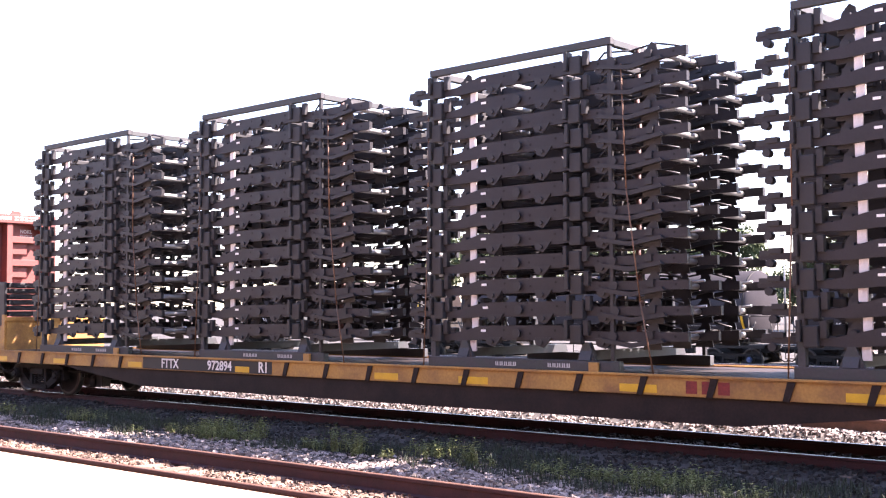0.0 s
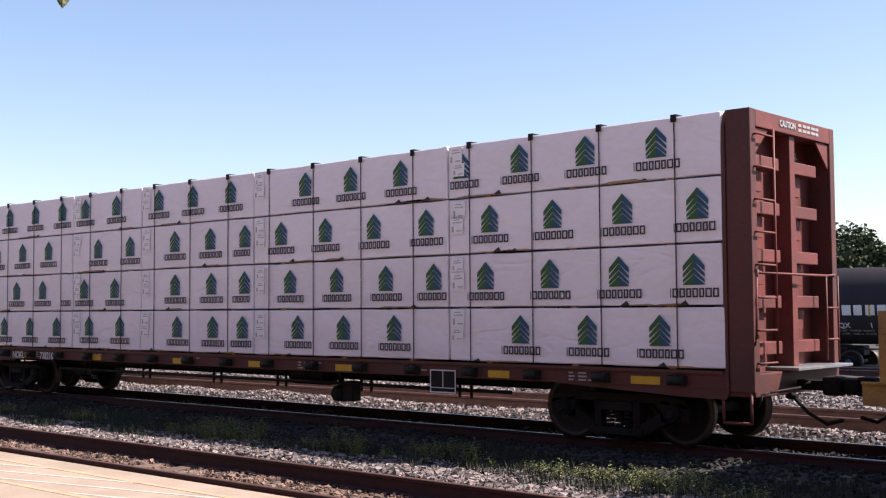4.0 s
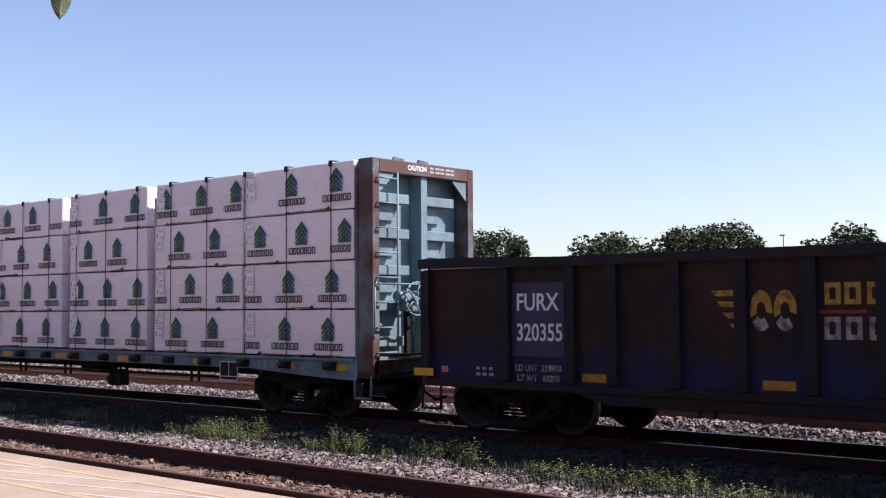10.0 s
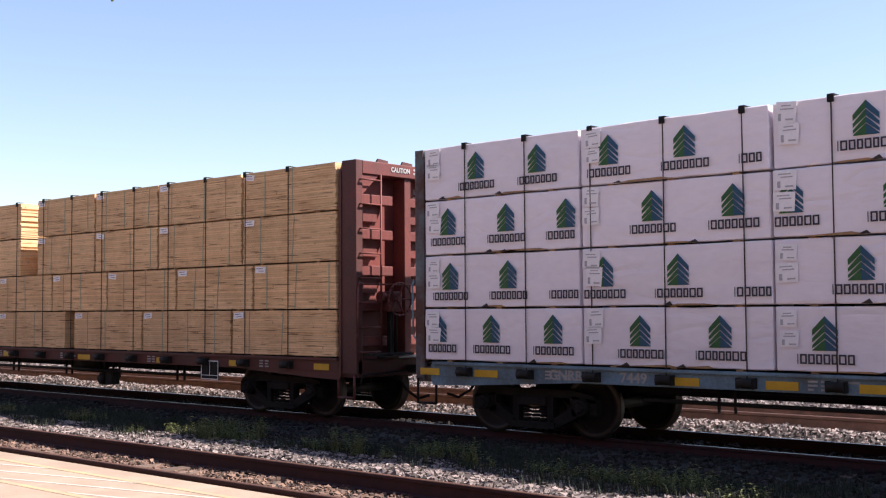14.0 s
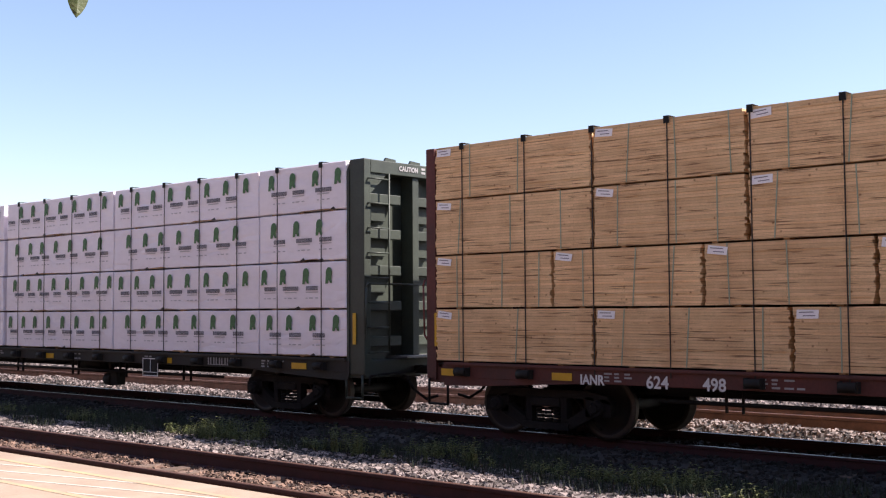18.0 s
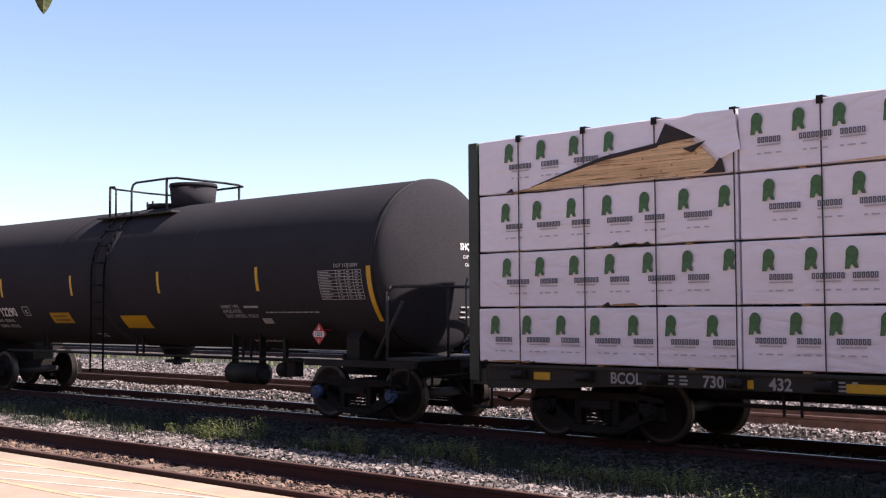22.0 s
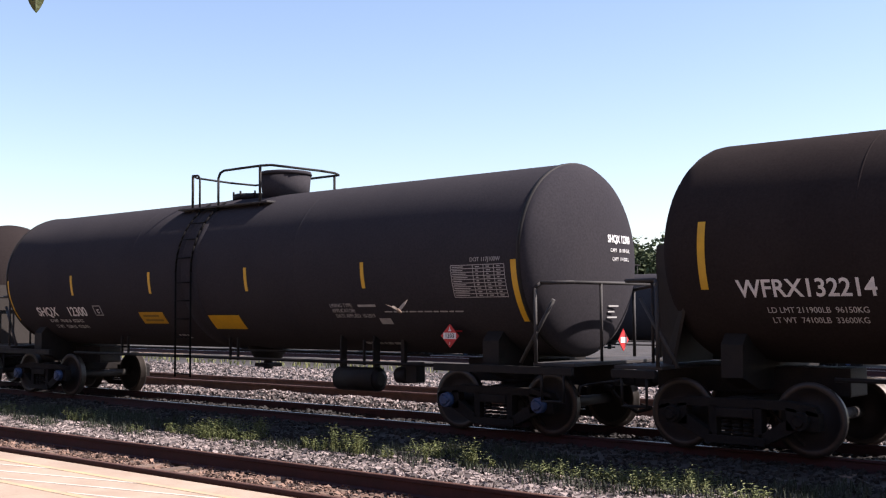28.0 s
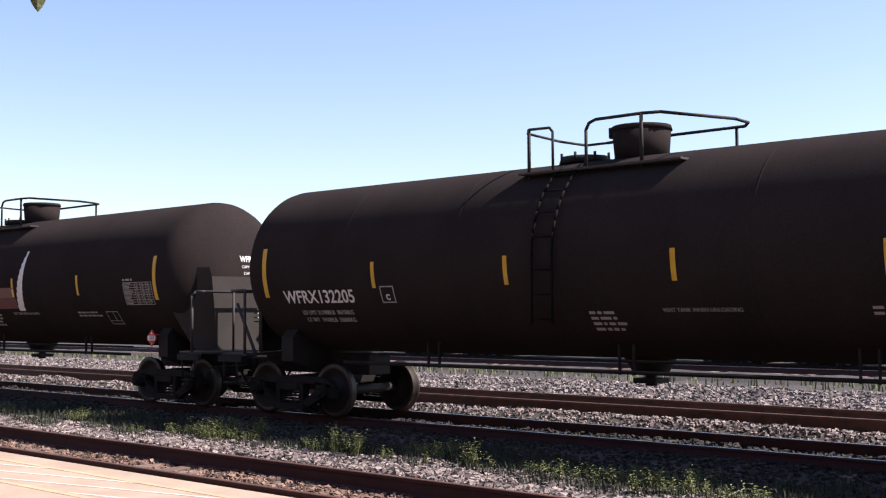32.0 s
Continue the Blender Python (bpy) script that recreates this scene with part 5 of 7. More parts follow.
def bare_bundle(xa, xb, row, seed):
    """A strapped bundle of bare boards with ragged ends."""
    rnd = random.Random(seed)
    z0, z1 = ROWS[row]
    z1 -= 0.012
    ln = xa - xb - 0.02
    b = thing("lumber_bundle", "strapped bundle of bare yellow-brown sawn boards", "lumber bundle", "bare bundles on the lumber car")
    n = 20
    h = (z1 - z0) / n
    bm = bmesh.new()
    for k in range(n):
        e0, e1 = rnd.uniform(0, 0.03), rnd.uniform(0, 0.045)
        box(bm, -ln / 2 + e0, ln / 2 - e1, -SIDE + rnd.uniform(-0.006, 0.008), -0.15, z0 + k * h + 0.0006, z0 + (k + 1) * h - 0.0006)
    tagged(part("board_stack", bm, M_LUMBER, b, "courses of sawn board edges"), kind="stuff")
    for k in range(rnd.randint(2, 3)):
        xx = -ln / 2 + (k + 0.6) * ln / 3 + rnd.uniform(-0.15, 0.15)
        bm = bmesh.new()
        lean = rnd.choice((0, 0, 0.02, -0.03, 0.07)) * (z1 - z0)
        prism(bm, [(xx - 0.008, z0), (xx + 0.008, z0), (xx + 0.008 + lean, z1), (xx - 0.008 + lean, z1)], -SIDE - 0.011, -SIDE - 0.0065)
        part("strap", bm, M_STRAPG, b, "pale green plastic strap")
    t = part("paper_tag", ME_TAGS, None, b, "white paper tag stapled to the boards")
    t.location = (-ln / 2 + 0.20, -SIDE - 0.0075, z1 - 0.09)
    part("tag_print", ME_TAGSINK, None, t)
    t.rotation_euler.y = rnd.uniform(-0.1, 0.1)
    for k in range(2):
        bm = bmesh.new()
        xx = -ln / 2 + (0.2 + 0.6 * k) * ln
        box(bm, xx - 0.045, xx + 0.045, -SIDE + 0.03, -0.2, z0 - 0.03, z0 - 0.001)
        part("dunnage_strip", bm, M_DUNNAGE, b)
    return ride(b, (xa + xb) / 2)


def plain_bundle(xa, xb, row, bare=False):
    """The load on the far side of the centre beam."""
    z0, z1 = ROWS[row]
    bm = bmesh.new()
    ln = xa - xb - 0.015
    box(bm, -ln / 2, ln / 2, 0.15, SIDE, z0 - (0.016 if row else 0), z1, 0.012)
    b = single("lumber_bundle", bm, M_LUMBER if bare else M_WRAP, "bare lumber bundle on the far side of the beam" if bare else "white wrapped bundle on the far side of the beam", "lumber bundle", "bundles on the far side")
    return ride(b, (xa + xb) / 2)


def torn_wrap(xa, xb, outline, row, folds=(), flaps=()):
    """Bare boards that show through a tear in the wrap, with a loose flap below it."""
    z0, z1 = ROWS[row]
    t = thing("torn_wrap", "brown boards showing through a tear in white wrap", "torn wrap", "tears in the wrap")
    bm = bmesh.new()
    prism(bm, [(x, z0 + z) for x, z in outline], -SIDE - 0.028, -SIDE - 0.018)
    part("bare_lumber", bm, M_LUMBER, t, "bare brown board edges")
    bm = bmesh.new()
    x, z = outline[3]
    prism(bm, [(x, z0 + z), (x + 0.1, z0 + z + 0.06), (x - 0.25, z0 + z - 0.02), (x - 0.12, z0 + z - 0.08)], -SIDE - 0.06, -SIDE - 0.031)
    part("loose_flap", bm, M_STRAP, t, "dark underside of a loose flap")
    # dark plates drawn as the shadow under the folded wrap
    for poly in folds:
        bm = bmesh.new()
        prism(bm, [(x, z0 + z) for x, z in poly], -SIDE - 0.036, -SIDE - 0.0285)
        part("fold_shadow", bm, M_STRAP, t, "dark plate as the shadow under the folded wrap")
    for poly in flaps:
        bm = bmesh.new()
        prism(bm, [(x, z0 + z) for x, z in poly], -SIDE - 0.052, -SIDE - 0.0365)
        part("folded_flap", bm, M_WRAP, t, "white wrap folded back from the tear")
    # dark strip drawn as the shadow along the slanted torn edge
    if len(outline) > 6:
        bm = bmesh.new()
        edge = outline[5:]
        prism(bm, [(x, z0 + z) for x, z in edge] + [(x, z0 + z + 0.075 * (1 - abs(k - 1.4) / 3)) for k, (x, z) in reversed(list(enumerate(edge)))], -SIDE - 0.034, -SIDE - 0.0285)
        part("edge_shadow", bm, M_STRAP, t, "dark strip as the shadow along the torn edge")
    return ride(t, (xa + xb) / 2)


def cables(first, last, n):
    return [(first + (last - first) * k / (n - 1), False) for k in range(n)]


# places of the printed emblems along the loads, bottom row first
PRINTS_A = [[-30.41, -31.61, -32.83, -35.5, -36.73, -37.93, -39.5, -40.42, -41.59, -43.68, -44.9, -46.27, -47.48, -48.7, -49.94],
            [-29.87, -31.06, -32.27, -33.51, -34.6, -35.69, -36.9, -38.14, -39.45, -40.48, -41.68, -43.89, -45.11, -45.74, -46.91, -48.12, -49.36],
            [-29.8, -30.99, -32.21, -33.42, -34.75, -35.96, -37.18, -38.38, -39.43, -40.51, -41.69, -43.3, -44.54, -46.64, -47.84, -49.07, -50.26],
            [-30.42, -31.61, -32.82, -34.0, -35.32, -36.52, -37.7, -39.89, -41.11, -42.28, -43.85, -45.09, -46.08, -47.29, -48.51, -49.73]]
PRINTS_G = []
PRINTS_G.append([-117.93, -118.54, -119.18, -119.73, -120.22, -120.82, -121.44, -122.06, -122.67, -123.28, -123.82, -124.41, -125.29, -125.79, -126.43, -127.03, -127.65, -128.26,
                 -128.79, -129.41, -130.09, -130.67, -131.3, -131.83, -132.46, -133.06, -133.69, -134.21, -134.77, -135.37, -136.0, -136.6, -137.24, -137.84, -138.47, -139.08])
PRINTS_G.append([-118.09, -118.7, -119.33, -119.86, -120.44, -121.05, -121.66, -122.28, -122.88, -123.5, -124.06, -124.66, -125.09, -125.6, -126.19, -126.82, -127.41, -128.03,
                 -128.56, -129.19, -129.9, -130.46, -131.08, -131.6, -132.22, -132.85, -133.47, -133.99, -134.56, -135.12, -135.74, -136.36, -136.99, -137.61, -138.23, -138.86])
PRINTS_G.append([-117.76, -118.35, -118.97, -119.6, -120.15, -120.75, -121.35, -121.98, -122.59, -123.22, -123.77, -124.39, -124.99, -125.51, -126.12, -126.75, -127.37, -127.99,
                 -128.52, -129.15, -130.36, -130.98, -131.51, -132.12, -132.74, -133.36, -133.9, -134.54, -135.17, -135.78, -136.4, -137.02, -137.64, -138.27, -138.87])
PRINTS_G.append([-117.86, -118.45, -119.07, -119.66, -120.44, -121.06, -121.66, -122.28, -122.89, -123.5, -124.08, -124.7, -125.31, -125.92, -126.54, -127.15, -127.77, -128.38,
                 -128.94, -129.55, -130.06, -130.61, -131.23, -131.74, -132.36, -132.95, -133.58, -134.11, -134.68, -136.97, -137.58, -138.18, -138.79])
PRINTS_T = [[-70.49, -71.66, -72.75, -73.79, -74.99, -76.45, -77.62, -78.75, -80.11, -81.32, -82.7, -83.73, -84.97, -86.4, -87.63, -89.13, -90.31, -91.4],
            [-70.39, -71.55, -72.69, -73.32, -74.53, -75.7, -76.4, -77.55, -78.68, -79.8, -80.96, -82.17, -83.29, -84.49, -85.81, -87.01, -88.22, -88.82, -89.97, -91.15],
            [-70.05, -71.18, -72.35, -73.74, -74.92, -77.17, -78.32, -80.09, -81.29, -82.4, -82.8, -84.03, -85.37, -86.18, -87.41, -88.87, -90.0, -91.19],
            [-70.28, -71.48, -73.1, -74.2, -75.38, -76.5, -77.72, -78.96, -79.63, -80.77, -81.98, -83.19, -84.39, -85.71, -86.88, -88.11, -89.4, -90.6]]
# car with oxide red ends and wrapped bundles
centre_beam_car(-29.03, -50.76, "oxide red lumber car loaded with white wrapped bundles", M_CB_RED, M_CB_MAROON, M_CB_MAROON,
                cables(-30.13, -49.78, 17), [(-30.65, 0.47), (-33.26, 0.42), (-36.7, 0.45), (-39.1, 0.45), (-41.5, 0.5), (-44.6, 0.4), (-47.5, 0.4), (-49.4, 0.55)],
                [("NOKL", 0.22, -48.0, 0.90, 0.9), ("738216", 0.22, -46.7, 0.90, 0.9)], False, 11)
for _r in range(4):
    _xs = [-29.42, -34.28, -39.19, -42.91, -45.60, -50.53]
    for _k in range(5):
        wrapped_bundle(_xs[_k], _xs[_k + 1], _r, "tree", 100 + _r * 10 + _k, PRINTS_A[_r])
        plain_bundle(_xs[_k], _xs[_k + 1], _r)
# blue-grey car
centre_beam_car(-69.4, -91.95, "faded blue-grey lumber car loaded with white wrapped bundles", M_CB_TEAL, M_CB_TEALRUST, M_TEALSILL,
                cables(-70.4, -90.83, 18), [(-91.6, 0.42), (-90.42, 0.47), (-86.95, 0.45), (-85.55, 0.44), (-84.33, 0.45), (-81.88, 0.43), (-79.45, 0.45), (-76.9, 0.45), (-74.2, 0.45), (-71.6, 0.45), (-70.25, 0.5)],
                [("GNRR", 0.2, -88.91, 0.93, 1.1), ("7449", 0.2, -87.75, 0.93, 1.1)], True, 12, panel=-73.29)
for _r in range(4):
    for _k, (_a, _b) in enumerate(((-69.82, -72.87), (-72.88, -75.77), (-76.05, -79.11), (-79.44, -82.57), (-82.58, -85.63), (-85.64, -88.61), (-88.62, -91.72))):
        wrapped_bundle(_a, _b, _r, "tree", 200 + _r * 10 + _k, PRINTS_T[_r])
        plain_bundle(_a, _b, _r)
# pale stakes that stand in the gaps between the stacks
for _x in (-75.89, -79.25):
    bm = bmesh.new()
    box(bm, -0.05, 0.05, -0.03, 0.03, 1.08, 4.28, 0.006)
    box(bm, -0.11, 0.06, 0.031, 0.07, 4.10, 4.18, 0.004)
    ride(single("load_stake", bm, M_STAKE, "grey weathered wooden stake between lumber stacks", "stake", "stakes between the stacks"), _x, YC - SIDE + 0.12, 0.0)
# red car with bare lumber
centre_beam_car(-93.35, -115.8, "red lumber car loaded with bare sawn lumber", M_CB_RED, M_CB_MAROON, M_CB_MAROON,
                cables(-95.1, -114.98, 17), [(-115.2, 0.5), (-113.08, 0.36), (-107.6, 0.45), (-105.4, 0.45), (-102.0, 0.5), (-99.0, 0.45), (-96.6, 0.45), (-94.2, 0.4)],
                [("IANR", 0.2, -112.55, 0.88, 0.9), ("624", 0.24, -111.47, 0.88, 1.0), ("498", 0.24, -110.60, 0.88, 0.95)], True, 13, ((-1, 1),), panel=-97.43)
_rows12 = ((-93.80, -96.43), (-96.44, -99.2), (-99.21, -101.6), (-101.61, -104.1), (-104.85, -107.54), (-107.55, -110.07), (-110.08, -112.5), (-112.51, -115.58))
_row3 = ((-93.80, -96.1), (-96.11, -98.55), (-98.56, -101.1), (-101.11, -103.4), (-103.41, -105.9), (-105.91, -108.4), (-108.41, -110.73), (-110.74, -113.23), (-113.24, -115.58))
_row4 = ((-93.80, -96.75), (-96.76, -99.75), (-99.76, -102.45), (-102.80, -105.9), (-106.42, -109.5), (-109.51, -112.5), (-112.51, -115.58))
for _r, _set in ((0, _row4), (1, _row3), (2, _rows12), (3, _rows12)):
    for _k, (_a, _b) in enumerate(_set):
        bare_bundle(_a, _b, _r, 300 + _r * 10 + _k)
        plain_bundle(_a, _b, _r, True)
# dark green car
centre_beam_car(-117.25, -139.65, "dark green lumber car loaded with white wrapped bundles", M_CB_GREEN, M_CB_GREEN, M_CB_GSILL,
                cables(-118.3, -138.6, 18), [(-118.9, 0.4), (-123.0, 0.42), (-127.6, 0.42), (-130.9, 0.4), (-135.0, 0.4), (-133.3, 0.55), (-138.2, 0.3)],
                [("BCOL", 0.22, -136.74, 0.92, 0.9), ("730", 0.22, -135.38, 0.92, 0.95), ("432", 0.22, -134.43, 0.92, 0.95)], False, 14, ((1, 1),), panel=-123.54)
for _r in range(4):
    _xs = [-117.66, -120.04, -124.97, -129.79, -134.96, -139.42]
    for _k in range(5):
        wrapped_bundle(_xs[_k], _xs[_k + 1] + (0.15 if _k == 2 else 0.0), _r, "leaf", 400 + _r * 10 + _k, PRINTS_G[_r])
        plain_bundle(_xs[_k], _xs[_k + 1], _r)
torn_wrap(-138.4, -135.3, [(-1.8, 0.015), (1.70, 0.012), (1.62, 0.14), (1.35, 0.40), (1.05, 0.62), (0.84, 0.72), (0.69, 0.44), (-0.2, 0.34), (-0.85, 0.20), (-1.5, 0.05)], 3,
          [[(0.66, 0.46), (0.82, 0.76), (1.32, 0.52), (0.95, 0.50)], [(1.38, 0.02), (1.72, 0.01), (1.66, 0.24), (1.55, 0.10)]],
          [[(0.84, 0.77), (1.30, 0.84), (1.85, 0.83), (1.95, 0.30), (1.66, 0.20), (1.34, 0.50)]])
torn_wrap(-134.8, -131.6, [(-0.64, 0.012), (2.45, 0.012), (2.5, 0.10), (1.75, 0.16), (0.7, 0.05)], 3, [[(2.05, 0.10), (2.35, 0.20), (2.52, 0.08)]])


# ---------- gondola ----------
M_GON = mat("weathered_navy_paint_over_rust", (0.010, 0.012, 0.034), 0.65, 0, 0.35, 0.45, 20, 0.15, second=(0.017, 0.0105, 0.0085), cover=0.54, spec=0.25)
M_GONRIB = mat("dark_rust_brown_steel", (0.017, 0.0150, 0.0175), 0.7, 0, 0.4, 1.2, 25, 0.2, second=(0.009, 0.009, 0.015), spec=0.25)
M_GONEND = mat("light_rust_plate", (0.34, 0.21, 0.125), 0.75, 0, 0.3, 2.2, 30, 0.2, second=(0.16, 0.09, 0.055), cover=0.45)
M_GONBLUE = mat("navy_number_panel", (0.02, 0.03, 0.10), 0.6, 0, 0.3, 2.0, 30, 0.1, second=(0.016, 0.02, 0.06))
M_FADEYEL = mat("faded_yellow_paint", (0.36, 0.22, 0.014), 0.6, 0, 0.4, 9, 40, 0.1, second=(0.05, 0.03, 0.01), cover=0.42)
M_FADEWHITE = mat("worn_white_paint", (0.36, 0.35, 0.34), 0.65, 0, 0.4, 7, 40, 0.1, second=(0.06, 0.055, 0.055), cover=0.50)
M_FADERED = mat("faded_red_paint", (0.22, 0.02, 0.018), 0.65, 0, 0.4, 5, 40, 0.1)
M_PINK = mat("pink_tag", (0.6, 0.16, 0.2), 0.6, 0, 0.1, 5, 40, 0.05)


def gondola_side():
    """Navy paint that has rusted away from the top down, with a ragged edge."""
    m = mat("navy_paint_rusted_from_the_top", (0.012, 0.0095, 0.0105), 0.65, 0, 0.5, 1.1, 20, 0.2, second=(0.026, 0.0125, 0.0095), cover=0.5, spec=0.25)
    n, l = m.node_tree.nodes, m.node_tree.links
    b = n["Principled BSDF"]
    src = b.inputs["Base Color"].links[0].from_socket
    co, sp, nz, ad, rp, mx = n.new("ShaderNodeTexCoord"), n.new("ShaderNodeSeparateXYZ"), n.new("ShaderNodeTexNoise"), n.new("ShaderNodeMath"), n.new("ShaderNodeMapRange"), n.new("ShaderNodeMix")
    nz.inputs["Scale"].default_value, nz.inputs["Detail"].default_value = 1.6, 6
    l.new(co.outputs["Object"], sp.inputs[0]), l.new(co.outputs["Object"], nz.inputs["Vector"])
    l.new(sp.outputs[2], ad.inputs[0]), l.new(nz.outputs[0], ad.inputs[1])
    rp.inputs["From Min"].default_value, rp.inputs["From Max"].default_value = 1.55, 1.95
    l.new(ad.outputs[0], rp.inputs[0])
    mx.data_type = "RGBA"
    mx.inputs[6].default_value = (0.011, 0.016, 0.058, 1)
    l.new(rp.outputs[0], mx.inputs[0]), l.new(src, mx.inputs[7])
    l.new(mx.outputs[2], b.inputs["Base Color"])
    return m


M_GONSIDE = gondola_side()


def gondola(x0, x1):
    c, half = (x0 + x1) / 2, (x0 - x1) / 2
    car = thing("gondola_car", "weathered navy and rust-brown gondola car with ribbed sides", "freight car")
    for y in (-1, 1):
        bm = bmesh.new()
        box(bm, -half + 0.04, half - 0.04, y * 1.46, y * 1.43, 0.76, 2.55)
        part("side_wall", bm, M_GONSIDE, car, "navy painted side plates with rust showing")
        bm = bmesh.new()
        prism(bm, [(-half, 2.57), (-half, 2.72), (-half + 0.8, 2.72), (-half + 2.8, 2.67), (half, 2.67), (half, 2.53), (-half + 2.8, 2.53), (-half + 0.8, 2.57)], y * 1.58, y * 1.42)
        part("top_chord", bm, M_GONRIB, car)
        bm = bmesh.new()
        box(bm, -half + 0.02, half - 0.02, y * 1.52, y * 1.42, 0.70, 0.82, 0.015)
        part("side_sill", bm, M_GON, car)
    bm = bmesh.new()
    prism(bm, [(-half + 2.9, 0.72), (half - 2.9, 0.72), (half - 3.6, 0.55), (-half + 3.6, 0.55)], -1.50, -1.46)
    part("belly_plate", bm, M_GON, car)
    for xr in (-68.0, -66.38, -65.17, -64.45, -63.45, -62.48, -61.54, -60.63, -59.47, -58.62, -57.72, -56.76, -55.77, -54.8, -53.85, -52.95):
        for y in (-1, 1):
            bm = bmesh.new()
            prism(bm, [(-0.085, 0.83), (-0.085, 2.528), (0.085, 2.528), (0.085, 0.83)], y * 1.461, y * 1.56)
            rb = part("side_post", bm, M_GONRIB, car)
            rb.location.x = xr - c
    for s in (-1, 1):
        bm = bmesh.new()
        box(bm, s * (half - 0.12), s * (half - 0.07), -1.42, 1.42, 0.90, 2.62)
        e = part("end_wall", bm, M_GON, car)
        bm = bmesh.new()
        box(bm, s * (half - 0.1), s * (half + 0.02), -1.44, 1.44, 2.58, 2.735, 0.015)
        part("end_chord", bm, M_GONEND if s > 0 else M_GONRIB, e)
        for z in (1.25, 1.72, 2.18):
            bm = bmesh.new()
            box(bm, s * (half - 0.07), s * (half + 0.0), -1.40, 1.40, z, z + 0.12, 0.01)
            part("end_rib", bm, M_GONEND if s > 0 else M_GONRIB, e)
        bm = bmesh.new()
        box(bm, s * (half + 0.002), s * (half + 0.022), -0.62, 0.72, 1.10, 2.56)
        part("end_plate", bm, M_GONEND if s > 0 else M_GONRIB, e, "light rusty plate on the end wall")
        if s > 0:
            for k in range(6):
                for z in (2.22, 1.62):
                    b2 = bmesh.new()
                    box(b2, half + 0.0225, half + 0.026, -0.5 + k * 0.2, -0.46 + k * 0.2, z, z + 0.03)
                    part("bolt_hole", b2, M_BLACK, e)
            b2 = bmesh.new()
            box(b2, half + 0.03, half + 0.34, -1.05, -0.38, 1.02, 1.72, 0.03)
            part("brake_box", b2, M_BLACK, e, "black hand brake housing")
            stencil(e, "FURX 320355", 0.15, half + 0.025, 0.72, 2.66, None, 0.75, face="end")
            for k in range(4):
                b2 = bmesh.new()
                box(b2, half + 0.0225, half + 0.0265, 0.34, 0.62 - 0.05 * (k % 2), 2.05 - k * 0.09, 2.09 - k * 0.09)
                part("stencil_line", b2, M_STENCIL_DIM, e)
        bm = bmesh.new()
        for y in (-1.36, -0.95):
            cyl(bm, (s * (half + 0.07), y, 0.85), (s * (half + 0.07), y, 2.55), 0.018, seg=8)
        part("ladder_rail", bm, M_GONBLUE, e)
        for k in range(5):
            b2 = bmesh.new()
            cyl(b2, (s * (half + 0.07), -1.36, 1.0 + k * 0.36), (s * (half + 0.07), -0.95, 1.0 + k * 0.36), 0.016, seg=6)
            part("rung", b2, M_FADEWHITE, e)
        stirrup(car, s * (half - 0.2), -1.48, 0.72, M_GONRIB, 0.38)
    bm = bmesh.new()
    box(bm, -half + 0.1, half - 0.1, -1.42, 1.42, 0.90, 0.98)
    part("floor", bm, M_GONRIB, car)
    bm = bmesh.new()
    box(bm, -half + 0.1, half - 0.1, -0.3, 0.3, 0.60, 0.90, 0.02)
    part("centre_sill", bm, M_BLACK, car)
    for s in (-1, 1):
        truck(car, s * (half - 1.55))
    couplers(car, half)
    uncoupling_lever(car, half)
    underframe_gear(car, -half + 3.4, half - 3.4, -1.0, 0.52, 21, 3)
    y = -1.4635
    part("number_panel", plate(-66.285 - c, -65.265 - c, 1.2, 2.30, y + 0.001, 0.002), M_GONBLUE, car, "navy painted number panel")
    stencil(car, "FURX", 0.36, -65.81 - c, y - 0.004, 2.00, None, 0.88)
    stencil(car, "320355", 0.36, -65.77 - c, y - 0.004, 1.55, None, 0.80)
    stencil(car, "LD LMT  219800", 0.13, -65.80 - c, y - 0.002, 1.03, M_FADEWHITE, 0.95)
    stencil(car, "LT WT   66200", 0.13, -65.80 - c, y - 0.002, 0.88, M_FADEWHITE, 0.95)
    for xr, w in ((-68.02, 0.42), (-64.80, 0.42), (-62.0, 0.45), (-60.0, 0.44), (-58.15, 0.42), (-55.3, 0.45), (-53.4, 0.6)):
        up = 0.20 if xr == -53.4 else 0.0
        part("reflector", plate(xr - c - w / 2, xr - c + w / 2, 0.86 + up, 0.98 + 1.4 * up, -1.5615 if xr < -68 or xr > -53.5 else y, 0.003), M_YELLOWDIM if xr > -68 else M_YELLOW, car, "dull yellow reflector plate")
    for xa in (-67.72, -53.55):
        part("tag", plate(xa - c, xa + 0.14 - c, 0.92, 1.02, y, 0.003), M_PINK, car, "pink repair tag")
    # faded company emblem and lettering as plain shapes
    for k in range(4):      # a wing of slanting bars
        bm = bmesh.new()
        z = 2.09 - 0.145 * k
        prism(bm, [(-62.94 + 0.085 * k - c, z + 0.045), (-62.86 + 0.085 * k - c, z - 0.03), (-62.572 - c, z - 0.03), (-62.572 - c, z + 0.045)], y - 0.003, y)
        part("emblem_bar", bm, M_FADEYEL, car)
    for xa in (-62.225, -61.90):     # two worn round letters, yellow above and white below
        for a0, a1, m_ in ((-10, 200, M_FADEYEL), (215, 310, M_FADEWHITE)):
            bm = bmesh.new()
            arc = [radians(a0 + (a1 - a0) * k / 10) for k in range(11)]
            for p, q in zip(arc, arc[1:]):
                prism(bm, [(xa - c + r * math.cos(w), 1.87 + 1.7 * r * math.sin(w)) for r, w in ((0.155, p), (0.155, q), (0.065, q), (0.065, p))], y - 0.003, y)
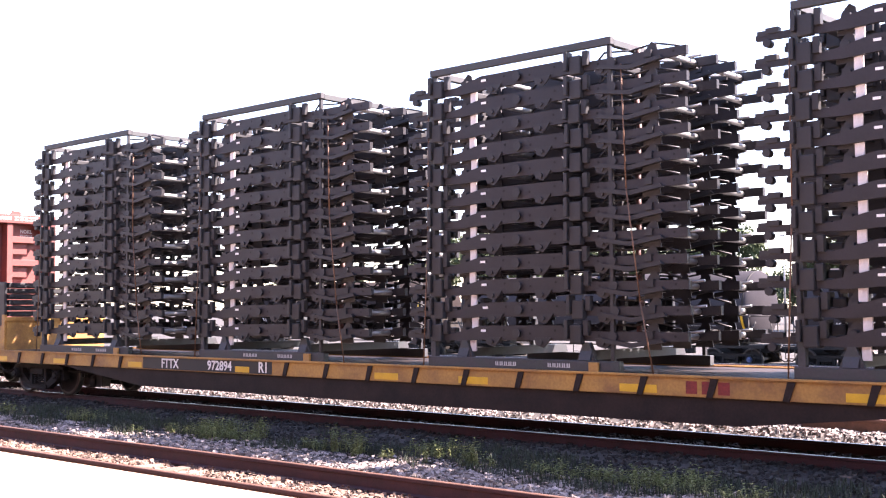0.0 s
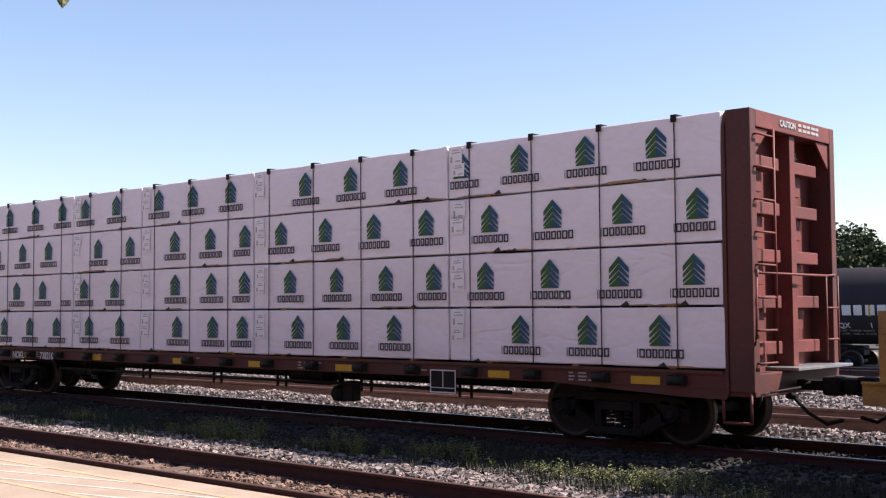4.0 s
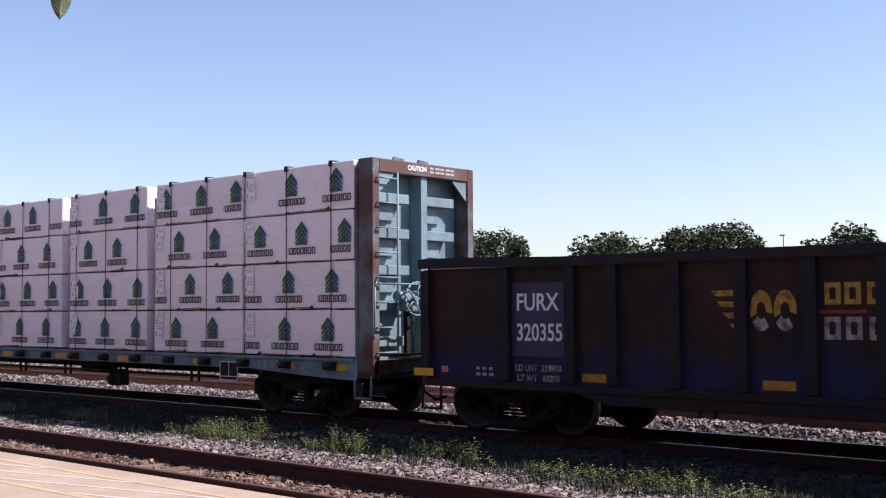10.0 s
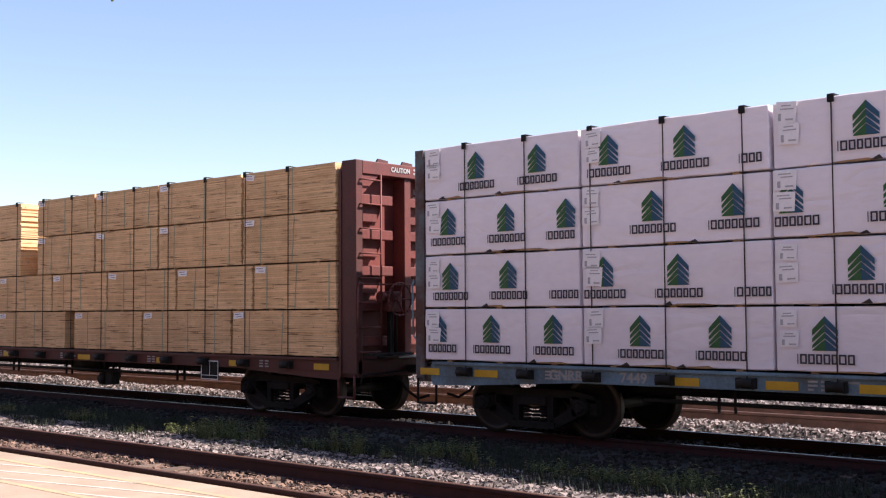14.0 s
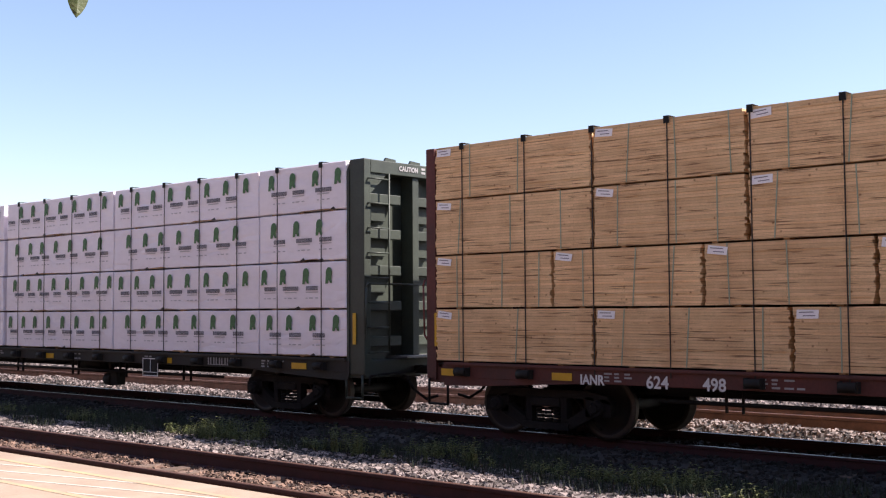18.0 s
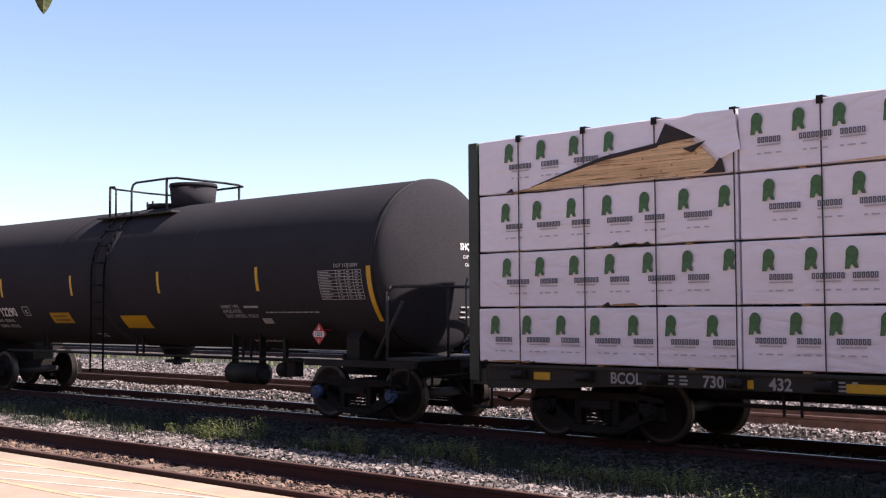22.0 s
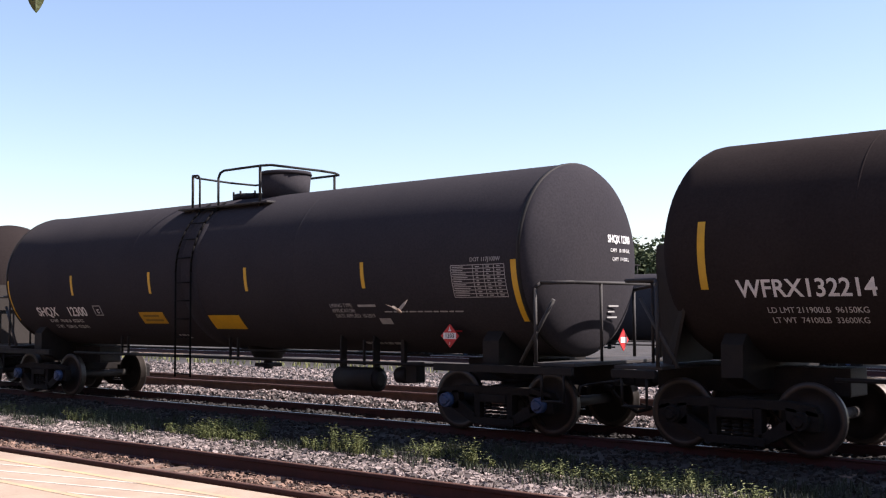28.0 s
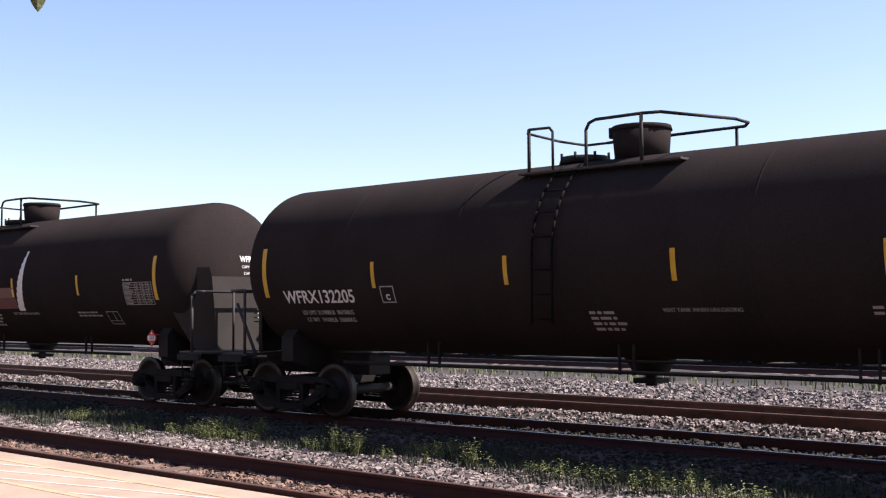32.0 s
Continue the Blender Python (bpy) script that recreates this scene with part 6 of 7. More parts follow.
            part("emblem_letter", bm, m_, car, "faded yellow and white company emblem")
    for xs_, z, h, m_ in (((-61.28, -61.03, -60.75, -60.34, -60.05, -59.82, -59.58), 2.075, 0.27, M_FADEYEL),
                          ((-61.29, -61.02, -60.73, -60.33, -60.06, -59.82, -59.53, -59.23, -59.03, -58.75), 1.65, 0.28, M_FADEWHITE)):
        for k, xa in enumerate(xs_):
            bm = bmesh.new()
            open_box(bm, 0.0, 0.07 if xa == -59.23 else 0.205, h, 0.062)
            part("worn_letter_box", bm, m_, car, "worn painted letter as an open box").location = (xa - c, y, z)
    for xa, xb in ((-59.56, -58.8), (-60.68, -59.74), (-61.6, -60.86)):
        part("stripe", plate(xa - c, xb - c, 1.83, 1.875, y, 0.003), M_FADERED, car, "faded red stripe")
    bm = bmesh.new()
    xx = -53.95 - c - 0.75
    for a0, a1, b0, b1 in ((0, 0.55, 1.42, 1.445), (0, 0.55, 1.06, 1.085), (0, 0.025, 1.086, 1.419), (0.525, 0.55, 1.086, 1.419), (0.27, 0.285, 1.15, 1.419), (0.026, 0.524, 1.13, 1.148)):
        box(bm, xx + a0, xx + a1, y - 0.003, y, b0, b1)
    part("date_panel", bm, M_FADEWHITE, car, "white ruled test-date panel")
    rnd = random.Random(77)
    for xa, z in ((-55.3, 1.25), (-57.2, 0.98), (-60.2, 1.2), (-53.6, 1.0), (-67.0, 0.98)):
        for r_ in range(2):
            bm = bmesh.new()
            for i in range(3):
                box(bm, xa - c + i * 0.13, xa - c + i * 0.13 + rnd.uniform(0.06, 0.1), y - 0.003, y, z - r_ * 0.09, z - r_ * 0.09 + 0.045)
            part("stencil_line", bm, M_STENCIL_DIM, car)
    # scrap showing over the rim
    for xa, w, h, tilt in ((-58.55, 0.28, 0.3, 0.4), (-54.2, 0.9, 0.25, 0.12), (-52.6, 0.25, 0.3, 0.8)):
        bm = bmesh.new()
        box(bm, -w / 2, w / 2, -0.06, 0.06, 0, h, 0.01)
        sc = part("scrap_piece", bm, M_GONRIB, car, "scrap metal showing above the rim")
        sc.location = (xa - c, -1.2 if xa > -58 else 0.2, 2.41)
        sc.rotation_euler = (0.1, tilt, 0.3)
    return ride(car, c)


gondola(-52.15, -68.12)

# ---------- flat car with stacked truck frames ----------
M_FLATYEL = mat("flat_car_yellow_paint", (0.38, 0.20, 0.045), 0.6, 0, 0.35, 1.5, 25, 0.1, second=(0.19, 0.09, 0.03), cover=0.44)
M_FLATDARK = mat("dark_brown_sill_steel", (0.016, 0.0105, 0.009), 0.75, 0, 0.4, 1.5, 25, 0.15, second=(0.026, 0.015, 0.012), spec=0.25)
M_FLATBLACK = mat("black_number_field", (0.011, 0.011, 0.013), 0.6, 0, 0.2, 3, 40, 0.05)
M_FRAME = mat("chassis_dark_primer", (0.021, 0.018, 0.021), 0.55, 0.0, 0.35, 3, 30, 0.1, second=(0.015, 0.0135, 0.0155), spec=0.35)
M_FRAMEDARK = mat("chassis_bracket_black", (0.014, 0.013, 0.015), 0.6, 0.0, 0.3, 4, 30, 0.1)
M_RACK = mat("rack_grey_paint", (0.036, 0.032, 0.036), 0.65, 0.0, 0.3, 3, 30, 0.1, second=(0.024, 0.03, 0.03))
M_BLOCK = mat("pale_spacer_block", (0.58, 0.55, 0.55), 0.7, 0, 0.15, 6, 40, 0.1)
M_CHAIN = mat("orange_tie_chain", (0.16, 0.08, 0.045), 0.6, 0.2, 0.3, 8, 60, 0.2)
M_REDPART = mat("dark_red_bracket", (0.06, 0.018, 0.014), 0.6, 0, 0.3, 8, 40, 0.1)


def flat_car(x0, x1):
    c, half = (x0 + x1) / 2, (x0 - x1) / 2
    car = thing("flat_car", "long yellow flat car with a black number field", "freight car")
    bm = bmesh.new()
    box(bm, -half, half, -1.38, 1.38, 0.92, 0.98, 0.01)
    part("deck", bm, M_FLATDARK, car)
    for y in (-1, 1):
        bm = bmesh.new()
        box(bm, -half, half, y * 1.40, y * 1.36, 0.72, 1.0, 0.01)
        box(bm, -half, half, y * 1.44, y * 1.402, 0.975, 1.01, 0.008)
        part("side_sill", bm, M_FLATYEL, car, "yellow painted side sill")
    part("number_field", plate(-20.7 - c, -16.55 - c, 0.735, 0.968, -1.4, 0.003), M_FLATBLACK, car, "black number field")
    for k in range(25):
        xx = -half + 0.7 + k * (2 * half - 1.4) / 24
        if -20.8 < xx + c < -16.4:
            continue
        bm = bmesh.new()
        prism(bm, [(-0.09, 0.72), (0.0, 0.72), (0.09, 0.968), (-0.02, 0.968)], -1.425, -1.4035)
        p = part("stake_pocket", bm, M_FLATDARK, car)
        p.location.x = xx
    bm = bmesh.new()
    prism(bm, [(-half + 3.6, 0.72), (half - 3.6, 0.72), (half - 4.4, 0.62), (half - 6.8, 0.36), (-half + 6.8, 0.36), (-half + 4.4, 0.62)], -1.36, -1.30)
    part("fish_belly_sill", bm, M_FLATDARK, car, "deep dark brown sill below the deck")
    bm = bmesh.new()
    box(bm, -half + 0.1, half - 0.1, -0.35, 0.35, 0.55, 0.92, 0.02)
    part("centre_sill", bm, M_FLATDARK, car)
    stencil(car, "FTTX", 0.26, -19.75 - c, -1.4045, 0.85, None, 0.95)
    stencil(car, "972894", 0.25, -18.12 - c, -1.4045, 0.85, None, 1.02)
    stencil(car, "R1", 0.28, -16.8 - c, -1.4045, 0.85, None, 0.95)
    for xr, w in ((-26.75, 0.65), (-24.0, 0.55), (-21.0, 0.5), (-17.42, 0.42), (-13.6, 0.55), (-11.7, 0.6), (-8.7, 0.6), (-5.5, 0.5), (-2.5, 0.5)):
        part("reflector", plate(xr - c - w / 2, xr - c + w / 2, 0.75, 0.86, -1.4045 if w == 0.42 else -1.4015, 0.004), M_YELLOW, car, "bright yellow reflector plate")
    for k in range(3):
        part("company_mark", plate(-7.95 + k * 0.24 - c, -7.78 + k * 0.24 - c, 0.76, 0.93, -1.4015, 0.003), M_FADERED, car, "faded red company mark")
    for s in (-1, 1):
        truck(car, s * (half - 2.15))
    couplers(car, half)
    uncoupling_lever(car, half)
    underframe_gear(car, -half + 0.8, -half + 4.6, -1.0, 0.55, 31, 3)
    # yellow end frame with stacked dark panels
    for s in (-1, 1):
        e = part("end_frame", box(bmesh.new(), s * (half - 0.98), s * (half - 0.92), -1.32, 1.32, 1.0, 1.78), M_FLATYEL, car, "yellow steel end frame")
        bm = bmesh.new()
        box(bm, s * (half - 1.02), s * (half - 0.88), -1.36, 1.36, 1.70, 1.80, 0.01)
        part("top_rail", bm, M_FLATYEL, e)
        for y in (-1, 1):
            bm = bmesh.new()
            xa, xb = s * (half - 0.20), s * (half - 0.96)
            box(bm, min(xa, xb), max(xa, xb), y * 1.37, y * 1.31, 1.0, 1.58, 0.01)
            box(bm, min(xa, xb), min(xa, xb) + 0.14, y * 1.372, y * 1.308, 1.581, 1.86, 0.01)
            box(bm, max(xa, xb) - 0.14, max(xa, xb), y * 1.372, y * 1.308, 1.581, 1.86, 0.01)
            part("side_bracket", bm, M_FLATYEL, e)
            bm = bmesh.new()
            box(bm, min(xa, xb) + 0.15, max(xa, xb) - 0.15, y * 1.30, y * 1.22, 1.60, 2.66, 0.03)
            part("dark_post", bm, M_FRAMEDARK, e)
        for k in range(4):
            bm = bmesh.new()
            box(bm, s * (half - 0.92), s * (half - 0.90), -1.0 + k * 0.55, -0.93 + k * 0.55, 1.02, 1.12)
            part("foot_slot", bm, M_BLACK, e)
    for k in range(6):
        bm = bmesh.new()
        z = 1.82 + k * 0.14
        box(bm, -half + 0.30, -half + 0.85, -1.2, 1.2, z, z + 0.122, 0.015)
        box(bm, -half + 0.86, -half + 0.89, -1.1, 1.1, z + 0.02, z + 0.06)
        part("stacked_panel", bm, M_FRAMEDARK, car, "dark stacked steel panel")
    ride(car, c)


flat_car(-0.4, -27.6)


def chassis_parts():
    """Meshes of one truck frame, front horn at x = -0.35, rear end at 4.65."""
    out = {}
    out["side_rail"] = finish(prism(bmesh.new(), [(-0.58, 0.03), (-0.58, 0.10), (0.0, 0.12), (0.35, 0.10), (0.62, 0.15), (0.98, 0.235), (2.55, 0.245), (2.60, 0.17), (3.1, 0.16), (4.65, 0.16), (4.65, 0.03), (3.1, 0.03), (2.60, 0.03), (2.55, 0.02), (0.98, 0.015), (0.62, -0.01), (0.35, 0.0), (0.0, 0.02)], -0.035, 0.035), "side_rail", M_FRAME)
    bm = bmesh.new()
    box(bm, -0.06, 0.06, -0.42, 0.42, 0.03, 0.13, 0.015)
    out["cross_member"] = finish(bm, "cross_member", M_FRAMEDARK)
    bm = bmesh.new()
    cyl(bm, (0, -0.42, 0.08), (0, 0.42, 0.08), 0.045, seg=10)
    out["cross_tube"] = finish(bm, "cross_tube", M_GREYSTEEL)
    bm = bmesh.new()
    box(bm, -0.10, 0.10, -0.10, 0.02, -0.02, 0.26, 0.02)
    box(bm, -0.17, -0.11, -0.14, 0.02, 0.05, 0.33, 0.01)
    box(bm, 0.11, 0.20, -0.06, 0.03, 0.10, 0.32, 0.01)
    out["spring_bracket"] = finish(bm, "spring_bracket", M_FRAMEDARK)
    bm = bmesh.new()
    prism(bm, [(-0.16, 0.02), (-0.12, -0.09), (0.02, -0.13), (0.10, -0.06), (0.16, 0.02)], -0.06, -0.036)
    cyl(bm, (-0.02, -0.085, -0.05), (-0.02, -0.058, -0.05), 0.035, seg=8)
    out["rail_hanger"] = finish(bm, "rail_hanger", M_FRAMEDARK)
    bm = bmesh.new()
    cyl(bm, (0, -0.0375, 0), (0, -0.034, 0), 0.02, seg=8)
    out["rail_hole"] = finish(bm, "rail_hole", M_BLACK)
    bm = bmesh.new()
    cyl(bm, (0, -0.06, 0), (0, 0.06, 0), 0.055, seg=12)
    box(bm, -0.14, 0.03, -0.04, 0.04, 0.10, 0.17)
    box(bm, -0.02, 0.16, -0.05, 0.05, 0.12, 0.20, 0.01)
    out["horn_mount"] = finish(bm, "horn_mount", M_FRAMEDARK)
    bm = bmesh.new()
    cyl(bm, (0, -0.055, 0), (0, 0.0, 0), 0.075, 0.06, 12)
    out["body_mount"] = finish(bm, "body_mount", M_FRAMEDARK)
    bm = bmesh.new()
    pipe(bm, [(0, -0.2, 0.05), (0.5, 0.05, 0.16), (1.1, 0.2, 0.12), (1.5, 0.25, 0.16)], 0.022, 6)
    out["brake_line"] = finish(bm, "brake_line", M_GREYSTEEL)
    bm = bmesh.new()
    prism(bm, [(-0.55, 0.04), (-0.5, 0.09), (0.0, 0.02), (0.5, 0.09), (0.55, 0.04), (0.0, -0.045)], -0.045, 0.045)
    out["leaf_spring"] = finish(bm, "leaf_spring", M_FRAMEDARK)
    bm = bmesh.new()
    pipe(bm, [(0, 0, 0.10), (0.25, -0.06, 0.27), (0.7, -0.03, 0.24), (1.05, 0.02, 0.30), (1.45, 0.0, 0.20)], 0.016, 5)
    out["wiring_hose"] = finish(bm, "wiring_hose", M_FRAMEDARK)
    bm = bmesh.new()
    prism(bm, [(-0.14, -0.06), (0.16, -0.06), (0.10, 0.28), (0.02, 0.33), (-0.08, 0.22)], -0.012, 0.012)
    box(bm, -0.05, 0.06, -0.09, 0.09, 0.10, 0.20)
    out["shock_tower"] = finish(bm, "shock_tower", M_FRAMEDARK)
    bm = bmesh.new()
    cyl(bm, (0, 0, 0.06), (0, 0, 0.26), 0.05, 0.035, 8)
    out["red_bracket"] = finish(bm, "red_bracket", M_REDPART)
    bm = bmesh.new()
    box(bm, -0.06, 0.06, -0.005, 0.03, -0.17, 0.05, 0.008)
    out["spacer_block"] = finish(bm, "spacer_block", M_BLOCK)
    bm = bmesh.new()
    box(bm, -0.03, 0.07, -0.004, 0, 0, 0.035)
    out["paper_label"] = finish(bm, "paper_label", M_WHITE)
    return out


CH = chassis_parts()


def chassis(far):
    f = thing("truck_chassis", "dark steel truck chassis frame stacked on others", "truck chassis", "chassis frames stacked on the flat car")
    for s in (-1, 1):
        part("side_rail", CH["side_rail"], None, f).location = (0, s * 0.42, 0)
        m = part("horn_mount", CH["horn_mount"], None, f)
        m.location = (-0.42, s * 0.42, -0.02)
        part("spring_bracket", CH["spring_bracket"], None, f).location = (2.85, s * 0.46, 0)
        part("spring_bracket", CH["spring_bracket"], None, f).location = (0.12, s * 0.44, 0)
    for x in (0.35, 2.3, 3.35):
        part("cross_member", CH["cross_member"], None, f).location = (x, 0, 0)
    for x in (1.35, 4.3):
        part("cross_tube", CH["cross_tube"], None, f, "bare metal cross tube").location = (x, 0, 0)
    part("body_mount", CH["body_mount"], None, f).location = (1.72, -0.45, 0.12)
    part("brake_line", CH["brake_line"], None, f, "bare metal brake line").location = (3.0, 0, 0)
    if not far:
        for x in (1.25, 2.2, 3.3):
            part("rail_hanger", CH["rail_hanger"], None, f).location = (x, -0.42, 0.04)
        for x, z in ((1.1, 0.16), (1.45, 0.17), (1.95, 0.12), (2.42, 0.17), (3.2, 0.10), (4.45, 0.10)):
            part("rail_hole", CH["rail_hole"], None, f).location = (x, -0.42, z)
    for s in (-1, 1):
        part("shock_tower", CH["shock_tower"], None, f).location = (0.62, s * 0.36, 0)
        part("shock_tower", CH["shock_tower"], None, f).location = (4.05, s * 0.40, -0.03)
        part("leaf_spring", CH["leaf_spring"], None, f).location = (3.75, s * 0.47, -0.02)
    part("wiring_hose", CH["wiring_hose"], None, f).location = (3.0, -0.30, 0)
    part("wiring_hose", CH["wiring_hose"], None, f).location = (1.5, 0.2, -0.06)
    if not far:
        part("body_mount", CH["body_mount"], None, f).location = (3.45, -0.44, 0.09)
        part("red_bracket", CH["red_bracket"], None, f, "dark red bracket").location = (3.75, -0.25, 0.02)
        part("spacer_block", CH["spacer_block"], None, f, "pale spacer block between the frames").location = (0.78, -0.40, 0.0)
        part("paper_label", CH["paper_label"], None, f, "small white paper label").location = (1.02, -0.456, 0.14)
    return f


def rack(xl):
    r = thing("shipping_rack", "grey steel rack that holds stacked chassis frames", "shipping rack", "racks on the flat car")
    for x in (0.0, 3.42):
        for y in (-1.30, 1.30):
            bm = bmesh.new()
            w = 0.05 if x == 0 else 0.03
            box(bm, x - w, x + w, y - w, y + w, 1.0, 5.70, 0.008)
            part("post", bm, M_RACK if x == 0 else M_FRAMEDARK, r)
        bm = bmesh.new()
        box(bm, x - 0.05, x + 0.05, -1.25, 1.25, 5.70, 5.80, 0.008)
        part("cross_beam", bm, M_RACK, r)
    for y in (-1.30, 1.30):
        bm = bmesh.new()
        box(bm, -0.05, 3.47, y - 0.045, y + 0.045, 5.71, 5.82, 0.008)
        part("top_rail", bm, M_RACK, r)
        bm = bmesh.new()
        box(bm, -0.1, 3.55, y - 0.06, y + 0.06, 1.0, 1.16, 0.01)
        part("skid", bm, M_RACK, r)
    for x in (0.62, 2.95):
        bm = bmesh.new()
        prism_x(bm, [(-1.36, 1.165), (1.36, 1.165), (1.3, 1.30), (-1.3, 1.30)], x - 0.10, x + 0.10)
        prism(bm, [(x - 0.16, 1.165), (x + 0.16, 1.165), (x + 0.05, 1.42), (x - 0.05, 1.42)], -1.30, -1.22)
        part("saddle", bm, M_RACK, r)
    for x in (1.3, 2.3):
        part("stencil_strip", finish(bar_run(10, 0.036, 0.05, 0.06, 0.022, base=0.006), "stencil_strip", M_STENCIL_DIM), None, r).location = (x + 0.2, -1.3605, 1.08)
    bm = bmesh.new()
    box(bm, 3.06, 3.22, -1.41, -1.365, 1.0, 1.14, 0.006)
    part("pocket_plate", bm, M_FLATYEL, r)
    for pts in ([(3.62, -1.32, 5.4), (3.72, -1.38, 3.6), (3.95, -1.42, 2.0), (4.15, -1.43, 1.0)], [(-0.08, -1.34, 5.2), (-0.06, -1.4, 3.2), (-0.15, -1.42, 1.0)]):
        bm = bmesh.new()
        pipe(bm, [Vector(p) for p in pts], 0.012, 5)
        part("tie_chain", bm, M_CHAIN, r, "orange tie-down chain")
    ride(r, xl)


for _i, _xl in enumerate((-24.87, -18.74, -12.58, -6.33)):
    rack(_xl)
    for _k in range(12):
        for _j, _y in enumerate((-0.84, 0.60)):
            _rn = random.Random(_i * 100 + _k * 2 + _j)
            ride(chassis(_j == 1), _xl + _rn.uniform(-0.03, 0.03), YC + _y, 1.42 + _k * 0.358)


# ---------- platform paint ----------
M_LINEY = mat("platform_yellow_line", (0.46, 0.345, 0.19), 0.8, 0, 0.15, 3, 40, 0.1, second=(0.38, 0.29, 0.19))
M_LINEW = mat("platform_pale_line", (0.56, 0.50, 0.42), 0.8, 0, 0.12, 3, 40, 0.1)
for _y in (7.92, 6.90):
    bm = bmesh.new()
    box(bm, -120, 6, _y - 0.05, _y + 0.05, -0.131, -0.126)
    single("platform_line", bm, M_LINEY, "yellow safety line painted on the platform", "painted line", "platform lines", kind="structure")
for _k in range(18):
    bm = bmesh.new()
    _x = -34 + _k * 2.0
    bm.verts.ensure_lookup_table()
    _v = [bm.verts.new(p) for p in ((_x, 6.96, -0.126), (_x + 0.22, 6.96, -0.126), (_x + 4.1, 7.86, -0.126), (_x + 3.88, 7.86, -0.126))]
    bm.faces.new(_v)
    _g = bmesh.ops.extrude_face_region(bm, geom=bm.faces[:])
    for _q in _g["geom"]:
        if isinstance(_q, bmesh.types.BMVert):
            _q.co.z -= 0.006
    bmesh.ops.recalc_face_normals(bm, faces=bm.faces)
    single("platform_line", bm, M_LINEW, "pale diagonal line painted on the platform", "painted line", "platform lines", kind="structure")

# ---------- ties ----------
_b = bmesh.new()
box(_b, -0.115, 0.115, -1.3, 1.3, -0.16, 0.0, 0.012)
ME_TIE = finish(_b, "tie", M_TIE)
_b = bmesh.new()
box(_b, -0.09, 0.09, -0.13, 0.13, 0.0, 0.018, 0.004)
for _x, _y in ((-0.05, -0.09), (0.05, 0.09), (0.05, -0.09)):
    box(_b, _x - 0.012, _x + 0.012, _y - 0.012, _y + 0.012, 0.018, 0.045)
ME_TIEPLATE = finish(_b, "tie_plate", M_HEADRUST)
for _t, (_x0, _x1, _top) in zip(TRACKS, ((-46, 3, -0.352), (-46, 3, -0.168), (-50, -2, -0.172), (-60, 0, -0.172), (-60, 0, -0.9))):
    _n = int((_x1 - _x0) / 0.55)
    for _k in range(_n):
        _rn = random.Random(_k * 7 + int(_x0))
        _o = part("tie", ME_TIE, None, _t)
        _o.location = (_x0 + _k * 0.55 + _rn.uniform(-0.03, 0.03), _rn.uniform(-0.04, 0.04), _top - _t.location.z + _rn.uniform(-0.012, 0.004))
        if _t is TRACKS[0] and _x0 + _k * 0.55 > -26:
            for _s in (-1, 1):
                _p = part("tie_plate", ME_TIEPLATE, None, _o)
                _p.location = (0, _s * GAUGE / 2 - _o.location.y, -0.004)


# ---------- stones ----------
def stone_field(name, label, count, x0, x1, y0, y1, size, seed, material, bury=0.3, skip=()):
    rng = np.random.default_rng(seed)
    n = count
    # more stones close to the camera's side
    xs = x1 - (x1 - x0) * rng.random(n) ** 1.35
    ys = rng.uniform(y0, y1, n)
    for a, b in skip:
        keep = ~((ys > a) & (ys < b))
        xs, ys = xs[keep], ys[keep]
    n = len(xs)
    zs = np.array([ground_height(float(x), float(y)) for x, y in zip(xs, ys)])
    base = np.array([(-1, -1, -1), (1, -1, -1), (1, 1, -1), (-1, 1, -1), (-1, -1, 1), (1, -1, 1), (1, 1, 1), (-1, 1, 1)], float) * 0.5
    rad = size * rng.uniform(0.55, 1.35, (n, 1, 1))
    pts = base[None] * rng.uniform(0.6, 1.3, (n, 1, 3)) + rng.normal(0, 0.14, (n, 8, 3))
    a, b = rng.uniform(0, 6.28, n), rng.uniform(-0.6, 0.6, n)
    ca, sa, cb, sb = np.cos(a), np.sin(a), np.cos(b), np.sin(b)
    rot = np.zeros((n, 3, 3))
    rot[:, 0, 0], rot[:, 0, 1], rot[:, 1, 0], rot[:, 1, 1], rot[:, 2, 2] = ca, -sa, sa, ca, 1
    tilt = np.zeros((n, 3, 3))
    tilt[:, 0, 0], tilt[:, 0, 2], tilt[:, 2, 0], tilt[:, 2, 2], tilt[:, 1, 1] = cb, sb, -sb, cb, 1
    pts = np.einsum("nij,njk,nvk->nvi", rot, tilt, pts) * rad
    pts += np.stack([xs, ys, zs + size * bury * 0.6], 1)[:, None]
    quads = np.array([(0, 3, 2, 1), (4, 5, 6, 7), (0, 1, 5, 4), (1, 2, 6, 5), (2, 3, 7, 6), (3, 0, 4, 7)])
    faces = (quads[None] + (np.arange(n) * 8)[:, None, None]).reshape(-1, 4)
    me = bpy.data.meshes.new(name)
    me.from_pydata(pts.reshape(-1, 3).tolist(), [], faces.tolist())
    me.materials.append(material)
    tagged(new(name, me), label, "gravel", kind="stuff")


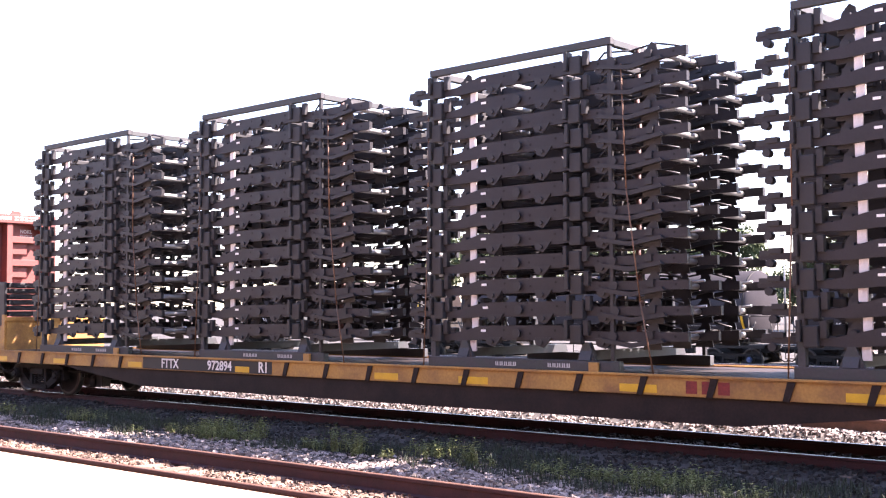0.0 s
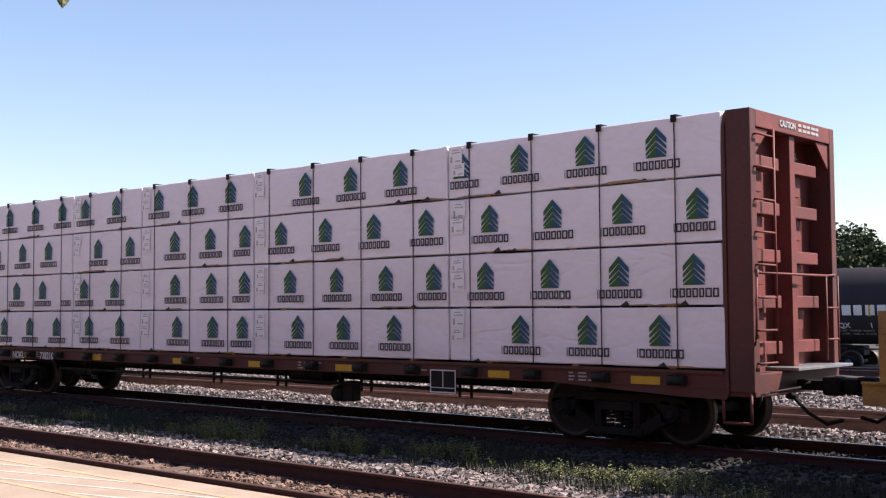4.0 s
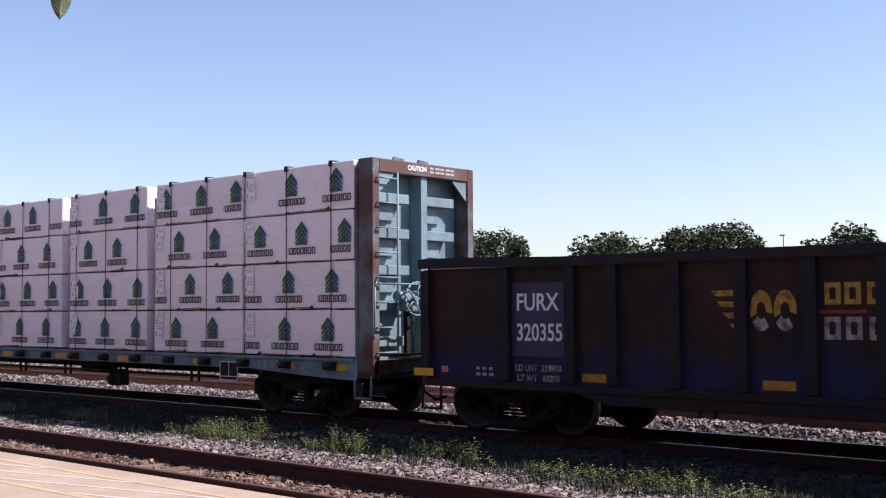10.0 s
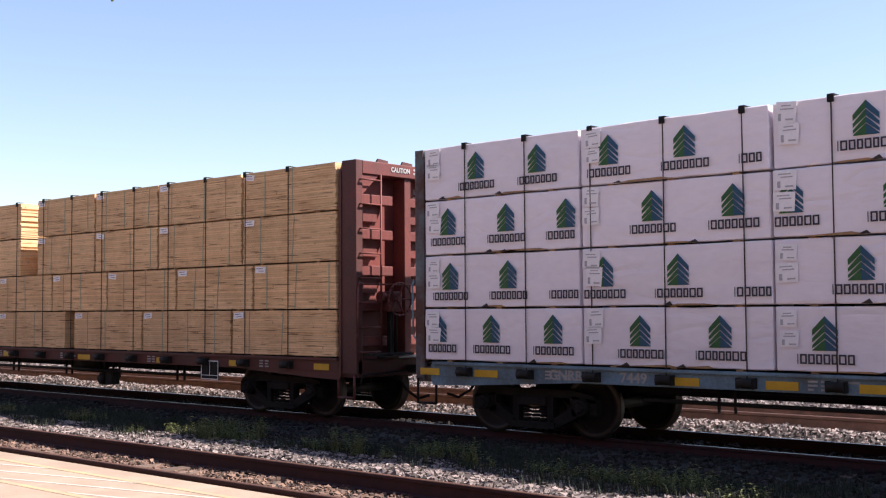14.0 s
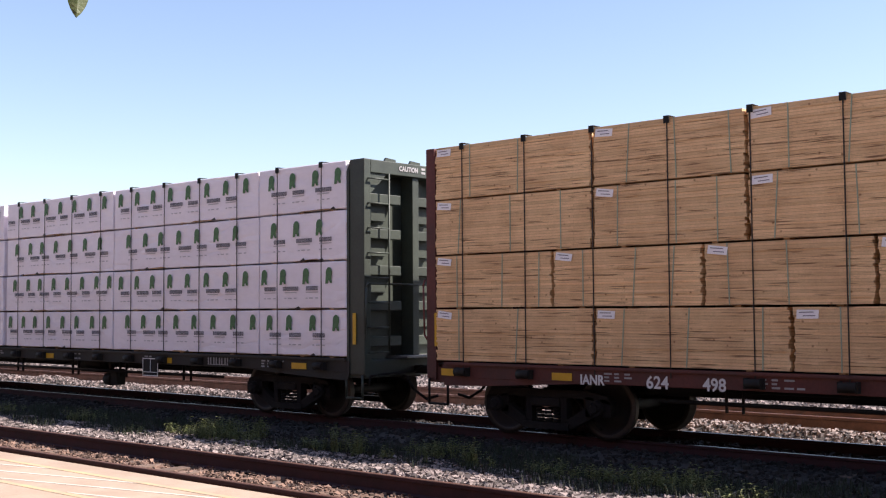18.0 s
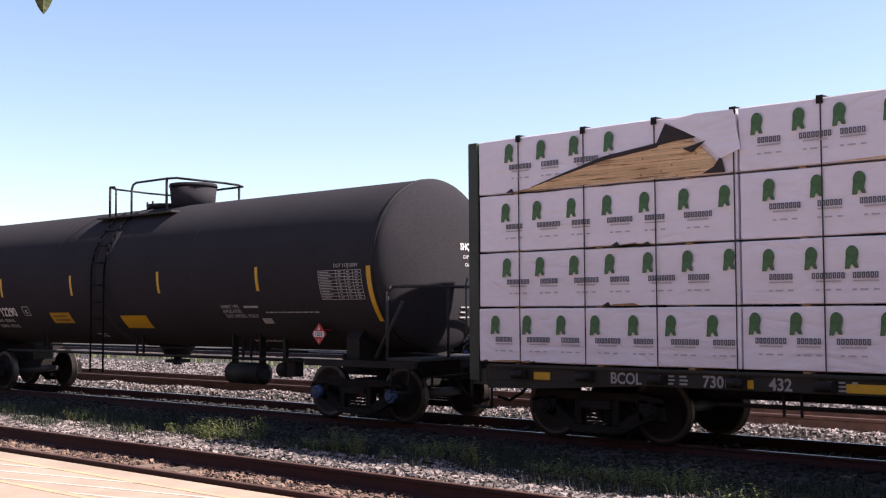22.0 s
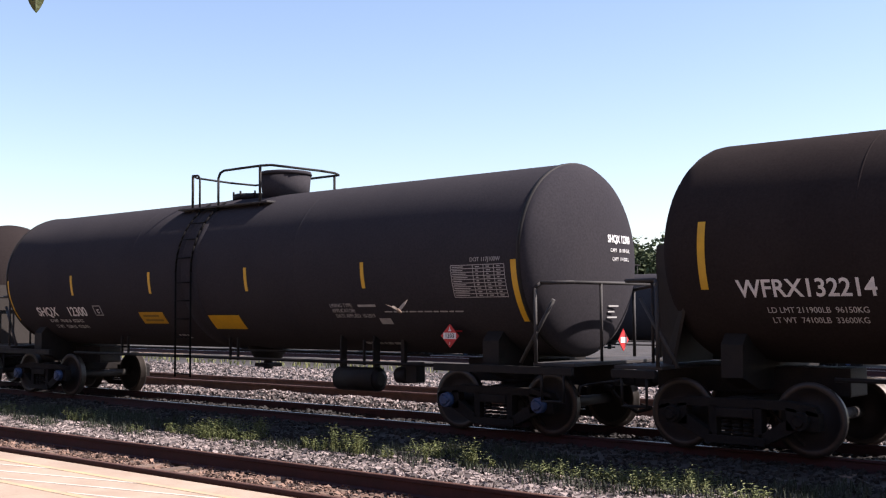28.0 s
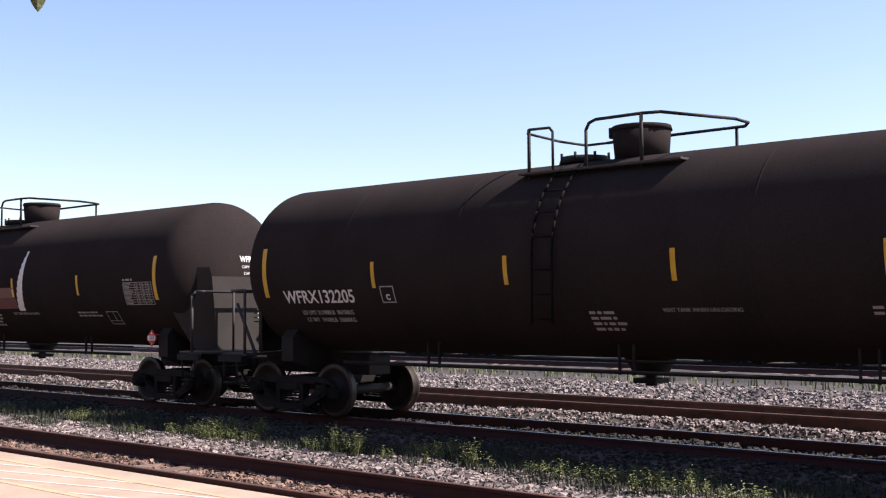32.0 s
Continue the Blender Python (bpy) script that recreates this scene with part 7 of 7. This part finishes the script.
def stone_material(name, pale, dark):
    m = bpy.data.materials.new(name)
    m.use_nodes = True
    n, l = m.node_tree.nodes, m.node_tree.links
    b = n["Principled BSDF"]
    b.inputs["Roughness"].default_value = 0.85
    geo, ramp = n.new("ShaderNodeNewGeometry"), n.new("ShaderNodeValToRGB")
    ramp.color_ramp.elements[0].color, ramp.color_ramp.elements[1].color = (*dark, 1), (*pale, 1)
    mid = ramp.color_ramp.elements.new(0.55)
    mid.color = (*(0.55 * p + 0.45 * d for p, d in zip(pale, dark)), 1)
    l.new(geo.outputs["Random Per Island"], ramp.inputs[0])
    nz = n.new("ShaderNodeTexNoise")
    nz.inputs["Scale"].default_value = 60
    mx = n.new("ShaderNodeMix")
    mx.data_type, mx.blend_type = "RGBA", "MULTIPLY"
    mx.inputs[0].default_value = 0.5
    l.new(ramp.outputs[0], mx.inputs[6]), l.new(nz.outputs[0], mx.inputs[7])
    l.new(mx.outputs[2], b.inputs["Base Color"])
    return m


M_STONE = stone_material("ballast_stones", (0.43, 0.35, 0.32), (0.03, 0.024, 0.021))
M_STONEB = stone_material("brown_stained_stones", (0.34, 0.21, 0.15), (0.04, 0.024, 0.017))
# cinders whose colour also carries the shade of the train, hence near black
M_STONESHADE = stone_material("cinders_with_shade", (0.042, 0.035, 0.031), (0.007, 0.006, 0.0055))
stone_field("ballast_near", "pale grey-brown gravel beside the near track", 34000, -42, 2, 10.40, 11.75, 0.048, 5, M_STONE)
stone_field("cinders_between", "cinders and gravel under the weeds, darkened as train shade", 22000, -45, 2, 11.2, 13.2, 0.05, 15, M_STONESHADE)
stone_field("ballast_in_near_track", "brown stained gravel between the near rails", 15000, -40, 2, 8.75, 10.2, 0.045, 6, M_STONEB)
stone_field("ballast_main", "gravel around the main track, darkened as train shade", 16000, -45, 2, 13.0, 16.6, 0.055, 7, M_STONESHADE)
stone_field("ballast_behind", "pale sunlit gravel behind the main track", 52000, -55, 0, 16.5, 22.5, 0.048, 8, M_STONE)
stone_field("ballast_far", "pale sunlit gravel around the sidings", 24000, -70, -2, 22.5, 31.0, 0.07, 9, M_STONE)

# ---------- weeds ----------
M_WEED = mat("weed_green", (0.085, 0.105, 0.028), 0.7, 0, 0.4, 5, 20, 0.1, second=(0.14, 0.155, 0.05))
# green lowered to put the train's shade into the grass colour
M_WEEDSHADE = mat("grass_green_with_shade", (0.016, 0.024, 0.010), 0.8, 0, 0.4, 2, 20, 0.1, second=(0.022, 0.030, 0.013))
M_DRY = mat("dry_grass_yellow", (0.17, 0.17, 0.06), 0.8, 0, 0.3, 1, 20, 0.1, second=(0.11, 0.125, 0.045))


def blades(points, height, width, seed, leafy):
    """Thin bent blades and, where leafy, small leaves on stems."""
    rnd = random.Random(seed)
    verts, faces = [], []
    for x, y, z in points:
        h = height * rnd.uniform(0.5, 1.25)
        a = rnd.uniform(0, 6.28)
        lean = rnd.uniform(0.05, 0.45) * h
        dx, dy = math.cos(a), math.sin(a)
        px, py = -dy * width / 2, dx * width / 2
        i = len(verts)
        verts += [(x - px, y - py, z), (x + px, y + py, z), (x + dx * lean * 0.3 - px * 0.7, y + dy * lean * 0.3 - py * 0.7, z + h * 0.6), (x + dx * lean * 0.3 + px * 0.7, y + dy * lean * 0.3 + py * 0.7, z + h * 0.6), (x + dx * lean, y + dy * lean, z + h)]
        faces += [(i, i + 1, i + 3, i + 2), (i + 2, i + 3, i + 4)]
        if leafy:
            for k in range(7):
                t = 0.3 + 0.7 * k / 6
                b = rnd.uniform(0, 6.28)
                w = rnd.uniform(0.018, 0.035)
                cx, cy, cz = x + dx * lean * t * t, y + dy * lean * t * t, z + h * t
                ex, ey = math.cos(b), math.sin(b)
                j = len(verts)
                verts += [(cx, cy, cz), (cx + ex * w - ey * w * 0.5, cy + ey * w + ex * w * 0.5, cz + w * 0.4), (cx + ex * w * 2.2, cy + ey * w * 2.2, cz + w * 0.2), (cx + ex * w + ey * w * 0.5, cy + ey * w - ex * w * 0.5, cz + w * 0.4)]
                faces.append((j, j + 1, j + 2, j + 3))
    me = bpy.data.meshes.new("weeds")
    me.from_pydata(verts, [], faces)
    return me


def grass_field():
    rnd = random.Random(41)
    pts = []
    while len(pts) < 22000:
        x, y = -40 + 42 * rnd.random() ** 0.8, rnd.uniform(11.0, 13.4)
        k = noise.noise((x * 0.55, y * 1.1, 3.3)) + 0.55 * noise.noise((x * 1.9, y * 2.1, 8.0))
        edge = 1 - abs(y - 12.2) / 1.3
        if k + 0.35 * edge > 0.12:
            pts.append((x, y, ground_height(x, y) - 0.01))
    me = blades(pts, 0.15, 0.014, 42, False)
    me.materials.append(M_WEEDSHADE)
    tagged(new("grass_strip", me), "low green grass between the tracks, darkened as train shade", "grass", kind="stuff")


grass_field()
for _i, (_x, _y, _n, _r, _h) in enumerate(((-19.89, 11.97, 90, 0.55, 0.28), (-15.75, 11.93, 260, 0.55, 0.33), (-15.01, 12.16, 60, 0.25, 0.4), (-16.49, 11.79, 70, 0.4, 0.2), (-15.38, 11.60, 80, 0.5, 0.24), (-14.74, 11.74, 40, 0.3, 0.2), (-12.99, 11.74, 60, 0.35, 0.24), (-12.34, 11.83, 45, 0.25, 0.36), (-9.95, 11.65, 45, 0.16, 0.34), (-11.24, 11.42, 14, 0.1, 0.22),
                                            (-8.57, 11.74, 110, 0.5, 0.22), (-7.83, 11.97, 170, 0.55, 0.24), (-7.09, 12.11, 150, 0.5, 0.25), (-6.63, 11.51, 60, 0.4, 0.2), (-11.05, 12.20, 150, 0.6, 0.26), (-9.98, 11.70, 16, 0.07, 0.4), (-11.38, 11.46, 9, 0.05, 0.26), (-9.67, 11.72, 10, 0.07, 0.2), (-7.21, 11.30, 12, 0.06, 0.32), (-7.13, 11.54, 12, 0.08, 0.25), (-6.66, 11.58, 12, 0.07, 0.34), (-12.07, 11.55, 20, 0.09, 0.4), (-12.59, 11.70, 24, 0.1, 0.5), (-10.70, 11.84, 10, 0.06, 0.26), (-10.58, 11.45, 8, 0.05, 0.2), (-7.94, 11.63, 9, 0.06, 0.24), (-17.41, 11.42, 20, 0.2, 0.18), (-23.30, 12.07, 70, 0.6, 0.25), (-27.63, 11.97, 80, 0.7, 0.25), (-5.89, 11.24, 60, 0.35, 0.22))):
    _rn = random.Random(500 + _i)
    _pts = []
    for _k in range(int(_n * (0.45 if _n > 100 else 0.62))):
        _a, _d = _rn.uniform(0, 6.28), _r * math.sqrt(_rn.random())
        _px, _py = _x + _d * math.cos(_a), _y + 0.6 * _d * math.sin(_a)
        _pts.append((_px, _py, ground_height(_px, _py) - 0.01))
    me = blades(_pts, _h * 0.85, 0.012, 600 + _i, True)
    me.materials.append(M_WEED)
    tagged(new("weed_clump", me), "leafy green weeds growing out of the gravel", "weeds", "weed clumps between the tracks", kind="stuff")

# strip of dry grass behind the sidings
_rn = random.Random(77)
me = blades([(_rn.uniform(-110, -5), _rn.uniform(31.5, 40), -0.46) for _k in range(7000)], 0.28, 0.06, 78, False)
me.materials.append(M_DRY)
tagged(new("grass_verge", me), "dry yellow-green grass behind the sidings", "grass", kind="stuff")

# ---------- trees ----------
M_BARK = mat("bark", (0.07, 0.055, 0.045), 0.9, 0, 0.4, 2, 20, 0.5)
M_LEAVES = mat("tree_leaves", (0.070, 0.088, 0.042), 0.7, 0, 0.5, 0.5, 8, 0.1, second=(0.045, 0.060, 0.030), spec=0.12)


def tree(x, y, height, spread, seed, leaves=6500):
    rnd = random.Random(seed)
    t = thing("tree", "broad leafy deciduous tree beyond the yard", "tree", "trees beyond the yard", at=(x, y, -0.5))
    bm = bmesh.new()
    cyl(bm, (0, 0, 0), (0.1, 0, height * 0.45), height * 0.03, height * 0.02, 10)
    cyl(bm, (0.1, 0, height * 0.44), (0.2, 0.1, height * 0.72), height * 0.02, height * 0.008, 8)
    part("trunk", bm, M_BARK, t)
    lobes = []
    for k in range(13):
        a = rnd.uniform(0, 6.28)
        rr = spread * math.sqrt(rnd.uniform(0.05, 0.9))
        z = height * rnd.uniform(0.42, 0.86) - 0.10 * height * (rr / spread) ** 2
        size = spread * rnd.uniform(0.30, 0.52)
        lobes.append((rr * math.cos(a), rr * math.sin(a), z, size))
        bm = bmesh.new()
        cyl(bm, (0.1, 0, height * rnd.uniform(0.3, 0.5)), (rr * math.cos(a), rr * math.sin(a), z), height * 0.009, height * 0.003, 6)
        part("limb", bm, M_BARK, t)
    verts, faces = [], []
    for k in range(leaves):
        lx, ly, lz, s = lobes[rnd.randrange(13)]
        d = Vector((rnd.gauss(0, 1), rnd.gauss(0, 1), rnd.gauss(0, 0.85))).normalized() * s * (rnd.random() ** 0.4) * (1 + 0.25 * rnd.random())
        p = Vector((lx, ly, lz)) + d
        w = rnd.uniform(0.12, 0.36)
        u = Vector((rnd.gauss(0, 1), rnd.gauss(0, 1), rnd.gauss(0, 0.6))).normalized()
        v = u.cross(Vector((rnd.gauss(0, 1), rnd.gauss(0, 1), rnd.gauss(0, 1)))).normalized()
        i = len(verts)
        verts += [tuple(p - u * w), tuple(p + v * w * 0.6), tuple(p + u * w), tuple(p - v * w * 0.6)]
        faces.append((i, i + 1, i + 2, i + 3))
    me = bpy.data.meshes.new("crown")
    me.from_pydata(verts, [], faces)
    me.materials.append(M_LEAVES)
    part("crown", me, None, t, "dense dark green crown with gaps")


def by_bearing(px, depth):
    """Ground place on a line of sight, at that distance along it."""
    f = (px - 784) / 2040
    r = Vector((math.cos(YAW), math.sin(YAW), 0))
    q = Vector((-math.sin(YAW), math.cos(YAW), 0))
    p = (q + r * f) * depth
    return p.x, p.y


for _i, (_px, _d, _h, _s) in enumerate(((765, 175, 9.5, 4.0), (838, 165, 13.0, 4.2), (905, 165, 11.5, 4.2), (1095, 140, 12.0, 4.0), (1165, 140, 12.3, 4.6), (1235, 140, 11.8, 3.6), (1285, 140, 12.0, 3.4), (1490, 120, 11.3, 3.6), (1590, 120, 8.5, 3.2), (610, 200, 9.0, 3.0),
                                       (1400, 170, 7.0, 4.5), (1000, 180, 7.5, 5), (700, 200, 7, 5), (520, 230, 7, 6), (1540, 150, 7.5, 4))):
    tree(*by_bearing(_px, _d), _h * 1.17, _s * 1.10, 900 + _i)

# ---------- masts ----------
M_MASTGREY = mat("mast_grey_steel", (0.20, 0.20, 0.21), 0.5, 0.5, 0.2, 2, 20, 0.1)
M_LAMPWHITE = mat("floodlight_white_housing", (0.80, 0.79, 0.79), 0.5, 0, 0.08, 3, 20, 0.05)


def floodlight_mast():
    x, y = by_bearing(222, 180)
    t = thing("floodlight_mast", "tall grey mast with four tiers of white floodlights", "floodlight", at=(x, y, -0.5))
    bm = bmesh.new()
    cyl(bm, (0, 0, 0), (0, 0, 15.2), 0.22, 0.12, 12)
    part("mast", bm, M_MASTGREY, t)
    for k in range(4):
        z = 15.1 + k * 0.58
        bm = bmesh.new()
        box(bm, -0.62, 0.62, -0.12, 0.12, z - 0.05, z + 0.05, 0.02)
        tier = part("lamp_bar", bm, M_MASTGREY, t)
        for j in range(3):
            bm = bmesh.new()
            cyl(bm, (-0.45 + j * 0.45, -0.35, z + 0.05), (-0.45 + j * 0.45, 0.2, z + 0.22), 0.23, 0.12, 14)
            part("floodlight", bm, M_LAMPWHITE, tier, "white floodlight housing")


floodlight_mast()
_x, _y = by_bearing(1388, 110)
_t = thing("lamp_post", "thin grey lamp post beyond the yard", "lamp post", at=(_x, _y, -0.5))
bm = bmesh.new()
cyl(bm, (0, 0, 0), (0, 0, 9.3), 0.11, 0.07, 10)
part("pole", bm, M_MASTGREY, _t)
bm = bmesh.new()
box(bm, -0.35, 0.1, -0.12, 0.12, 9.28, 9.42, 0.03)
part("lamp_head", bm, M_MASTGREY, _t)

# ---------- parked tank cars ----------
for _x, _m in ((-12.6, "flat"), (-30.7, "flat"), (-48.8, "round")):
    _c = tank_car(_x, "SHQX 1", _m, "black tank car parked in the yard", 61, parked=True)
    _c.location = (_x, 46.0, -0.72)

# ---------- leaf that hangs before the camera, and a bird ----------
M_LEAF = mat("near_leaf_green", (0.055, 0.08, 0.022), 0.5, 0, 0.4, 40, 160, 0.1, second=(0.15, 0.17, 0.08), cover=0.42)
HANG = thing("hanging_leaf", "single green leaf hanging from a thin stem", "leaf")
bm = bmesh.new()
_n = 9
_rows = []
for _k in range(_n):
    _t = _k / (_n - 1)
    _w = 0.021 * math.sin(math.pi * min(1, 0.08 + _t * 0.92)) ** 0.8 * (1.0 if _t < 0.5 else 1.1 - 0.2 * _t)
    _rows.append([bm.verts.new((s_ * _w, 0.004 * abs(s_) - 0.006 * _t * _t, -0.085 * _t)) for s_ in (-1, 0, 1)])
for _a, _b in zip(_rows, _rows[1:]):
    for _j in range(2):
        bm.faces.new((_a[_j], _a[_j + 1], _b[_j + 1], _b[_j]))
_g = bmesh.ops.extrude_face_region(bm, geom=bm.faces[:])
for _q in _g["geom"]:
    if isinstance(_q, bmesh.types.BMVert):
        _q.co.y += 0.0007
bmesh.ops.recalc_face_normals(bm, faces=bm.faces)
part("leaf_blade", bm, M_LEAF, HANG)
bm = bmesh.new()
pipe(bm, [Vector((0, 0, 0)), Vector((0.01, 0.005, 0.12)), Vector((0.03, 0.0, 0.35))], 0.0016, 6)
part("leaf_stem", bm, M_LEAF, HANG)

M_BIRD = mat("bird_tan_feathers", (0.15, 0.10, 0.065), 0.8, 0, 0.3, 20, 80, 0.2, second=(0.14, 0.09, 0.06))
M_WING = mat("bird_brown_wing", (0.13, 0.10, 0.075), 0.8, 0, 0.3, 20, 80, 0.2, second=(0.14, 0.11, 0.09))
BIRD = thing("flying_bird", "small tan bird flying past the tank cars", "bird")
bm = bmesh.new()
lathe_x(bm, [(-0.10, 0.0), (-0.08, 0.014), (-0.024, 0.028), (0.03, 0.027), (0.062, 0.018), (0.08, 0.019), (0.10, 0.011), (0.12, 0.0)], 14)
part("body", bm, M_BIRD, BIRD)
bm = bmesh.new()
prism_x(bm, [(-0.03, -0.004), (0.03, -0.004), (0.02, 0.004), (-0.02, 0.004)], -0.22, -0.10)
part("tail", bm, M_WING, BIRD)
WINGS = []
for _s in (-1, 1):
    bm = bmesh.new()
    _v = [bm.verts.new(p) for p in ((0.04, 0, 0), (-0.04, 0, 0), (-0.06, _s * 0.11, 0.004), (-0.05, _s * 0.20, 0), (0.016, _s * 0.12, 0.008))]
    bm.faces.new(_v)
    _g = bmesh.ops.extrude_face_region(bm, geom=bm.faces[:])
    for _q in _g["geom"]:
        if isinstance(_q, bmesh.types.BMVert):
            _q.co.z += 0.006
    bmesh.ops.recalc_face_normals(bm, faces=bm.faces)
    WINGS.append((_s, part("wing", bm, M_WING, BIRD, "brown outstretched wing")))


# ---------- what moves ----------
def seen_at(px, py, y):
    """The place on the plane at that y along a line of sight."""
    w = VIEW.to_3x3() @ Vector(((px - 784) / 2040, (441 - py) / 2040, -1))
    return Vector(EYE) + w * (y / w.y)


def motions():
    for ob, x, y, z, turn in MOVING:
        walk(ob, [(t, pose(x + RUN[t], y, z, 0, 0, turn)) for t in range(33)])
    for ob, x in TURNING:
        walk(ob, [(k / 15, pose(x, 0, R_WHEEL, 0, math.degrees(run_at(k / 15) / R_WHEEL) % 360, 0)) for k in range(481)])
    # the leaf sways; its top stays above the picture
    rows = []
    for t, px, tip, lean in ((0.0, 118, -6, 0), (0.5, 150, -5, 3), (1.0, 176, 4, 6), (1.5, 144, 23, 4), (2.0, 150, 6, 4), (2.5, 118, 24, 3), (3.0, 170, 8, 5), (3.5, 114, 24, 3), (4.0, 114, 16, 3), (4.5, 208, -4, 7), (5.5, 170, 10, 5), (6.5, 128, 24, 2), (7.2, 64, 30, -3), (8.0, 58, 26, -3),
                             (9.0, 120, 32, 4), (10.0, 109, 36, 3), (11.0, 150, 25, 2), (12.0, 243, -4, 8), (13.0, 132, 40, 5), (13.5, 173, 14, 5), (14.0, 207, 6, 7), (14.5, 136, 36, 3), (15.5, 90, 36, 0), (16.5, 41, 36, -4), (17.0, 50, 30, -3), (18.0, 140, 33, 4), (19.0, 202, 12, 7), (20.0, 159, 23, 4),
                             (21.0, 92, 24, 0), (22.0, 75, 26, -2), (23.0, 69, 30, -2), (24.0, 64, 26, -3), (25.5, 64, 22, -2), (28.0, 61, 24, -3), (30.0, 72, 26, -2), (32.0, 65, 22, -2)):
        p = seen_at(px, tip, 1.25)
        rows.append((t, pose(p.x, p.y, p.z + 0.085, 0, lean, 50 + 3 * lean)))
    walk(HANG, rows)
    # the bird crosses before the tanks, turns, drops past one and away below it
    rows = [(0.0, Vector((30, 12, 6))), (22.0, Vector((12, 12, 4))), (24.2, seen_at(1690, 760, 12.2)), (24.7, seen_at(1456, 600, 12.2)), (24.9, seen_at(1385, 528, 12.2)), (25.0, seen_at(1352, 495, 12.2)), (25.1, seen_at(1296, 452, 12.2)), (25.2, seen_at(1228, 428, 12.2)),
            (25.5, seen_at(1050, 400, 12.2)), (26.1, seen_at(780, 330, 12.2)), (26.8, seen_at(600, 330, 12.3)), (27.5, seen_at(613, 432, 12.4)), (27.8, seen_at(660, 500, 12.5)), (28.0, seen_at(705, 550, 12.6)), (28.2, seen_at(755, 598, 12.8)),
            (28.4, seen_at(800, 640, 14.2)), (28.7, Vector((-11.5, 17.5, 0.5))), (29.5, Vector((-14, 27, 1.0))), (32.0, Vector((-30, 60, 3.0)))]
    keyed = [(t, Matrix.Translation(p) @ pose(0, 0, 0, 12, 18, -20)) for t, p in rows]
    walk(BIRD, keyed)
    for s, w in WINGS:
        walk(w, [(k / 10, pose(0, s * 0.02, 0.01, s * (30 * math.sin(k * 1.35) + 8), 0, 0)) for k in range(321)])


motions()
